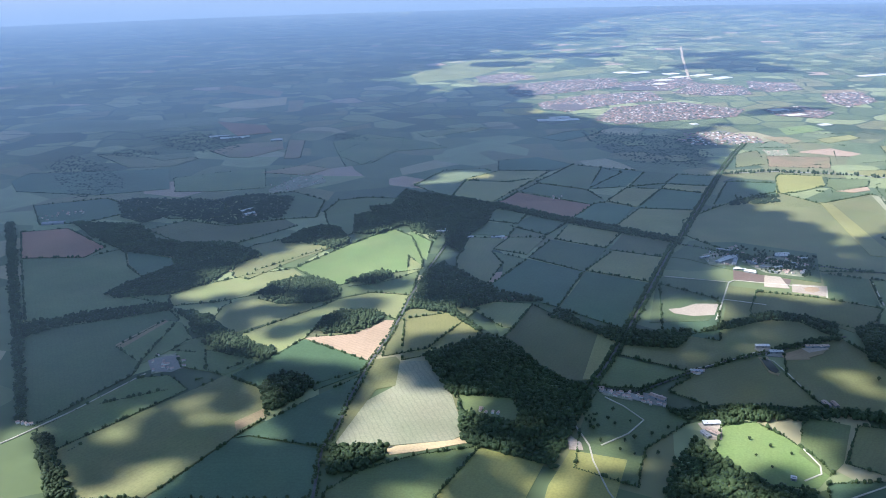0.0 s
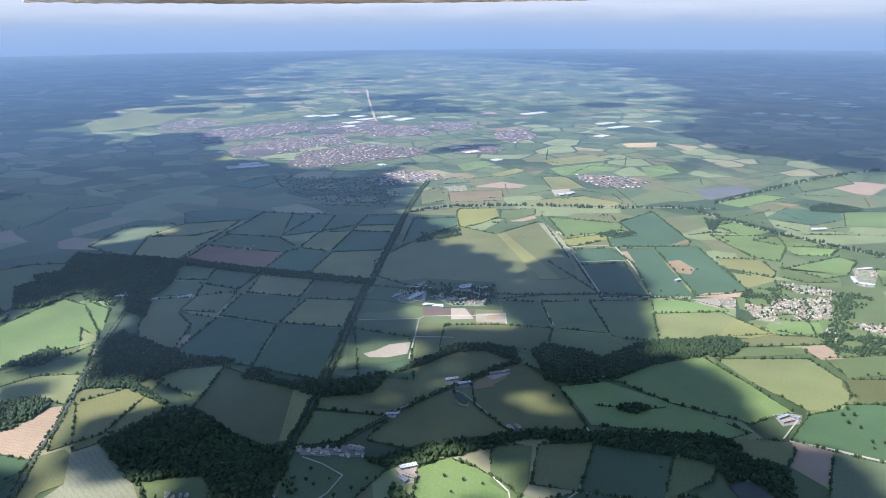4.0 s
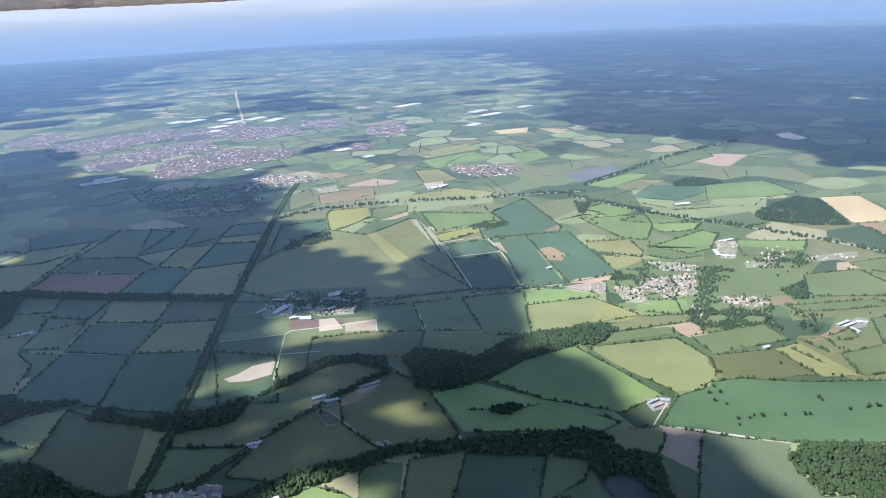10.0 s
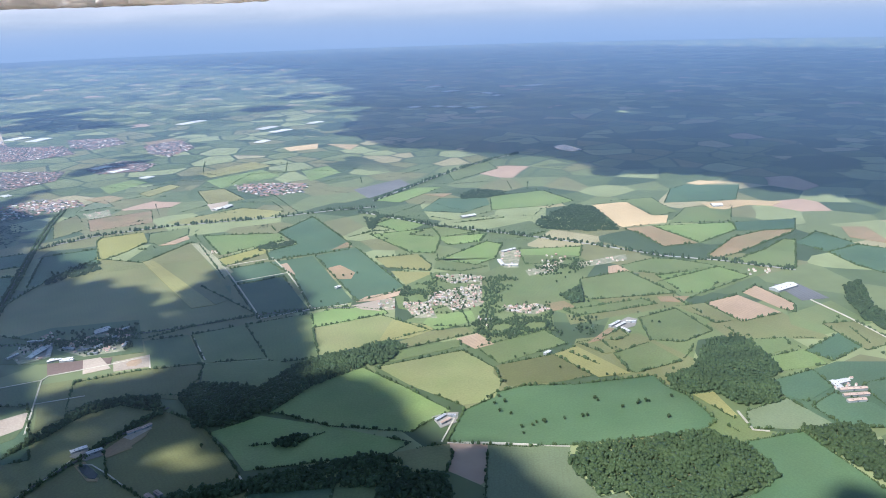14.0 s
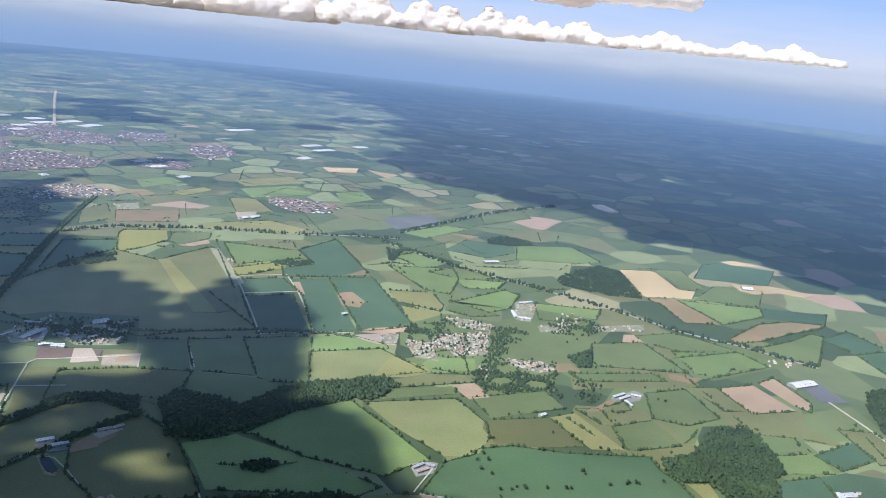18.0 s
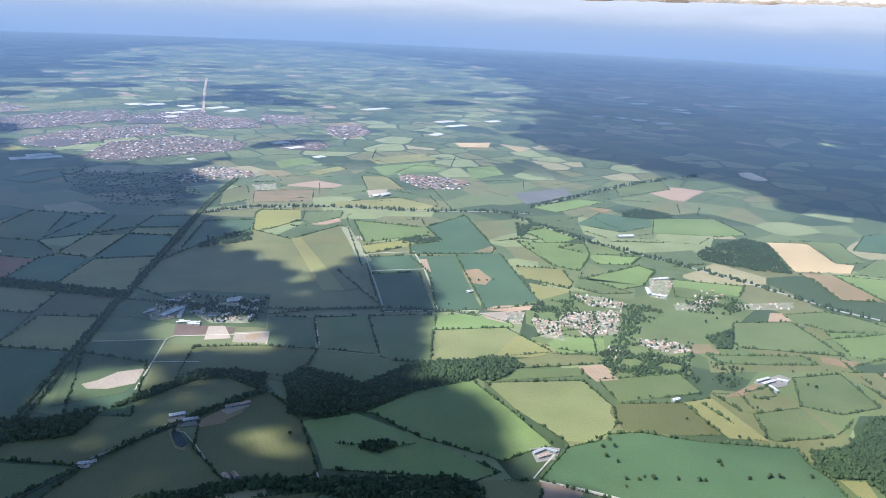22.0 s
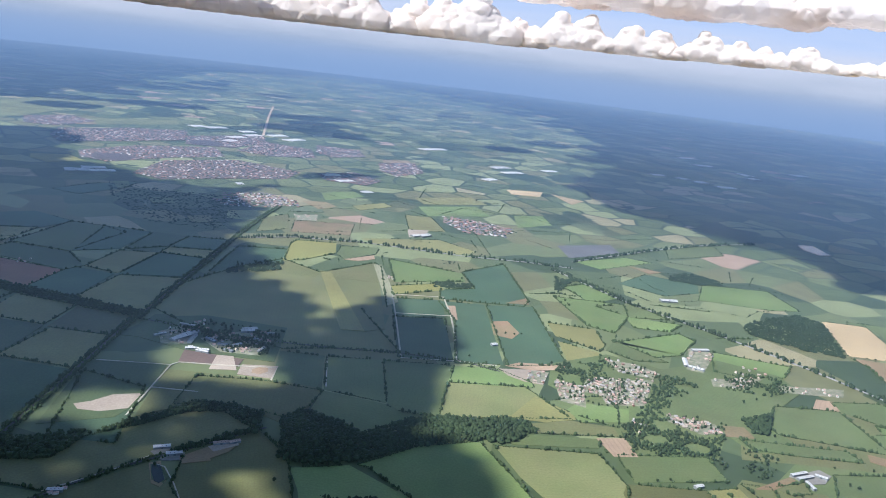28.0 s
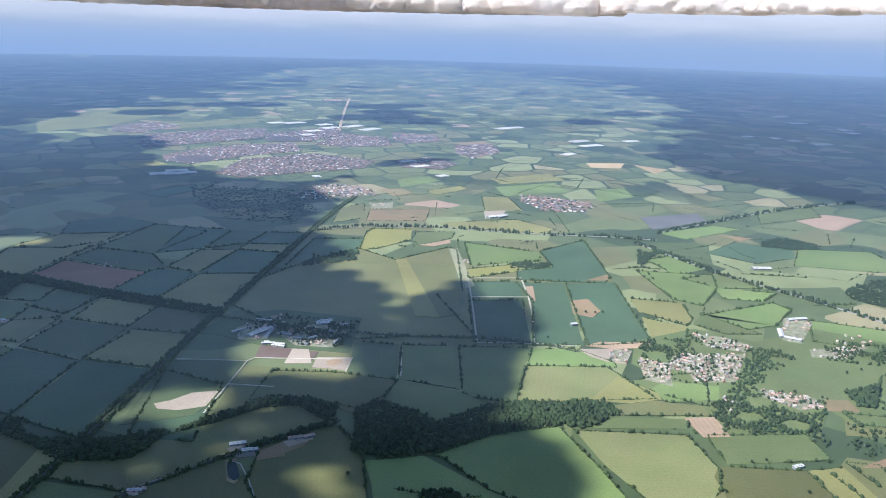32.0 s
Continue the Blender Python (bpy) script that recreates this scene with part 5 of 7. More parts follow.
wood([(-286.9, 605.4), (-244.4, 565.4), (-204.1, 552.5), (-183.3, 499.8), (-163.1, 509.3), (-153.6, 533.6), (-139.6, 552.1), (-169.6, 580.3), (-209.6, 583), (-233.3, 594.4), (-258.7, 633.8), (-321.1, 646.6)])
wood([(-283.1, 660.3), (-261.7, 642), (-244, 660.7), (-215.4, 646.7), (-177.9, 630.9), (-144.1, 649.5), (-146.2, 713.6), (-185.9, 727.2), (-218.5, 709.9), (-296.3, 722.5), (-306.5, 707.6)])
wood([(-125.7, 601.2), (-130, 577.5), (-113, 579.1), (-89.4, 564.1), (-78.2, 576.7), (-91.5, 613.6), (-106.5, 622.4)])
wood([(-77.1, 628), (-68.8, 638.7), (-70.4, 655.6), (-81.2, 644.6)])
wood([(-68.4, 660.6), (-46.7, 664.1), (-50, 676.9), (-72, 673.3)])
wood([(165.8, 379.1), (207.4, 391.7), (207.3, 394.1), (165.3, 381.4)])
wood([(644, 615.4), (662.7, 599.5), (688.1, 594.4), (699, 608.7), (678.3, 638.1), (650.8, 626.7)])
wood([(505.7, 600.6), (498.7, 584.7), (510.3, 598.9), (544.5, 626.3), (529.1, 621.6), (525.3, 633.5)])
wood([(394.3, 609.6), (421.9, 602.8), (428.4, 614.7), (397.9, 622.5)])
wood([(37.6, 678.2), (98.3, 623.5), (168.3, 565.1), (165.7, 556.4), (96.3, 612.2), (34.1, 665.5)])
wood([(-44.2, 729.0), (38.3, 674.4), (27.0, 621.1), (12.7, 589.8), (5.6, 549.2), (-4.3, 564.4), (-5.9, 599.2), (-24.5, 594.9), (-39.3, 620.6), (-57.0, 597.5), (-77.3, 598.8), (-82.2, 648.2), (-61.0, 657.5), (-50.8, 687.5)])
wood([(-189.8, 311.5), (-183.0, 312.2), (-151.8, 263.7), (-160.1, 264.0)])
wood([(-380.3, 651.0), (-374.3, 650.5), (-200.3, 325.4), (-203.3, 324.0)])
wood([(623.6, 218.8), (636.0, 213.9), (591.0, 188.9), (568.8, 163.5), (550.5, 157.8), (567.4, 185.6), (596.3, 206.6)])
wood([(230.4, 324.6), (240.4, 323.7), (242.9, 316.9), (233.6, 315.7), (227.8, 320.8)])
SUNLIT, SHADED, DAPPLED = [], [], []
SUNLIT.append([(384, 937), (455, 954), (554, 1027), (664, 1060), (760, 1049), (805, 964), (837, 873), (881, 741), (883, 657), (822, 570), (871, 529), (900, 464), (864, 378), (890, 307), (811, 192), (760, 69), (426, 34), (384, 80), (384, 92), (390, 111), (387, 126), (384, 126)])
SUNLIT.append([(315, 288), (315, 288), (315, 289), (315, 368), (319, 380), (315, 381), (315, 409), (336, 454), (354, 491), (339, 506), (325, 536), (315, 527), (315, 866), (355, 930), (384, 937), (384, 80), (381, 84), (384, 92), (384, 126), (365, 129), (334, 128), (315, 133)])
SUNLIT.append([(303, 214), (310, 237), (311, 261), (311, 275), (315, 288), (315, 289), (312, 307), (310, 325), (312, 358), (315, 368), (315, 381), (303, 385), (303, 396), (315, 408), (315, 409), (315, 527), (303, 517), (303, 846), (315, 866), (315, 133), (303, 136), (303, 194), (304, 212), (312, 240), (303, 252), (303, 250)])
SUNLIT.append([(291, 187), (302, 213), (303, 214), (303, 385), (295, 388), (303, 396), (303, 517), (292, 509), (272, 497), (262, 512), (270, 542), (288, 559), (295, 627), (269, 610), (247, 610), (289, 674), (294, 741), (271, 774), (291, 828), (303, 846), (303, 136), (300, 137), (292, 152), (302, 185), (303, 194), (303, 250)])
SUNLIT.append([(-166, 479), (-145, 531), (-102, 565), (-71, 590), (-37, 617), (-14, 572), (-24, 501), (-40, 462), (-29, 448), (-36, 405), (-46, 377), (-76, 399), (-94, 380), (-122, 409), (-148, 442)])
SUNLIT.append([(-49, 321), (-30, 346), (-2, 340), (4, 300), (-26, 293), (-46, 298)])
SUNLIT.append([(173, 412), (169, 380), (150, 362), (130, 335), (121, 341), (138, 370), (153, 391)])
SUNLIT.append([(178, 365), (197, 355), (192, 334), (175, 330), (174, 346)])
SUNLIT.append([(128, 447), (159, 446), (152, 421), (125, 429)])
SUNLIT.append([(-208, 308), (-193, 302), (-171, 265), (-182, 259)])
SUNLIT.append([(-107, 1606), (157, 2164), (279, 1975), (327, 1660), (219, 1540), (56, 1488), (-48, 1508)])
SUNLIT.append([(665, 2582), (1192, 2702), (1432, 1961), (911, 1286), (720, 1084), (597, 1274), (523, 1530), (529, 1761)])
SUNLIT.append([(-37, 600), (-20, 600), (-13, 540), (-32, 524)])
SUNLIT.append([(317, 664), (328, 652), (307, 534), (277, 523), (264, 534), (295, 573), (283, 628), (249, 629), (264, 664), (309, 668)])
SUNLIT.append([(-30, 436), (-5, 440), (9, 415), (-19, 410), (-32, 406)])
SUNLIT.append([(270, 771), (297, 766), (310, 703), (287, 689)])
SUNLIT.append([(677, 3601), (1420, 4138), (1804, 2783), (1325, 1784), (799, 1066), (751, 1251), (642, 1371), (520, 1264), (428, 1173), (289, 1011), (213, 1059), (151, 1195), (187, 1420), (314, 1607), (220, 1949), (395, 2764)])
SUNLIT.append([(130, 1254), (186, 1406), (290, 1507), (418, 1478), (464, 1334), (428, 1173), (391, 1068), (321, 1027), (247, 1055), (196, 1108)])
SUNLIT.append([(130, 1254), (186, 1406), (290, 1507), (418, 1478), (464, 1334), (428, 1173), (391, 1068), (321, 1027), (247, 1055), (196, 1108)])
SUNLIT.append([(185, 510), (237, 472), (226, 444), (173, 476)])
DAPPLED.append([(185, 510), (237, 472), (226, 444), (173, 476)])
SUNLIT.append([(117, 309), (145, 299), (147, 270), (111, 258), (93, 273)])
DAPPLED.append([(117, 309), (145, 299), (147, 270), (111, 258), (93, 273)])
SUNLIT.append([(-7, 292), (35, 282), (47, 290), (70, 283), (61, 252), (-11, 254)])
DAPPLED.append([(-7, 292), (35, 282), (47, 290), (70, 283), (61, 252), (-11, 254)])
SUNLIT.append([(-168, 297), (-123, 334), (-96, 349), (-88, 322), (-112, 283), (-124, 264), (-158, 265)])
DAPPLED.append([(-168, 297), (-123, 334), (-96, 349), (-88, 322), (-112, 283), (-124, 264), (-158, 265)])
SHADED.append([(310, 568), (329, 583), (347, 576), (338, 550), (356, 541), (361, 516), (335, 458), (313, 421), (291, 389), (229, 413), (237, 495), (262, 491), (301, 514)])

SHADED.append([(218.9, 689.5), (261.0, 664.8), (264.3, 606.7), (280.3, 586.1), (267.5, 538.4), (271.2, 519.4), (304.7, 474.6), (195.6, 515.8)])
SHADED.append([(290.7, 552.2), (313.9, 556.7), (303.5, 516.4), (280.0, 521.8)])
SUNLIT.append([(299.1, 960.8), (433.0, 1087.2), (634.4, 1161.6), (844.9, 1113.1), (824.5, 996.5), (601.1, 902.5), (437.6, 902.2), (328.5, 879.4)])
SHADED.append([(113.8, 386.1), (151.8, 418.2), (196.7, 414.0), (211.2, 399.2), (197.4, 323.0), (147.8, 319.1), (106.6, 333.5)])
THIN = [[(113.8, 386.1), (151.8, 418.2), (196.7, 414.0), (211.2, 399.2), (197.4, 323.0), (147.8, 319.1), (106.6, 333.5)],
        [(112.2, 327.5), (159.6, 306.5), (198.1, 296.1), (228.0, 273.5), (225.7, 248.5), (204.7, 236.9), (100.3, 293.7)],
        [(-4.8, 261.0), (-2.4, 291.8), (10.5, 318.7), (48.7, 317.3), (47.3, 290.2), (69.0, 281.3), (68.6, 258.8)]]
DAPPLED.append([(-155.4, 468.5), (-91.3, 494.4), (-31.6, 501.4), (-35.1, 435.7), (-77.6, 406.5), (-124.4, 416.2)])
GAPS = [[(279.3, 635.7), (320.5, 651.4), (309.3, 558.4), (297.0, 560.4), (284.6, 549.3), (266.9, 530.3), (273.4, 572.0)],
        [(189.6, 507.2), (239.0, 474.7), (224.0, 444.7), (177.3, 474.5)], [(135.2, 466.1), (166.1, 451.9), (151.7, 413.0), (125.5, 424.5)],
        [(155.2, 403.1), (180.7, 423.4), (190.2, 412.2), (176.9, 389.1), (159.9, 365.1), (147.7, 375.0)],
        [(184.4, 368.6), (191.8, 359.2), (185.1, 335.3), (173.3, 338.9)],
        [(-36.0, 748.6), (-8.1, 806.3), (37.8, 809.6), (45.8, 776.1), (3.3, 759.9), (-26.7, 734.9)]]


# ---- hedges ----
TAKEN = set()


def hedge_points(a, b, step):
    """Places along a side that no other hedge has taken yet."""
    n = max(2, int(np.hypot(*(b - a)) / step))
    out = []
    for t in np.linspace(0, 1, n, endpoint=False):
        q = a + (b - a) * t
        cell = (int(q[0] // 3), int(q[1] // 3))
        if any((cell[0] + i, cell[1] + j) in TAKEN for i in (-1, 0, 1) for j in (-1, 0, 1)):
            continue
        out.append(q)
    return out


def hedge(corners, closed=True):
    p = np.array(corners, float)
    away = np.hypot(*p.mean(0))
    far = away > 800
    step = 1.5 if far else 0.55
    row = []
    for a, b in zip(p if closed else p[:-1], np.roll(p, -1, 0)):
        if rng.random() < 0.03:
            continue
        row += hedge_points(a, b, step)
    for q in row:
        TAKEN.add((int(q[0] // 3), int(q[1] // 3)))
    if len(row) < 4:
        return
    q = np.array(row) + rng.normal(0, 0.22, (len(row), 2))
    q = q[rng.random(len(q)) > 0.1]
    n = len(q)
    tree = rng.random(n) < (0.15 if not far else 0.2)
    wide = np.where(tree, rng.uniform(0.45, 0.9, n), rng.uniform(0.2, 0.36, n)) * (1.15 if far else 1 + 0.35 * min(1, away / 700))
    tall = np.where(tree, rng.uniform(0.8, 1.3, n), rng.uniform(0.28, 0.48, n)) * (0.6 if far else 1)
    v, f = clumps(np.c_[q, tall * 0.75], np.c_[wide, wide, tall], BALL1, 0.25)
    tagged(new("hedge", tri_mesh("hedge", v, f, FAR_LEAF if far else HEDGE, True, 0.35 if far else min(0.4, max(0.05, away / 1000 - 0.4)))), "clipped dark green field hedge with taller trees in it", "hedge", kind="stuff")


for corners in HEDGE_ROWS:
    hedge(corners)

hedge([(360.3, 759.3), (335.3, 684.1)], False)
hedge([(321, 699.6), (336.7, 683.5), (393.2, 716)], False)
hedge([(389.8, 728.9), (367, 652.7), (350.8, 592.8)], False)
hedge([(359.5, 622.7), (393.5, 624.1)], False)
hedge([(397.2, 626.4), (388.8, 583.3)], False)
hedge([(445.9, 674), (428.3, 629.7), (429, 610.8)], False)
hedge([(498.2, 676.8), (481.3, 629.4), (468.8, 586.9), (449.5, 537.2)], False)
hedge([(468.8, 586.9), (497.8, 585), (523.7, 566.3), (544.5, 549.8)], False)
hedge([(497.8, 585), (487, 546.4), (479.6, 518.5), (478.8, 497.5)], False)
hedge([(544.5, 549.8), (528, 523), (505.6, 508.7), (482.1, 482.8), (462.8, 464.8), (453.1, 456.6)], False)
hedge([(445.7, 523.9), (461.5, 510.9), (474.9, 498.9)], False)
hedge([(480.5, 480.8), (486.8, 461.9), (494.7, 440.9)], False)
hedge([(449.5, 537.2), (435, 494), (415, 443.3)], False)
hedge([(429.9, 483.3), (441.5, 470.4), (452, 457)], False)
hedge([(399.6, 527.3), (385.3, 476.5), (374.2, 448.4)], False)
hedge([(412.3, 985.3), (445.8, 952.7), (492.5, 955.6), (504.9, 930.8)], False)
hedge([(385.5, 901.4), (421.5, 905.5), (440.4, 881)], False)
hedge([(386.4, 807.6), (422.7, 772.1), (456.2, 749)], False)
hedge([(351, 793.5), (382, 795.4)], False)
hedge([(414.3, 857.5), (394.7, 804.6)], False)
hedge([(414.1, 797.3), (464.2, 807.8), (497.2, 766.4)], False)
hedge([(528.7, 985), (546, 935.8), (615.4, 975.6), (639.6, 957.5)], False)
hedge([(580.2, 1062.3), (535.6, 982.4)], False)
hedge([(522.2, 886.2), (572.9, 925.9), (603.6, 894.3), (653.4, 896.1)], False)
hedge([(603.6, 894.3), (651, 962.5)], False)
hedge([(636.6, 882.1), (653.2, 845.1), (685.2, 844.6)], False)
hedge([(585.1, 810.4), (651.8, 802.5), (624.7, 763.5)], False)
hedge([(573.1, 767.3), (583.1, 728.7)], False)
hedge([(633.4, 792.4), (675.9, 766.7), (728.7, 774), (764.9, 778.1)], False)
hedge([(735.7, 845.4), (746.8, 821.8)], False)
hedge([(502.8, 764.3), (486.5, 704.8)], False)
hedge([(371.5, 857.6), (418.5, 824.8)], False)
hedge([(551.9, 645.3), (554.1, 622.7), (594, 629.6), (608.5, 635.6)], False)
hedge([(549.2, 608), (558.6, 600.4), (568.8, 586.7), (573.5, 556.6)], False)
hedge([(673.1, 715.3), (682.9, 683.3), (728.2, 652.8)], False)
hedge([(641.5, 672), (649.1, 644.1), (670, 629)], False)
hedge([(611.3, 623.1), (605.1, 593.2), (610.2, 581.1)], False)
hedge([(602, 555.1), (631.4, 553.5)], False)
hedge([(662.9, 592.8), (627.7, 554.9)], False)
hedge([(693.9, 603.6), (724.1, 592.3), (741.3, 552.7)], False)
hedge([(567.6, 549.8), (612.3, 527.8)], False)
hedge([(600.2, 546.6), (637.6, 511.4), (662.7, 523.2), (700.6, 518.1)], False)
hedge([(567.1, 471.2), (600, 465.9)], False)
hedge([(751.8, 618.1), (721.6, 593.3)], False)
hedge([(737.5, 636.2), (712.6, 608.3)], False)
hedge([(832.7, 686.1), (841.9, 638)], False)
hedge([(490.5, 898), (507.7, 856), (529.6, 814.6), (494.2, 701.9)], False)
hedge([(313.8, 356.3), (311.2, 329.9), (309, 302.4), (309.1, 293.9)], False)
hedge([(321.6, 354), (339.4, 347.7), (355.2, 343.1), (369.4, 343.1)], False)
hedge([(373, 348.1), (366.7, 324.1), (364.3, 306.9)], False)
hedge([(386.6, 329.4), (424.3, 323.1)], False)
hedge([(423, 321.7), (419.7, 300.7), (412.3, 271.7)], False)
hedge([(364, 308.4), (381.8, 304.2), (394.8, 301.4), (411.4, 295.5)], False)
hedge([(396.7, 294.9), (391.4, 277.9)], False)
hedge([(356.7, 306.7), (351.6, 294.2), (347.2, 286.7)], False)
hedge([(-190.8, 316.3), (-170.2, 338.3), (-141.7, 351), (-109.4, 380.2), (-97.3, 394.5)], False)
hedge([(-168, 297.3), (-139.8, 345.3), (-103.4, 379.9), (-84, 406.8), (-38.5, 435.9)], False)
hedge([(-123.1, 264.4), (-100.1, 299.4), (-87.4, 319.9), (-68.5, 348.1), (-46.4, 377.4)], False)
hedge([(557.5, 362.6), (525.1, 294.2), (494.9, 233.8)], False)
hedge([(404.7, 289.7), (402.3, 266.1), (400.6, 245.8)], False)
hedge([(422.8, 323.6), (419.0, 298.7), (419.2, 282.3)], False)
hedge([(489.4, 234.6), (508.0, 207.9), (523.6, 187.1)], False)
hedge([(506.2, 206.1), (497.3, 194.0), (474.5, 202.5)], False)
hedge([(402.5, 220.3), (388.4, 187.6), (385.7, 174.9)], False)
hedge([(387.2, 175.6), (405.6, 154.7), (422.1, 143.4)], False)
hedge([(418.5, 188.5), (432.5, 171.9), (423.1, 145.4)], False)
hedge([(468.3, 244.9), (449.4, 237.7), (423.3, 232.8)], False)
hedge([(560.8, 200.0), (535.5, 174.2), (518.8, 156.9)], False)
hedge([(219.5, 330.9), (230.3, 323.4)], False)
hedge([(242.9, 316.9), (261.0, 314.2)], False)
hedge([(245.4, 354.2), (259.7, 314.8), (274.6, 276.8)], False)

for kind, width, p, side in LINED:
    rows = []
    for sign in (-1, 1):
        off = width / 2 + (1.0 if kind == "big2" else 0.6 if kind != "road" else 0.9)
        line = p + sign * side * off
        for a, b in zip(line[:-1], line[1:]):
            n = max(2, int(np.hypot(*(b - a)) / (1.0 if kind != "big2" else 2.4)))
            rows += [a + (b - a) * t for t in np.linspace(0, 1, n, endpoint=False)]
    q = np.array(rows) + rng.normal(0, 0.5 if kind == "road" else 0.3, (len(rows), 2))
    q = q[rng.random(len(q)) > (0.12 if kind == "road" else 0.45)]
    n = len(q)
    big = {"road": 1.5, "big2": 2.2}.get(kind, 1.0)
    wide, tall = rng.uniform(0.35, 0.75, n) * big, rng.uniform(0.4, 1.0, n) * big
    v, f = clumps(np.c_[q, tall * 0.75], np.c_[wide, wide, tall], BALL1, 0.25)
    tagged(new("roadside_trees", tri_mesh("roadside_trees", v, f, HEDGE if kind != "big2" else FAR_LEAF, True, 0.3)), "line of trees and bushes along a road", "trees", kind="stuff")

# ---- clouds ----
CLOUD_Z = 900.0
BACK = np.array([-SUN_WAY.x, -SUN_WAY.y]) / -SUN_WAY.z * CLOUD_Z * -1


def overhead(cell, x0, x1, y0, y1, hole=None, group=260.0):
    """Broken cumulus above the land, open where the sun reaches the ground."""
    gx, gy = np.meshgrid(np.arange(x0, x1, cell), np.arange(y0, y1, cell))
    pts = np.stack([gx.ravel(), gy.ravel()], -1)
    pts = pts + rng.uniform(-0.3, 0.3, pts.shape) * cell
    keep = np.ones(len(pts), bool)
    for poly in SUNLIT:
        keep &= ~inside(pts, poly) & (edge_distance(pts, poly) > cell * 0.8)
    if cell > 50:
        ragged = np.zeros(len(pts), bool)
        for poly in SUNLIT:
            ragged |= inside(pts, poly) & (edge_distance(pts, poly) < 150)
        keep |= ragged & (np.hypot(pts[:, 0], pts[:, 1]) > 1700) & (rng.random(len(pts)) < 0.1)
    for poly in DAPPLED:
        keep |= inside(pts, poly) & (rng.random(len(pts)) < 0.5)
    for poly in SHADED:
        keep |= inside(pts, poly)
    for poly in THIN:
        keep &= ~(inside(pts, poly) & (rng.random(len(pts)) < 0.17))
    for poly in GAPS:
        keep &= ~inside(pts, poly)
    if hole:
        keep &= ~((pts[:, 0] > hole[0]) & (pts[:, 0] < hole[1]) & (pts[:, 1] > hole[2]) & (pts[:, 1] < hole[3]))
    pts = pts[keep & (np.hypot(pts[:, 0], pts[:, 1]) < 4560)]
    keys = np.floor(pts / group).astype(int)
    for key in sorted({tuple(k) for k in keys}):
        q = pts[(keys == key).all(1)]
        n = len(q)
        r = rng.uniform(0.85, 1.1, n) * cell
        up = np.full(n, CLOUD_Z) + rng.uniform(-0.2, 0.2, n) * cell
        v, f = clumps(np.c_[q - BACK, up], np.c_[r, r, r * 0.55], BALL1, 0.1)
        tagged(new("cumulus_cloud", tri_mesh("cumulus_cloud", v, f, DECK, True)), "broken white cumulus cloud high above the fields", "cloud", "broken cumulus clouds", "stuff")


overhead(15.0, -700, 1300, 100, 1150)
overhead(70.0, -2600, 3600, 100, 4800, (-650, 1250, 100, 1100), 900.0)


def far_cloud(yaw, wide, low, high, way=4650.0, flat=True):
    """A tower of cumulus on the horizon: yaw and width in degrees, base and top in metres; small billows pile up on a flat base."""
    a, w, tall = radians(yaw), way * radians(wide), high - low
    ahead, across = np.array([-math.sin(a), math.cos(a)]), np.array([math.cos(a), math.sin(a)])
    n = int(60 + w * tall / 150)
    s, u = rng.uniform(-1, 1, n), rng.uniform(0, 1, n)
    dome = np.sqrt(np.clip(1 - s ** 4, 0.02, 1)) * (0.75 + 0.2 * np.sin(s * 6 + yaw * 3) + 0.1 * np.sin(s * 19 + yaw))
    r = rng.uniform(0.06, 0.24, n) * tall * (1.2 - 0.6 * u) + 5
    h = low + r * 0.5 + u * np.maximum(tall * dome - r * 1.2, 0)
    out = rng.uniform(-1, 1, n) * w * 0.12 * (1 - 0.5 * u)
    c = np.c_[ahead * way + across * (s * w * 0.5 * (1 - 0.25 * u))[:, None] + ahead * out[:, None], h]
    v, f = clumps(c, np.c_[r * 1.25, r * 1.25, r * 0.9], BALL2, 0.13)
    if flat:
        v[:, 2] = np.maximum(v[:, 2], low + 2.5 * np.sin(v[:, 0] * 0.06))
    ob = new("cumulus_cloud", tri_mesh("cumulus_cloud", v, f, CLOUD, True))
    skin = ob.modifiers.new("skin", "REMESH")
    skin.mode, skin.voxel_size, skin.use_smooth_shade = "VOXEL", 5.5, True
    soft = ob.modifiers.new("soft", "SMOOTH")
    soft.factor, soft.iterations = 0.5, 3
    tagged(ob, "sunlit flat-based cumulus cloud on the horizon", "cloud", "cumulus clouds on the horizon", "stuff")


for yaw, wide, low, high in ((11, 5, 280, 330), (3.5, 4, 268, 370), (-2, 9, 265, 500), (-5.5, 8, 265, 520), (-10.5, 9, 262, 515), (-14.5, 8, 264, 565), (-18, 7, 264, 520), (-21.5, 6, 266, 430), (-24, 5, 268, 470),
                             (-27, 6.5, 268, 545), (-30.5, 3, 272, 430), (-34, 5, 290, 490), (-38.5, 5, 290, 460), (-43, 6, 298, 450), (-48, 7, 305, 430), (-54, 7, 312, 420), (-61, 8, 315, 410)):
    far_cloud(yaw, wide, low, high)
for yaw, wide, low, high in ((-33, 6, 520, 640), (-38, 8, 540, 790), (-44, 9, 540, 860), (-51, 9, 560, 800), (5, 9, 650, 740), (1.5, 5, 600, 650)):
    far_cloud(yaw, wide, low, high, 4700.0, False)


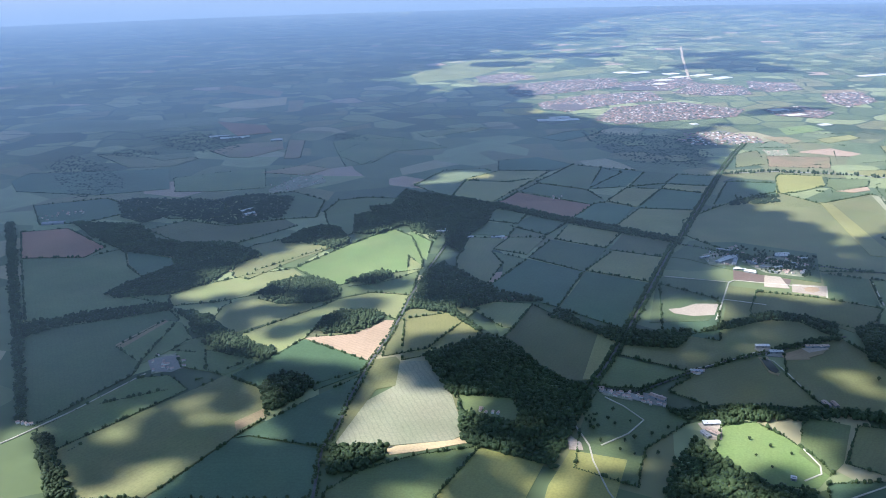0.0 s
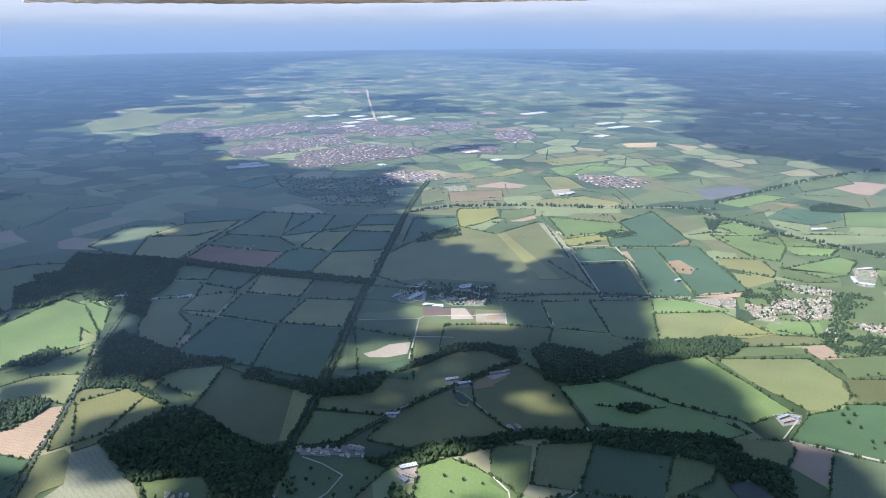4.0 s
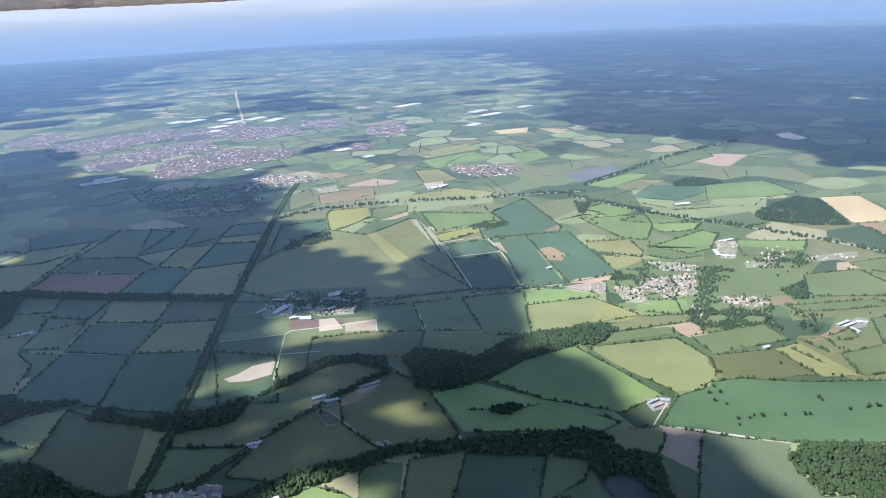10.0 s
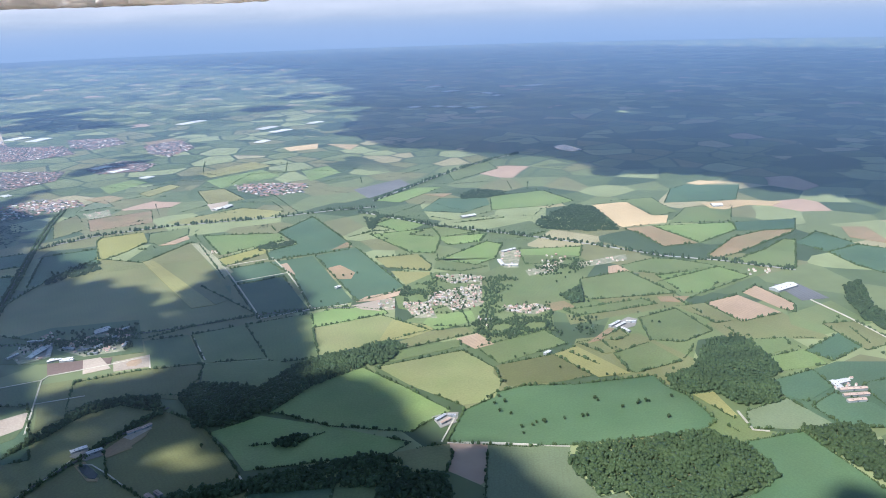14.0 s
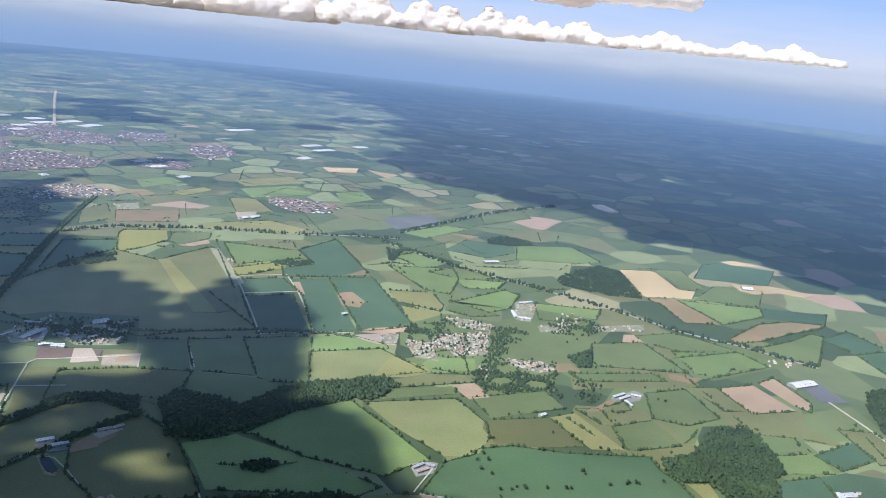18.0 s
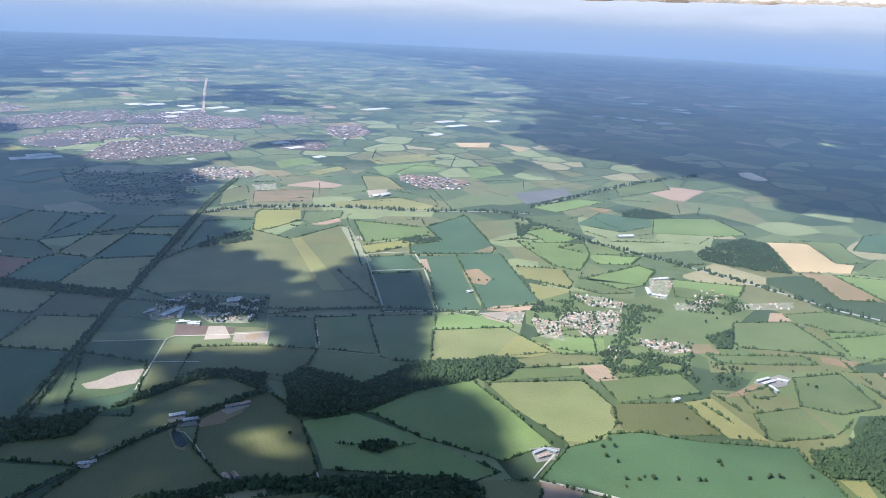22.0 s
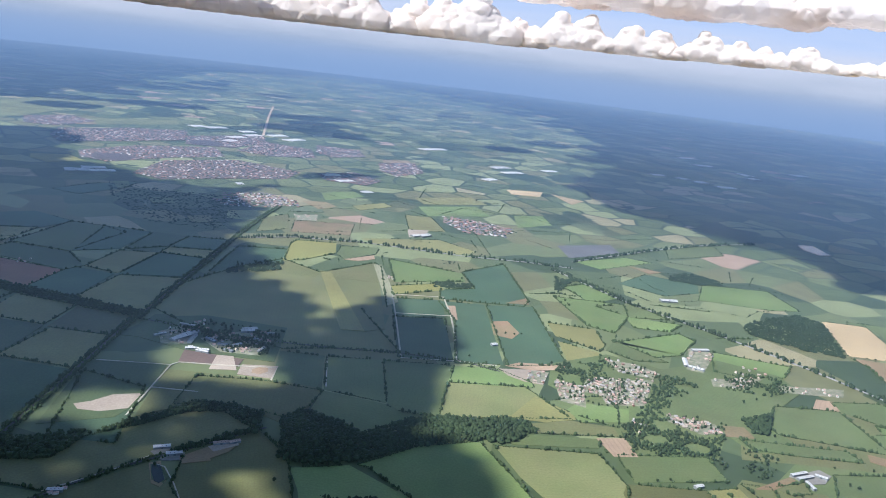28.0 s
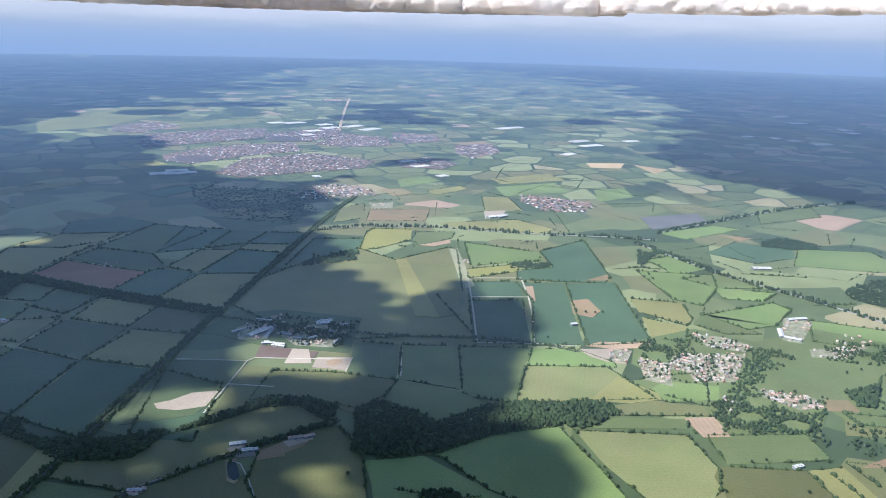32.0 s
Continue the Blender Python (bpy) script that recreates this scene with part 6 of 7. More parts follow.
# ---- buildings ----
WALLS = [material("stone_wall", (0.5, 0.42, 0.32), 0.8, 0.2, (0.4, 0.34, 0.26), 0.4), material("render_wall", (0.72, 0.68, 0.6), 0.7, 0.3, (0.62, 0.58, 0.5), 0.4),
         material("brick_wall", (0.36, 0.2, 0.14), 0.8, 0.2, (0.3, 0.18, 0.13), 0.4)]
ROOFS = [material("red_tile_roof", (0.5, 0.35, 0.29), 0.7, 0.3, (0.41, 0.3, 0.25), 0.5, 0.6, 0.2), material("brown_tile_roof", (0.5, 0.42, 0.34), 0.7, 0.3, (0.42, 0.35, 0.28), 0.5, 0.6, 0.2),
         material("slate_roof", (0.47, 0.44, 0.41), 0.6, 0.3, (0.37, 0.35, 0.33), 0.5, 0.6, 0.2)]
SHEETS = {"white": material("white_sheet_roof", (0.66, 0.65, 0.63), 0.5, 0.35, (0.55, 0.54, 0.52), 0.2, 0.6, 0.0, 2.0, 0.08),
          "grey": material("grey_sheet_roof", (0.34, 0.35, 0.37), 0.45, 0.4, (0.27, 0.28, 0.3), 0.2), "rust": material("rusty_sheet_roof", (0.5, 0.37, 0.3), 0.6, 0.3, (0.4, 0.29, 0.23), 0.2)}
TOWN_ROOFS = [material("town_roof_" + n, a, 0.6, 0.3, b, 0.05, coat=0.1) for n, a, b in (("red", (0.34, 0.2, 0.17), (0.27, 0.17, 0.15)), ("brown", (0.36, 0.28, 0.26), (0.28, 0.22, 0.2)),
              ("slate", (0.22, 0.22, 0.26), (0.16, 0.16, 0.19)), ("pale", (0.66, 0.63, 0.6), (0.55, 0.53, 0.5)))]
SHEETS["far"] = material("far_white_roof", (0.7, 0.69, 0.67), 0.5, 0.35, (0.58, 0.57, 0.56), 0.2, 0.6, 0.0, 2.0, 0.08, coat=0.1)
CLAD = material("barn_cladding", (0.3, 0.32, 0.31), 0.6, 0.3, (0.25, 0.26, 0.25), 0.3)
DOOR = material("barn_door", (0.12, 0.14, 0.14), 0.5, 0.4)
GLASS = material("window_glass", (0.05, 0.06, 0.07), 0.1, 0.6)


def part(name, verts, faces, mat, parent, label=""):
    ob = new(name, mesh_of(name, verts, faces, mat))
    ob.parent = parent
    return tagged(ob, label) if label else ob


def box(x0, x1, y0, y1, z0, z1):
    v = [(x, y, z) for z in (z0, z1) for y in (y0, y1) for x in (x0, x1)]
    return v, [(0, 2, 3, 1), (4, 5, 7, 6), (0, 1, 5, 4), (2, 6, 7, 3), (0, 4, 6, 2), (1, 3, 7, 5)]


def gable(thing, length, width, eaves, ridge, wall, roof, lap=0.12, thick=0.09):
    """Walls with gable ends and two roof slabs with an overhang."""
    l, w = length / 2, width / 2
    v = [(-l, -w, 0), (l, -w, 0), (l, w, 0), (-l, w, 0), (-l, -w, eaves), (l, -w, eaves), (l, w, eaves), (-l, w, eaves), (-l, 0, ridge), (l, 0, ridge)]
    part("wall", v, [(0, 1, 5, 4), (2, 3, 7, 6), (1, 2, 6, 9, 5), (3, 0, 4, 8, 7)], wall, thing)
    rise = (ridge - eaves) / w
    low = eaves - lap * rise
    for s in (-1, 1):
        a = [(-l - lap, s * (w + lap), low), (l + lap, s * (w + lap), low), (l + lap, 0, ridge), (-l - lap, 0, ridge)]
        b = [(x, y, z + thick) for x, y, z in a]
        part("roof_slope", a + b, [(4, 5, 6, 7), (0, 3, 2, 1), (0, 1, 5, 4), (2, 3, 7, 6), (1, 2, 6, 5), (3, 0, 4, 7)], roof, thing)


HOUSES, SEEN = [], [0]
for k, (length, width, eaves, wall, roof) in enumerate(((1.9, 1.2, 0.9, 0, 0), (1.7, 1.15, 0.95, 1, 1), (2.3, 1.15, 0.85, 0, 1), (1.6, 1.2, 0.95, 2, 0), (1.9, 1.15, 0.9, 1, 2), (2.6, 1.3, 0.9, 0, 2))):
    HOUSES.append([length, width, eaves, wall, roof, None])
HOUSE_LABELS = ("stone village house with a red tiled gable roof", "cream rendered house with a brown tiled roof", "long stone cottage with a brown tiled roof",
                "brick house with a red tiled roof", "pale rendered house with a grey slate roof", "large stone house with a slate roof")


MORE = []


def house(x, y, turn, k):
    SEEN[0] += 1
    if SEEN[0] > 290:
        MORE.append((x, y, turn, k))
        return None
    at = pose(x, y, 0.05, 0, 0, turn)
    if HOUSES[k][5]:
        return copy_thing(HOUSES[k][5], at)
    length, width, eaves, wall, roof, _ = HOUSES[k]
    thing = new("house")
    gable(thing, length, width, eaves, eaves + width * 0.42, WALLS[wall], ROOFS[roof])
    part("chimney", *box(length * 0.28, length * 0.28 + 0.22, -0.12, 0.12, eaves + 0.2, eaves + width * 0.42 + 0.32), WALLS[2], thing)
    part("door", *box(-0.1, 0.1, -width / 2 - 0.03, -width / 2, 0, 0.42), DOOR, thing)
    for side in (-1, 1):
        for xx in (-0.32, 0.32):
            part("window", *box(xx * length - 0.13, xx * length + 0.13, side * (width / 2 + 0.01) - 0.02, side * (width / 2 + 0.01) + 0.02, 0.45, 0.75), GLASS, thing)
    thing.matrix_world = at
    tagged(thing, HOUSE_LABELS[k], "house", "village houses")
    HOUSES[k][5] = thing


def hamlet(count, corners):
    """Houses in crooked rows that follow the longest side of the plot."""
    p = np.array(corners, float)
    sides = np.roll(p, -1, 0) - p
    d = sides[np.argmax(np.linalg.norm(sides, axis=1))]
    turn = math.degrees(math.atan2(d[1], d[0]))
    placed = []
    for _ in range(count * 60):
        if len(placed) >= count:
            break
        q = rng.uniform(p.min(0), p.max(0))
        if not inside(q[None], p)[0] or any(np.hypot(*(q - o)) < 1.9 for o in placed):
            continue
        placed.append(q)
        house(q[0], q[1], turn + rng.choice((0, 90)) + rng.normal(0, 9), int(rng.choice(6, p=(0.24, 0.22, 0.14, 0.14, 0.18, 0.08))))


def joined_houses():
    """The houses past those that can be told apart, walls and roofs in two meshes."""
    for name, mat in (("walls", WALLS[1]), ("roofs", ROOFS[0])):
        verts, faces = [], []
        for x, y, turn, k in MORE:
            l, w, e = HOUSES[k][0] / 2, HOUSES[k][1] / 2, HOUSES[k][2]
            c, s, b = math.cos(radians(turn)), math.sin(radians(turn)), len(verts)
            if name == "walls":
                shape = [(-l, -w, 0), (l, -w, 0), (l, w, 0), (-l, w, 0), (-l, -w, e), (l, -w, e), (l, w, e), (-l, w, e), (-l, 0, e + w * 0.8), (l, 0, e + w * 0.8)]
                sides = [(0, 1, 5, 4), (2, 3, 7, 6), (1, 2, 6, 9, 5), (3, 0, 4, 8, 7)]
            else:
                l, w, top = l + 0.1, w + 0.1, e + w * 0.84
                shape = [(-l, -w, e - 0.05), (l, -w, e - 0.05), (l, 0, top), (-l, 0, top), (l, w, e - 0.05), (-l, w, e - 0.05)]
                sides = [(0, 1, 2, 3), (3, 2, 4, 5)]
            verts += [(x + p * c - q * s, y + p * s + q * c, z) for p, q, z in shape]
            faces += [tuple(b + j for j in f) for f in sides]
        if verts:
            tagged(new("village_houses", mesh_of("village_houses", verts, faces, mat)), "outlying village houses with tiled roofs", "houses", kind="stuff")


BARN_LABELS = {"white": "long farm shed with a pale metal sheet roof", "grey": "barn with a grey sheet roof in a farmyard", "rust": "old barn with a rusty brown sheet roof"}


def barn(x, y, turn, length, width, roof):
    thing = new("barn")
    eaves = 1.25 + 0.03 * width if width < 10 else 0.8
    gable(thing, length, width, eaves, eaves + (0.13 * width if width < 10 else 0.3), CLAD if width < 10 else SHEETS["far"], SHEETS[roof] if width < 10 else SHEETS["far"], 0.15, 0.06)
    part("sliding_door", *box(-0.5, 0.5, -width / 2 - 0.05, -width / 2, 0, eaves * 0.75), DOOR, thing)
    part("end_door", *box(length / 2, length / 2 + 0.05, -width * 0.16, width * 0.16, 0, eaves * 0.8), DOOR, thing)
    for k in range(3 if width < 10 else 0):
        part("skylight", *box(length * (0.25 * k - 0.25) - 0.2, length * (0.25 * k - 0.25) + 0.2, -width * 0.3, -width * 0.2, eaves + 0.03 * min(width, 8), eaves + 0.13 * min(width, 8) * 0.6 + 0.12), GLASS, thing)
    thing.matrix_world = pose(x, y, 0.0, 0, 0, turn)
    tagged(thing, BARN_LABELS[roof] if width < 10 else "large white industrial shed at the edge of town", "barn" if width < 10 else "warehouse", "sheds and barns")


def suburb(corners):
    """The far town: rows of small roofs along curving streets, too many to count."""
    p = np.array(corners, float)
    gx, gy = np.meshgrid(np.arange(p[:, 0].min(), p[:, 0].max(), 3.5), np.arange(p[:, 1].min(), p[:, 1].max(), 6.2))
    q = np.stack([gx.ravel(), gy.ravel()], -1)
    q = q + np.stack([4 * np.sin(q[:, 1] * 0.05), 5 * np.sin(q[:, 0] * 0.03)], -1) + rng.normal(0, 1.3, q.shape)
    q = q[inside(q, p) & (np.sin(q[:, 0] * 0.021 + 1) * np.sin(q[:, 1] * 0.017) > -0.85) & (rng.random(len(q)) > 0.1)]
    pick = rng.choice(4, len(q), p=(0.32, 0.3, 0.24, 0.14))
    for k in range(4):
        some = q[pick == k]
        verts, tris = [], []
        for x, y in some:
            l, w, e = rng.uniform(1.0, 1.9), rng.uniform(0.9, 1.4), rng.uniform(0.5, 0.8)
            b = len(verts)
            if rng.random() < 0.4:
                verts += [(x - w, y - l, 0), (x + w, y - l, 0), (x + w, y + l, 0), (x - w, y + l, 0), (x - w, y - l, e), (x + w, y - l, e), (x + w, y + l, e), (x - w, y + l, e), (x, y - l, e + 0.25), (x, y + l, e + 0.25)]
                tris += [(b + 4, b + 8, b + 9), (b + 4, b + 9, b + 7), (b + 5, b + 9, b + 8), (b + 5, b + 6, b + 9), (b, b + 1, b + 5), (b, b + 5, b + 4), (b + 4, b + 5, b + 8), (b, b + 4, b + 7), (b, b + 7, b + 3)]
            else:
                verts += [(x - l, y - w, 0), (x + l, y - w, 0), (x + l, y + w, 0), (x - l, y + w, 0), (x - l, y - w, e), (x + l, y - w, e), (x + l, y + w, e), (x - l, y + w, e), (x - l, y, e + 0.25), (x + l, y, e + 0.25)]
                tris += [(b + 4, b + 5, b + 9), (b + 4, b + 9, b + 8), (b + 7, b + 8, b + 9), (b + 7, b + 9, b + 6), (b, b + 1, b + 5), (b, b + 5, b + 4), (b, b + 4, b + 7), (b, b + 7, b + 3), (b + 4, b + 8, b + 7)]
        if verts:
            me = tri_mesh("town_houses", verts, tris, TOWN_ROOFS[k], False, 0.9)
            tagged(new("town_houses", me), "dense rows of small brick and tile town houses", "town", kind="stuff")
    t = q[rng.random(len(q)) > 0.5]
    t = t + rng.normal(0, 2.2, t.shape)
    r = rng.uniform(0.8, 1.9, len(t))
    v, f = clumps(np.c_[t, r * 0.3], np.c_[r, r, r * 0.35], BALL1, 0.25)
    tagged(new("town_trees", tri_mesh("town_trees", v, f, FAR_LEAF, True, 0.95)), "garden trees between town houses", "trees", kind="stuff")


# ---- single trees ----
TREES = []


def tree_model(tall, wide, seed):
    r = np.random.default_rng(seed)
    thing = new("tree")
    k, h = 7, tall * 0.5
    v = [(math.cos(2 * math.pi * j / k) * q, math.sin(2 * math.pi * j / k) * q, z) for z, q in ((0, 0.16), (h * 0.4, 0.11), (h, 0.07)) for j in range(k)]
    f = [(k * s + j, k * s + (j + 1) % k, k * s + k + (j + 1) % k, k * s + k + j) for s in range(2) for j in range(k)]
    for limb in range(5):
        a = limb * 1.26 + r.uniform(-0.3, 0.3)
        b, tip = len(v), np.array((math.cos(a) * wide * 0.55, math.sin(a) * wide * 0.55, tall * r.uniform(0.55, 0.8)))
        base = np.array((0, 0, h * r.uniform(0.5, 0.9)))
        for q, rad in ((base, 0.06), (tip, 0.02)):
            v += [tuple(q + rad * np.array(o)) for o in ((1, 0, 0), (-0.5, 0.87, 0), (-0.5, -0.87, 0))]
        f += [(b + j, b + (j + 1) % 3, b + 3 + (j + 1) % 3, b + 3 + j) for j in range(3)]
    part("trunk", v, f, BARK, thing)
    n = 26
    way = r.normal(0, 1, (n, 3))
    way /= np.linalg.norm(way, axis=1)[:, None]
    c = way * np.array((wide * 0.62, wide * 0.62, tall * 0.27)) * r.uniform(0.5, 1.0, (n, 1)) + (0, 0, tall * 0.62)
    s = r.uniform(0.26, 0.45, n)[:, None] * wide * np.array((1, 1, 0.85))
    cv, cf = clumps(c, s, BALL1, 0.3)
    crown = new("crown", tri_mesh("crown", cv, cf, LEAF))
    crown.parent = thing
    return tagged(thing, "broadleaf tree with a round dark green crown", "tree", "single trees in the fields")


def trees(places):
    for x, y in places:
        at = pose(x, y, 0.1, 0, 0, rng.uniform(0, 360))
        if len(TREES) < 5:
            k = len(TREES)
            TREES.append(tree_model((1.8, 2.1, 1.5, 2.3, 1.9)[k], (0.85, 1.05, 0.75, 1.15, 0.9)[k], 40 + k))
            TREES[-1].matrix_world = at
        else:
            copy_thing(TREES[int(rng.integers(5))], at)


def grove(step, corners):
    """Loose trees and bushes with gaps between gardens and paddocks."""
    p = np.array(corners, float)
    gx, gy = np.meshgrid(np.arange(p[:, 0].min(), p[:, 0].max(), step), np.arange(p[:, 1].min(), p[:, 1].max(), step))
    q = np.stack([gx.ravel(), gy.ravel()], -1)
    q = q + rng.uniform(-0.5, 0.5, q.shape) * step
    q = q[inside(q, p) & (np.sin(q[:, 0] * 0.19) * np.cos(q[:, 1] * 0.23) > -0.35) & (rng.random(len(q)) > 0.2)]
    far = np.hypot(*p.mean(0)) > 750
    r = rng.uniform(0.45, 0.95, len(q)) * (1.6 if far else 1.0)
    c = np.repeat(np.c_[q, r * (0.4 if far else 1.2)], 3, 0) + rng.normal(0, 0.3, (3 * len(q), 3)) * np.repeat(r, 3)[:, None] * np.array((1, 1, 0.3 if far else 1))
    s = np.repeat(r, 3) * rng.uniform(0.6, 1.0, 3 * len(q))
    v, f = clumps(c, np.c_[s, s, s * (0.4 if far else 1.1)], BALL1, 0.25)
    tagged(new("grove", tri_mesh("grove", v, f, FAR_LEAF if far else LEAF, True, 0.95 if far else 0.2)), "loose grove of garden and parkland trees", "trees", kind="stuff")


barn(162.2, 384.8, -3, 7.3, 2.4, "white")
barn(166.7, 377.8, -2, 6.8, 2.4, "white")
barn(189.1, 520.8, 34, 14.6, 3.2, "white")
barn(192.9, 526.3, 14, 9.3, 2.2, "grey")
barn(228.9, 527.8, 4, 9.1, 4, "white")
barn(189.2, 502.5, -7, 2.6, 1.8, "white")
barn(192.2, 499.6, -7, 2.6, 1.8, "white")
barn(196.2, 496.8, -23, 5.9, 1.8, "white")
barn(187.7, 383.2, 0, 6.7, 2, "rust")
barn(193.8, 383.0, 9, 5.2, 2, "rust")
barn(168.8, 323.8, -83, 4.9, 2.2, "rust")
barn(172.4, 323.4, -85, 4.4, 2, "rust")
barn(298.9, 285.0, 6, 7.0, 1.5, "grey")
barn(298.0, 280.7, 0, 6.4, 1.5, "rust")
barn(304.2, 282.6, -55, 3.9, 1.5, "grey")
barn(456.6, 293.5, 1, 10.5, 1.8, "white")
barn(456.9, 289.7, 1, 10.2, 1.8, "white")
barn(466.4, 288.2, -54, 5.7, 1.8, "white")
barn(453.0, 282.8, -106, 7.1, 1.6, "white")
barn(393.9, 296.1, 1, 4.9, 2, "white")
barn(532.5, 450.4, -9, 13.4, 3.2, "white")
barn(503.1, 432.1, -124, 14.3, 3, "white")
barn(503.7, 421.8, -50, 9.9, 3.2, "white")
barn(381.5, 481.2, 3, 4.2, 3, "white")
barn(112.0, 309.6, 0, 7.5, 2.8, "white")
barn(110.5, 302.1, -49, 6.7, 2.6, "rust")
barn(106.8, 300.5, -68, 5.0, 2.2, "grey")
barn(94.2, 332.8, -44, 7.9, 3, "rust")
barn(131.1, 267.9, -23, 2.1, 2, "white")
barn(119.7, 358.2, -14, 5.8, 1.8, "white")
barn(467.6, 161.6, -24, 9.6, 3.6, "white")
barn(463.9, 154.1, -40, 14.4, 2.6, "rust")
barn(458.4, 150.6, -39, 13.2, 2.6, "rust")
barn(452.6, 148.1, -36, 9.9, 2.4, "rust")
barn(462.6, 161.5, -130, 8.6, 3.4, "white")
barn(-10.2, 604.1, -25, 14.8, 3.4, "white")
barn(-9.3, 598.4, -24, 14.1, 3.4, "white")
barn(-9.6, 610.5, -20, 10.5, 3.4, "white")
barn(13.1, 582.5, -2, 4.9, 2.5, "white")
barn(34.0, 580.5, 3, 10.1, 3, "white")
barn(227.6, 526.8, -23, 7.4, 3.6, "white")
barn(-300.1, 1025.8, 11, 25.4, 6, "white")
barn(-270.6, 1015.5, 11, 17.0, 6, "white")
barn(-218.1, 996.3, 23, 9.8, 5, "white")
barn(-179.9, 671.5, 49, 12.1, 4, "white")
barn(-174.7, 660.3, 44, 9.5, 4, "white")
barn(341.9, 1616.2, 26, 26.1, 22, "white")
barn(375.9, 1608.9, 25, 39.6, 22, "white")
barn(428.0, 1575.2, 24, 26.7, 22, "white")
barn(390.6, 1483.3, 28, 32.7, 20, "white")
barn(427.9, 1523.2, 30, 34.0, 20, "white")
barn(370.7, 1432.7, 44, 25.1, 18, "white")
barn(477.9, 1542.8, 26, 37.9, 22, "white")
barn(497.3, 1493.6, 36, 41.7, 22, "white")
barn(132.5, 1090.8, 4, 28.3, 18, "white")
barn(150.9, 1109.2, 5, 27.9, 16, "white")
barn(160.3, 1091.0, 13, 28.5, 14, "white")
barn(460.8, 1130.2, 17, 25.0, 14, "white")
barn(467.3, 1085.8, 16, 24.1, 12, "white")
barn(771.5, 1481.4, 19, 61.5, 20, "white")
barn(818.0, 1286.3, 19, 37.1, 18, "white")
barn(812.9, 1232.8, 13, 39.5, 18, "white")
barn(726.9, 1151.4, 28, 24.6, 16, "white")
barn(912.2, 1272.8, 13, 28.9, 16, "white")
barn(472.8, 1010.1, 17, 14.0, 12, "white")
barn(315.5, 1035.6, 8, 8.4, 12, "white")
barn(1217.0, 1265.8, 4, 22.2, 22, "white")
barn(1231.2, 1232.4, -1, 26.9, 22, "white")
barn(1249.7, 1180.5, -7, 36.5, 22, "white")
barn(1180.2, 1298.6, 0, 27.3, 20, "white")
barn(1524.8, 1607.2, -3, 50.4, 25, "white")
barn(1464.2, 1484.3, -4, 46.6, 25, "white")
barn(1478.0, 1365.2, -96, 34.9, 25, "white")
barn(1450.3, 1311.4, -90, 22.4, 25, "white")
barn(1687.6, 1404.6, -4, 48.4, 30, "white")
barn(456.6, 778.7, 26, 14.2, 7, "white")
barn(445.3, 777.4, 17, 8.6, 6, "white")
barn(592.1, 556.5, -16, 14.9, 6, "white")
barn(589.9, 246.9, -12, 20.4, 8, "white")
barn(780.3, 399.6, -42, 10.0, 9, "white")
barn(-306.7, 1022.5, 35, 11.3, 8, "white")
barn(-287.1, 1010.7, 8, 14.0, 8, "white")
barn(-264.8, 1015.5, 50, 13.4, 8, "white")
barn(-218.1, 991.2, 8, 13.9, 8, "white")
barn(-337.4, 645.4, 11, 17.8, 6, "grey")
barn(185.7, 519.9, 43, 15.5, 3.5, "white")
barn(192.2, 515.7, 66, 14.2, 2.5, "grey")
barn(226.9, 524.8, -1, 8.3, 4, "white")
barn(188.8, 500.6, -6, 5.5, 2, "white")
barn(194.9, 494.5, -35, 7.7, 2, "white")
barn(192.2, 539.9, -33, 9.8, 1.5, "white")
barn(202.4, 512.3, -59, 8.0, 2, "grey")
barn(208.7, 503.1, -29, 7.1, 2, "grey")
barn(216.2, 502.0, 23, 6.0, 2, "white")
barn(227.9, 509.4, 5, 5.4, 1.5, "white")
barn(228.8, 492.5, 50, 7.0, 1.5, "white")
barn(240.4, 519.1, 10, 4.6, 1.5, "white")
barn(174.3, 525.3, 23, 7.6, 1.6, "white")
barn(209.7, 493.6, -35, 5.5, 2, "grey")
hamlet(105, [(415.3, 420.1), (458.6, 410.4), (426.4, 378.6), (404, 384.5), (409.4, 397.7), (398.3, 404.9)])
hamlet(26, [(447.7, 447.7), (464.2, 436), (471, 418.8), (460.5, 412.3), (443.1, 426)])
hamlet(34, [(433.4, 367.9), (453.8, 350), (451, 339.6), (436.4, 341.1), (427.8, 359.2)])
hamlet(12, [(526.9, 456.6), (541.2, 445.2), (503.8, 414.5), (496, 422.6)])
hamlet(16, [(501.8, 405.9), (540.6, 399), (513.4, 387.2), (494.1, 395.4)])
hamlet(14, [(383.5, 438), (395, 433.1), (382.2, 418.4), (373.5, 423.7)])
hamlet(38, [(391.8, 421.7), (404.5, 407.9), (389.3, 383.4), (379.5, 395.1)])
hamlet(8, [(524.1, 425.8), (553.8, 413.5), (545.4, 392.2), (525.3, 400.7)])
hamlet(6, [(416, 371.7), (408, 350.2), (396.2, 348.7), (408.5, 367.7)])
hamlet(14, [(174, 531.4), (194.4, 544.5), (188.5, 508.8), (173.5, 511.3)])
hamlet(22, [(196.8, 517.5), (225.7, 526.8), (237.1, 504.5), (226.1, 484.7), (204.9, 493.8)])
hamlet(8, [(194.4, 553.6), (209.7, 547.2), (206.8, 530.4), (191.5, 535.1)])
hamlet(7, [(234.8, 527.5), (247.5, 522.2), (237.1, 504.5), (227.3, 508.7)])
hamlet(10, [(67.7, 344.8), (83.9, 338.3), (82, 330.9), (69.5, 337.4)])
hamlet(8, [(83.9, 338.3), (98.5, 331.8), (96.3, 324.8), (85, 329)])
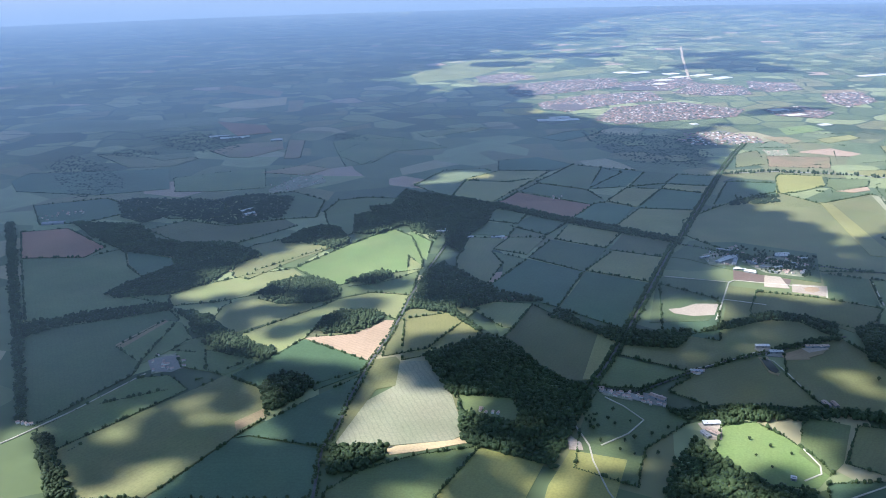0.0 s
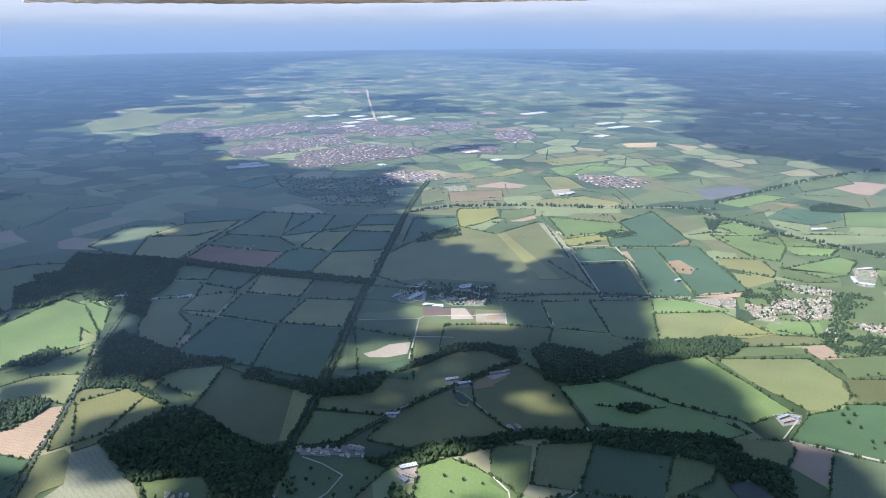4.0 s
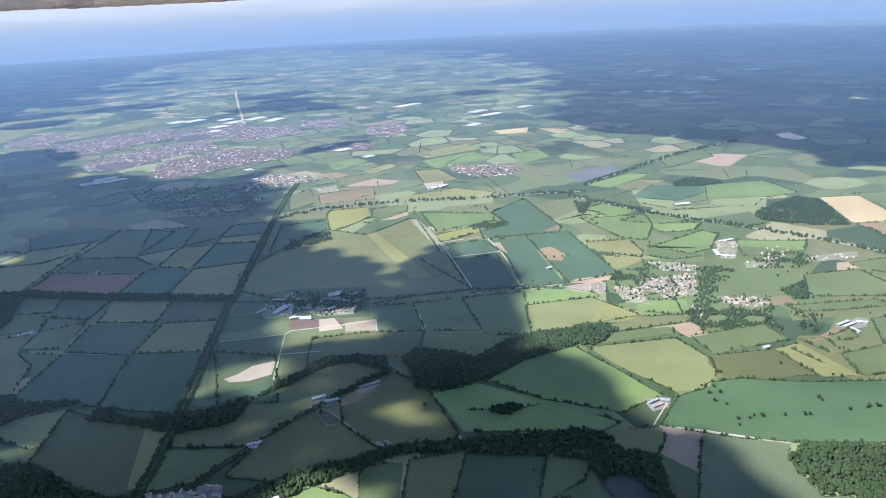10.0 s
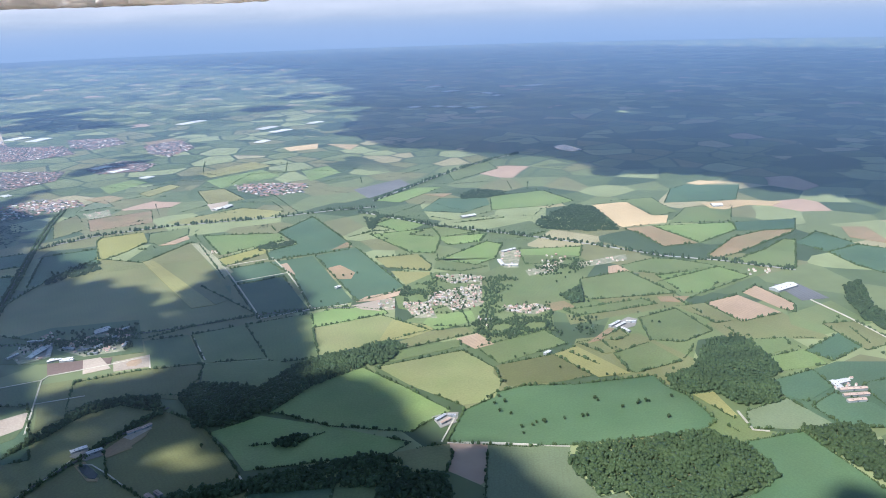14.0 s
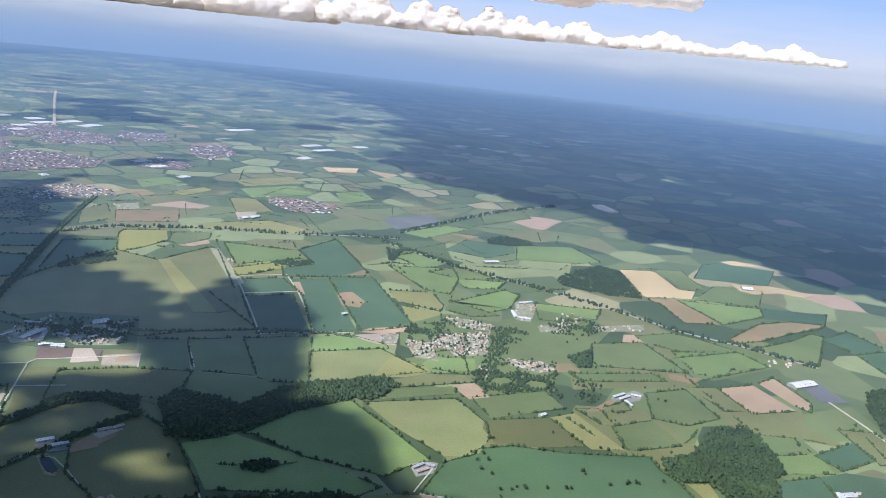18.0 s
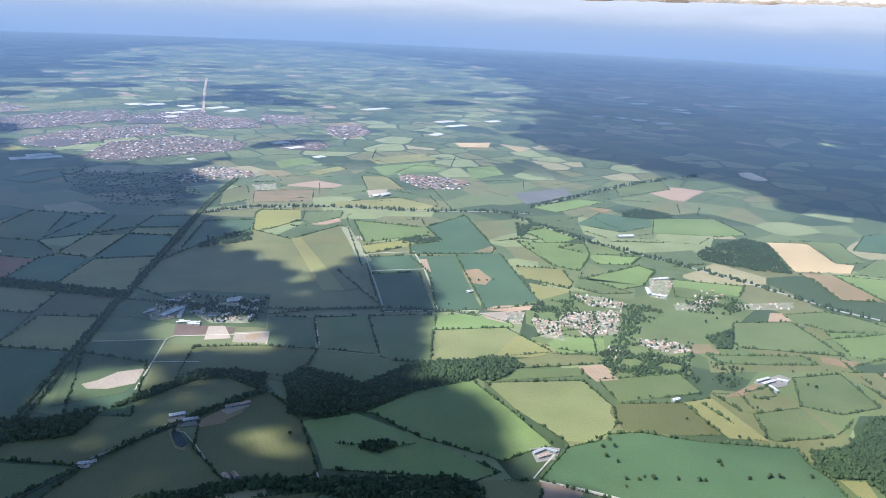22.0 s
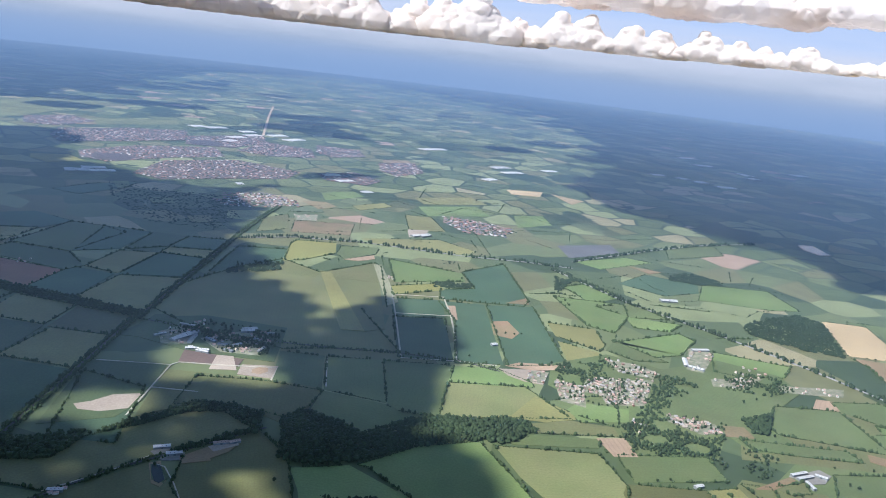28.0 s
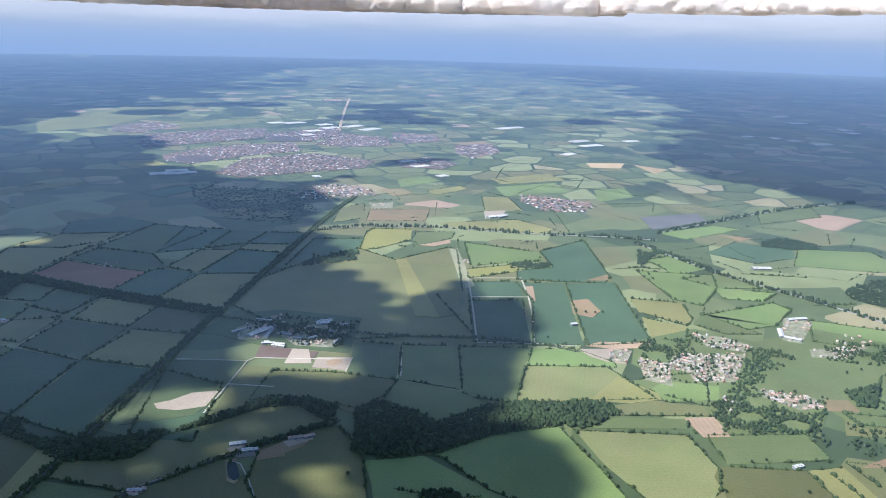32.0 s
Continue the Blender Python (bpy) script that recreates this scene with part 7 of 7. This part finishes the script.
hamlet(5, [(8.6, 329.5), (20.1, 323.9), (19.6, 318.4), (9.6, 323)])
hamlet(5, [(117.5, 360.8), (125.5, 360.2), (125.8, 355.4), (117.6, 355.2)])
hamlet(12, [(-164.9, 388.4), (-146.2, 392.3), (-141.5, 373.9), (-156.7, 368.1)])
hamlet(4, [(-203.7, 322.5), (-195.4, 323.9), (-192, 317.1), (-198.4, 315.6)])
hamlet(10, [(-176.5, 743.6), (-156, 796.6), (-133.1, 802.8), (-124.2, 769.2), (-168.2, 721.4)])
hamlet(8, [(-186.6, 670.8), (-175.3, 688.6), (-166.9, 651.5), (-178.9, 646.7)])
hamlet(10, [(-358.6, 666.5), (-343.5, 689.7), (-334.9, 670.6), (-348.1, 648.3)])
hamlet(6, [(28, 583.6), (41.8, 582.4), (40.7, 570.3), (30.9, 573.1)])
hamlet(5, [(88.7, 699.3), (100.6, 694), (98.2, 679.1), (88.4, 686.6)])
hamlet(5, [(358.9, 645.5), (369.9, 641.1), (365.3, 628.9), (355.9, 632.2)])
hamlet(12, [(342.5, 868.4), (368.3, 868.2), (359.7, 840.7), (337.6, 840.2)])
hamlet(10, [(541.4, 388.7), (587, 373.8), (574.6, 363.8), (535.8, 378.9)])
hamlet(8, [(609.7, 287.2), (624.6, 272.3), (613.9, 267.5), (599.9, 279.3)])
hamlet(6, [(466.8, 167), (483.6, 160.7), (467.6, 148.9), (457.4, 159.3)])
hamlet(9, [(-182.1, 758.9), (-164, 779.9), (-150, 734.4), (-169.7, 725.7)])
hamlet(8, [(-184, 675.2), (-174.7, 678.1), (-166.1, 651.2), (-177.2, 647.1)])
hamlet(8, [(-344.9, 677.4), (-330.5, 690.7), (-321.5, 675.6), (-335.5, 667.9)])
hamlet(8, [(-173.6, 800), (-151.6, 807.8), (-143.8, 778), (-161.7, 768.2)])
hamlet(9, [(201, 520.6), (236.5, 521.2), (232.3, 492.9), (216.7, 490.7), (201.7, 501.2)])
joined_houses()
trees([(324, 248.1), (330.6, 245.8), (339.6, 240.8), (347.6, 236.2), (349.6, 234.9), (367.3, 243.4), (369.1, 227.7), (376.8, 224.4), (382.7, 221.6), (395, 216.7), (375.4, 205.9), (311.3, 320.5), (394.6, 502.2), (400.3, 499.9), (406.1, 497.5), (411.7, 497.3), (315.5, 246.3), (350.2, 288.9), (330.6, 283.6), (323.7, 268.9), (325.5, 263), (364.6, 267.8), (393.4, 254.5), (405, 249.1), (389.5, 270.8), (383.5, 278.6)])
trees([(376.9, 305.5), (384.2, 305), (410.7, 295.9), (426.7, 271.9), (440.2, 276.8), (475.1, 278.4), (476.9, 274.6), (503, 286.6), (482.6, 293.8), (478.2, 329.8), (484.9, 329), (366, 240.6), (404.2, 445.2), (407.9, 440.9), (495.4, 370.5), (507.5, 372.1), (234.3, 319.4), (237.1, 320.2), (232.9, 320.9)])
trees([(330.7, 246.4), (339.9, 241.3), (350, 235.5), (366.6, 243.4), (368.4, 227.8), (378.3, 224.8), (381.9, 222.8), (374.9, 205.9), (395, 216.3), (327.8, 248.7), (319.4, 250.9), (327.7, 276.1)])
trees([(203.7, 345.8), (215.1, 268.2), (207.7, 223.3), (173.5, 260.4), (171.4, 258.5), (187.7, 241.9), (240, 260)])
trees([(67.6, 315), (69.8, 310.4), (71.3, 297), (62.1, 308.8), (71.2, 322.8), (77, 312.4), (75.8, 298.8), (61.1, 297.3), (67.9, 290.2), (73.3, 286.9), (84, 301.6), (92.2, 306.3), (82.9, 286.9), (86, 276.4), (124.1, 296.6), (130.6, 290.7), (137.1, 284.9), (122.4, 284.2), (125.7, 275.7), (134.8, 304.2)])
trees([(-159.4, 561.3), (-150, 552), (-211.3, 564.8), (-211.3, 556)])
trees([(335, 279.8), (332.8, 273.9), (354.9, 464.6), (360.7, 452.4)])
grove(2.0, [(387.4, 345.8), (385.8, 328.1), (421.7, 320.1), (417.4, 293.5), (435.7, 334.9), (415.3, 355.9), (397.2, 362.2)])
grove(1.9, [(468.3, 420), (481.6, 409.8), (482.5, 395.8), (444.6, 378.5), (430.4, 361.7), (429.1, 340.9), (448.3, 335.9), (427.6, 318.4), (382.8, 332.2), (396.3, 358.8), (421.1, 373.3)])
grove(2.4, [(449.7, 324.9), (459.9, 307.2), (430.2, 289.9), (431.5, 307.3)])
grove(2.2, [(435.8, 443.1), (428.3, 410.3), (407.4, 419.2), (399.7, 435.4), (407.9, 440.9)])
grove(1.9, [(522.2, 416.5), (549.3, 395.4), (554.7, 378.8), (522.7, 374.3), (498.9, 388.9)])
grove(2.6, [(63.7, 334.5), (65.4, 319.6), (58.8, 304.7), (56.9, 318.4)])
grove(2.2, [(110, 279.2), (119, 264.7), (126.7, 262.9), (130.7, 249), (120.8, 234.1), (90.2, 252.6), (95.5, 276.2)])
grove(4.2, [(162.7, 1019.5), (278.9, 958.3), (281.5, 846.7), (248, 793.9), (187.9, 828.6), (164.4, 950.4)])
grove(3.5, [(436.7, 687.9), (450, 680.7), (445, 669), (430.4, 673.6)])
grove(2.4, [(248.9, 684.2), (284.5, 691.9), (281.9, 675.7), (244.7, 666.5)])
grove(4, [(-460.5, 881.4), (-447.6, 931.6), (-361.8, 843), (-322.1, 771.9), (-348.1, 716.2), (-403, 795.3)])
grove(4, [(-401.3, 1034.3), (-334.4, 1067), (-251.7, 983), (-263, 915.6), (-338.9, 952.9)])
grove(4, [(-155.6, 1022.3), (-110.7, 1024.6), (-102, 984.7), (-139.7, 976.9)])
grove(4, [(-418.4, 928.4), (-393.2, 959.1), (-331.2, 929.6), (-373.2, 906.5)])
grove(1.7, [(408, 445.4), (419.1, 445.4), (415.3, 420.1), (394.4, 420.6)])
grove(3.2, [(410.1, 422.3), (458.6, 410.4), (423.7, 375.9), (396.6, 383.9), (386.7, 415.6)])
grove(3.4, [(436.1, 370.5), (462.4, 347.7), (445.6, 333.6), (425.2, 356.7)])
grove(3.0, [(174, 531.4), (207.1, 548.3), (250.1, 521.1), (228.4, 483.7), (195.6, 513.8)])
grove(3.2, [(448.1, 452.5), (474.4, 422.1), (458.6, 410.4), (435.2, 434)])
grove(2.2, [(197.3, 531.7), (241, 525.2), (232.7, 486.4), (203.9, 494.2)])
grove(1.7, [(-36.4, 713.7), (19.1, 677.7), (-2, 613.8), (-12.3, 579.4), (-19.3, 584.3), (-33.8, 606.6)])
suburb([(282.1, 975.2), (332.8, 986.7), (364, 944.8), (359.3, 904.3), (310.9, 922.2), (281.9, 939.8)])
suburb([(522.4, 878.8), (552.2, 857), (584, 820.8), (571.1, 799.2), (520.9, 811.5), (511, 848)])
suburb([(52.0, 1607.1), (123.2, 1655.7), (167.7, 1590.7), (104.8, 1498.3), (54.4, 1513.5)])
suburb([(96.9, 1384.9), (107.4, 1468.6), (224.7, 1524.5), (313.7, 1532.0), (295.6, 1411.2), (193.8, 1354.1), (110.2, 1320.1)])
suburb([(134.6, 1245.6), (213.7, 1316.4), (332.2, 1343.5), (333.2, 1253.3), (245.7, 1213.6), (169.2, 1158.8), (137.1, 1193.9)])
suburb([(194.4, 1086.9), (241.1, 1188.7), (347.7, 1224.8), (417.3, 1139.7), (385.9, 1083.6), (298.9, 1067.3), (222.3, 1047.5)])
suburb([(305.2, 1461.1), (451.3, 1537.0), (432.3, 1431.3), (361.2, 1348.3), (290.9, 1363.3)])
suburb([(363.4, 1320.2), (436.6, 1446.2), (499.2, 1379.7), (480.9, 1283.2), (407.9, 1279.6)])
suburb([(526.9, 1444.8), (593.3, 1400.1), (579.0, 1324.8), (512.4, 1301.2), (501.4, 1356.0)])
suburb([(583.1, 1272.1), (651.1, 1280.1), (626.9, 1183.3), (564.6, 1141.5), (556.0, 1187.1)])
suburb([(442.4, 1136.6), (506.3, 1160.7), (525.6, 1097.6), (489.9, 1057.5), (440.5, 1084.6)])
suburb([(266.4, 940.3), (326.5, 958.3), (354.7, 951.8), (333.3, 901.3), (276.9, 905.6)])
suburb([(508.0, 857.4), (552.9, 851.9), (576.9, 806.3), (551.9, 774.8), (511.7, 796.7)])
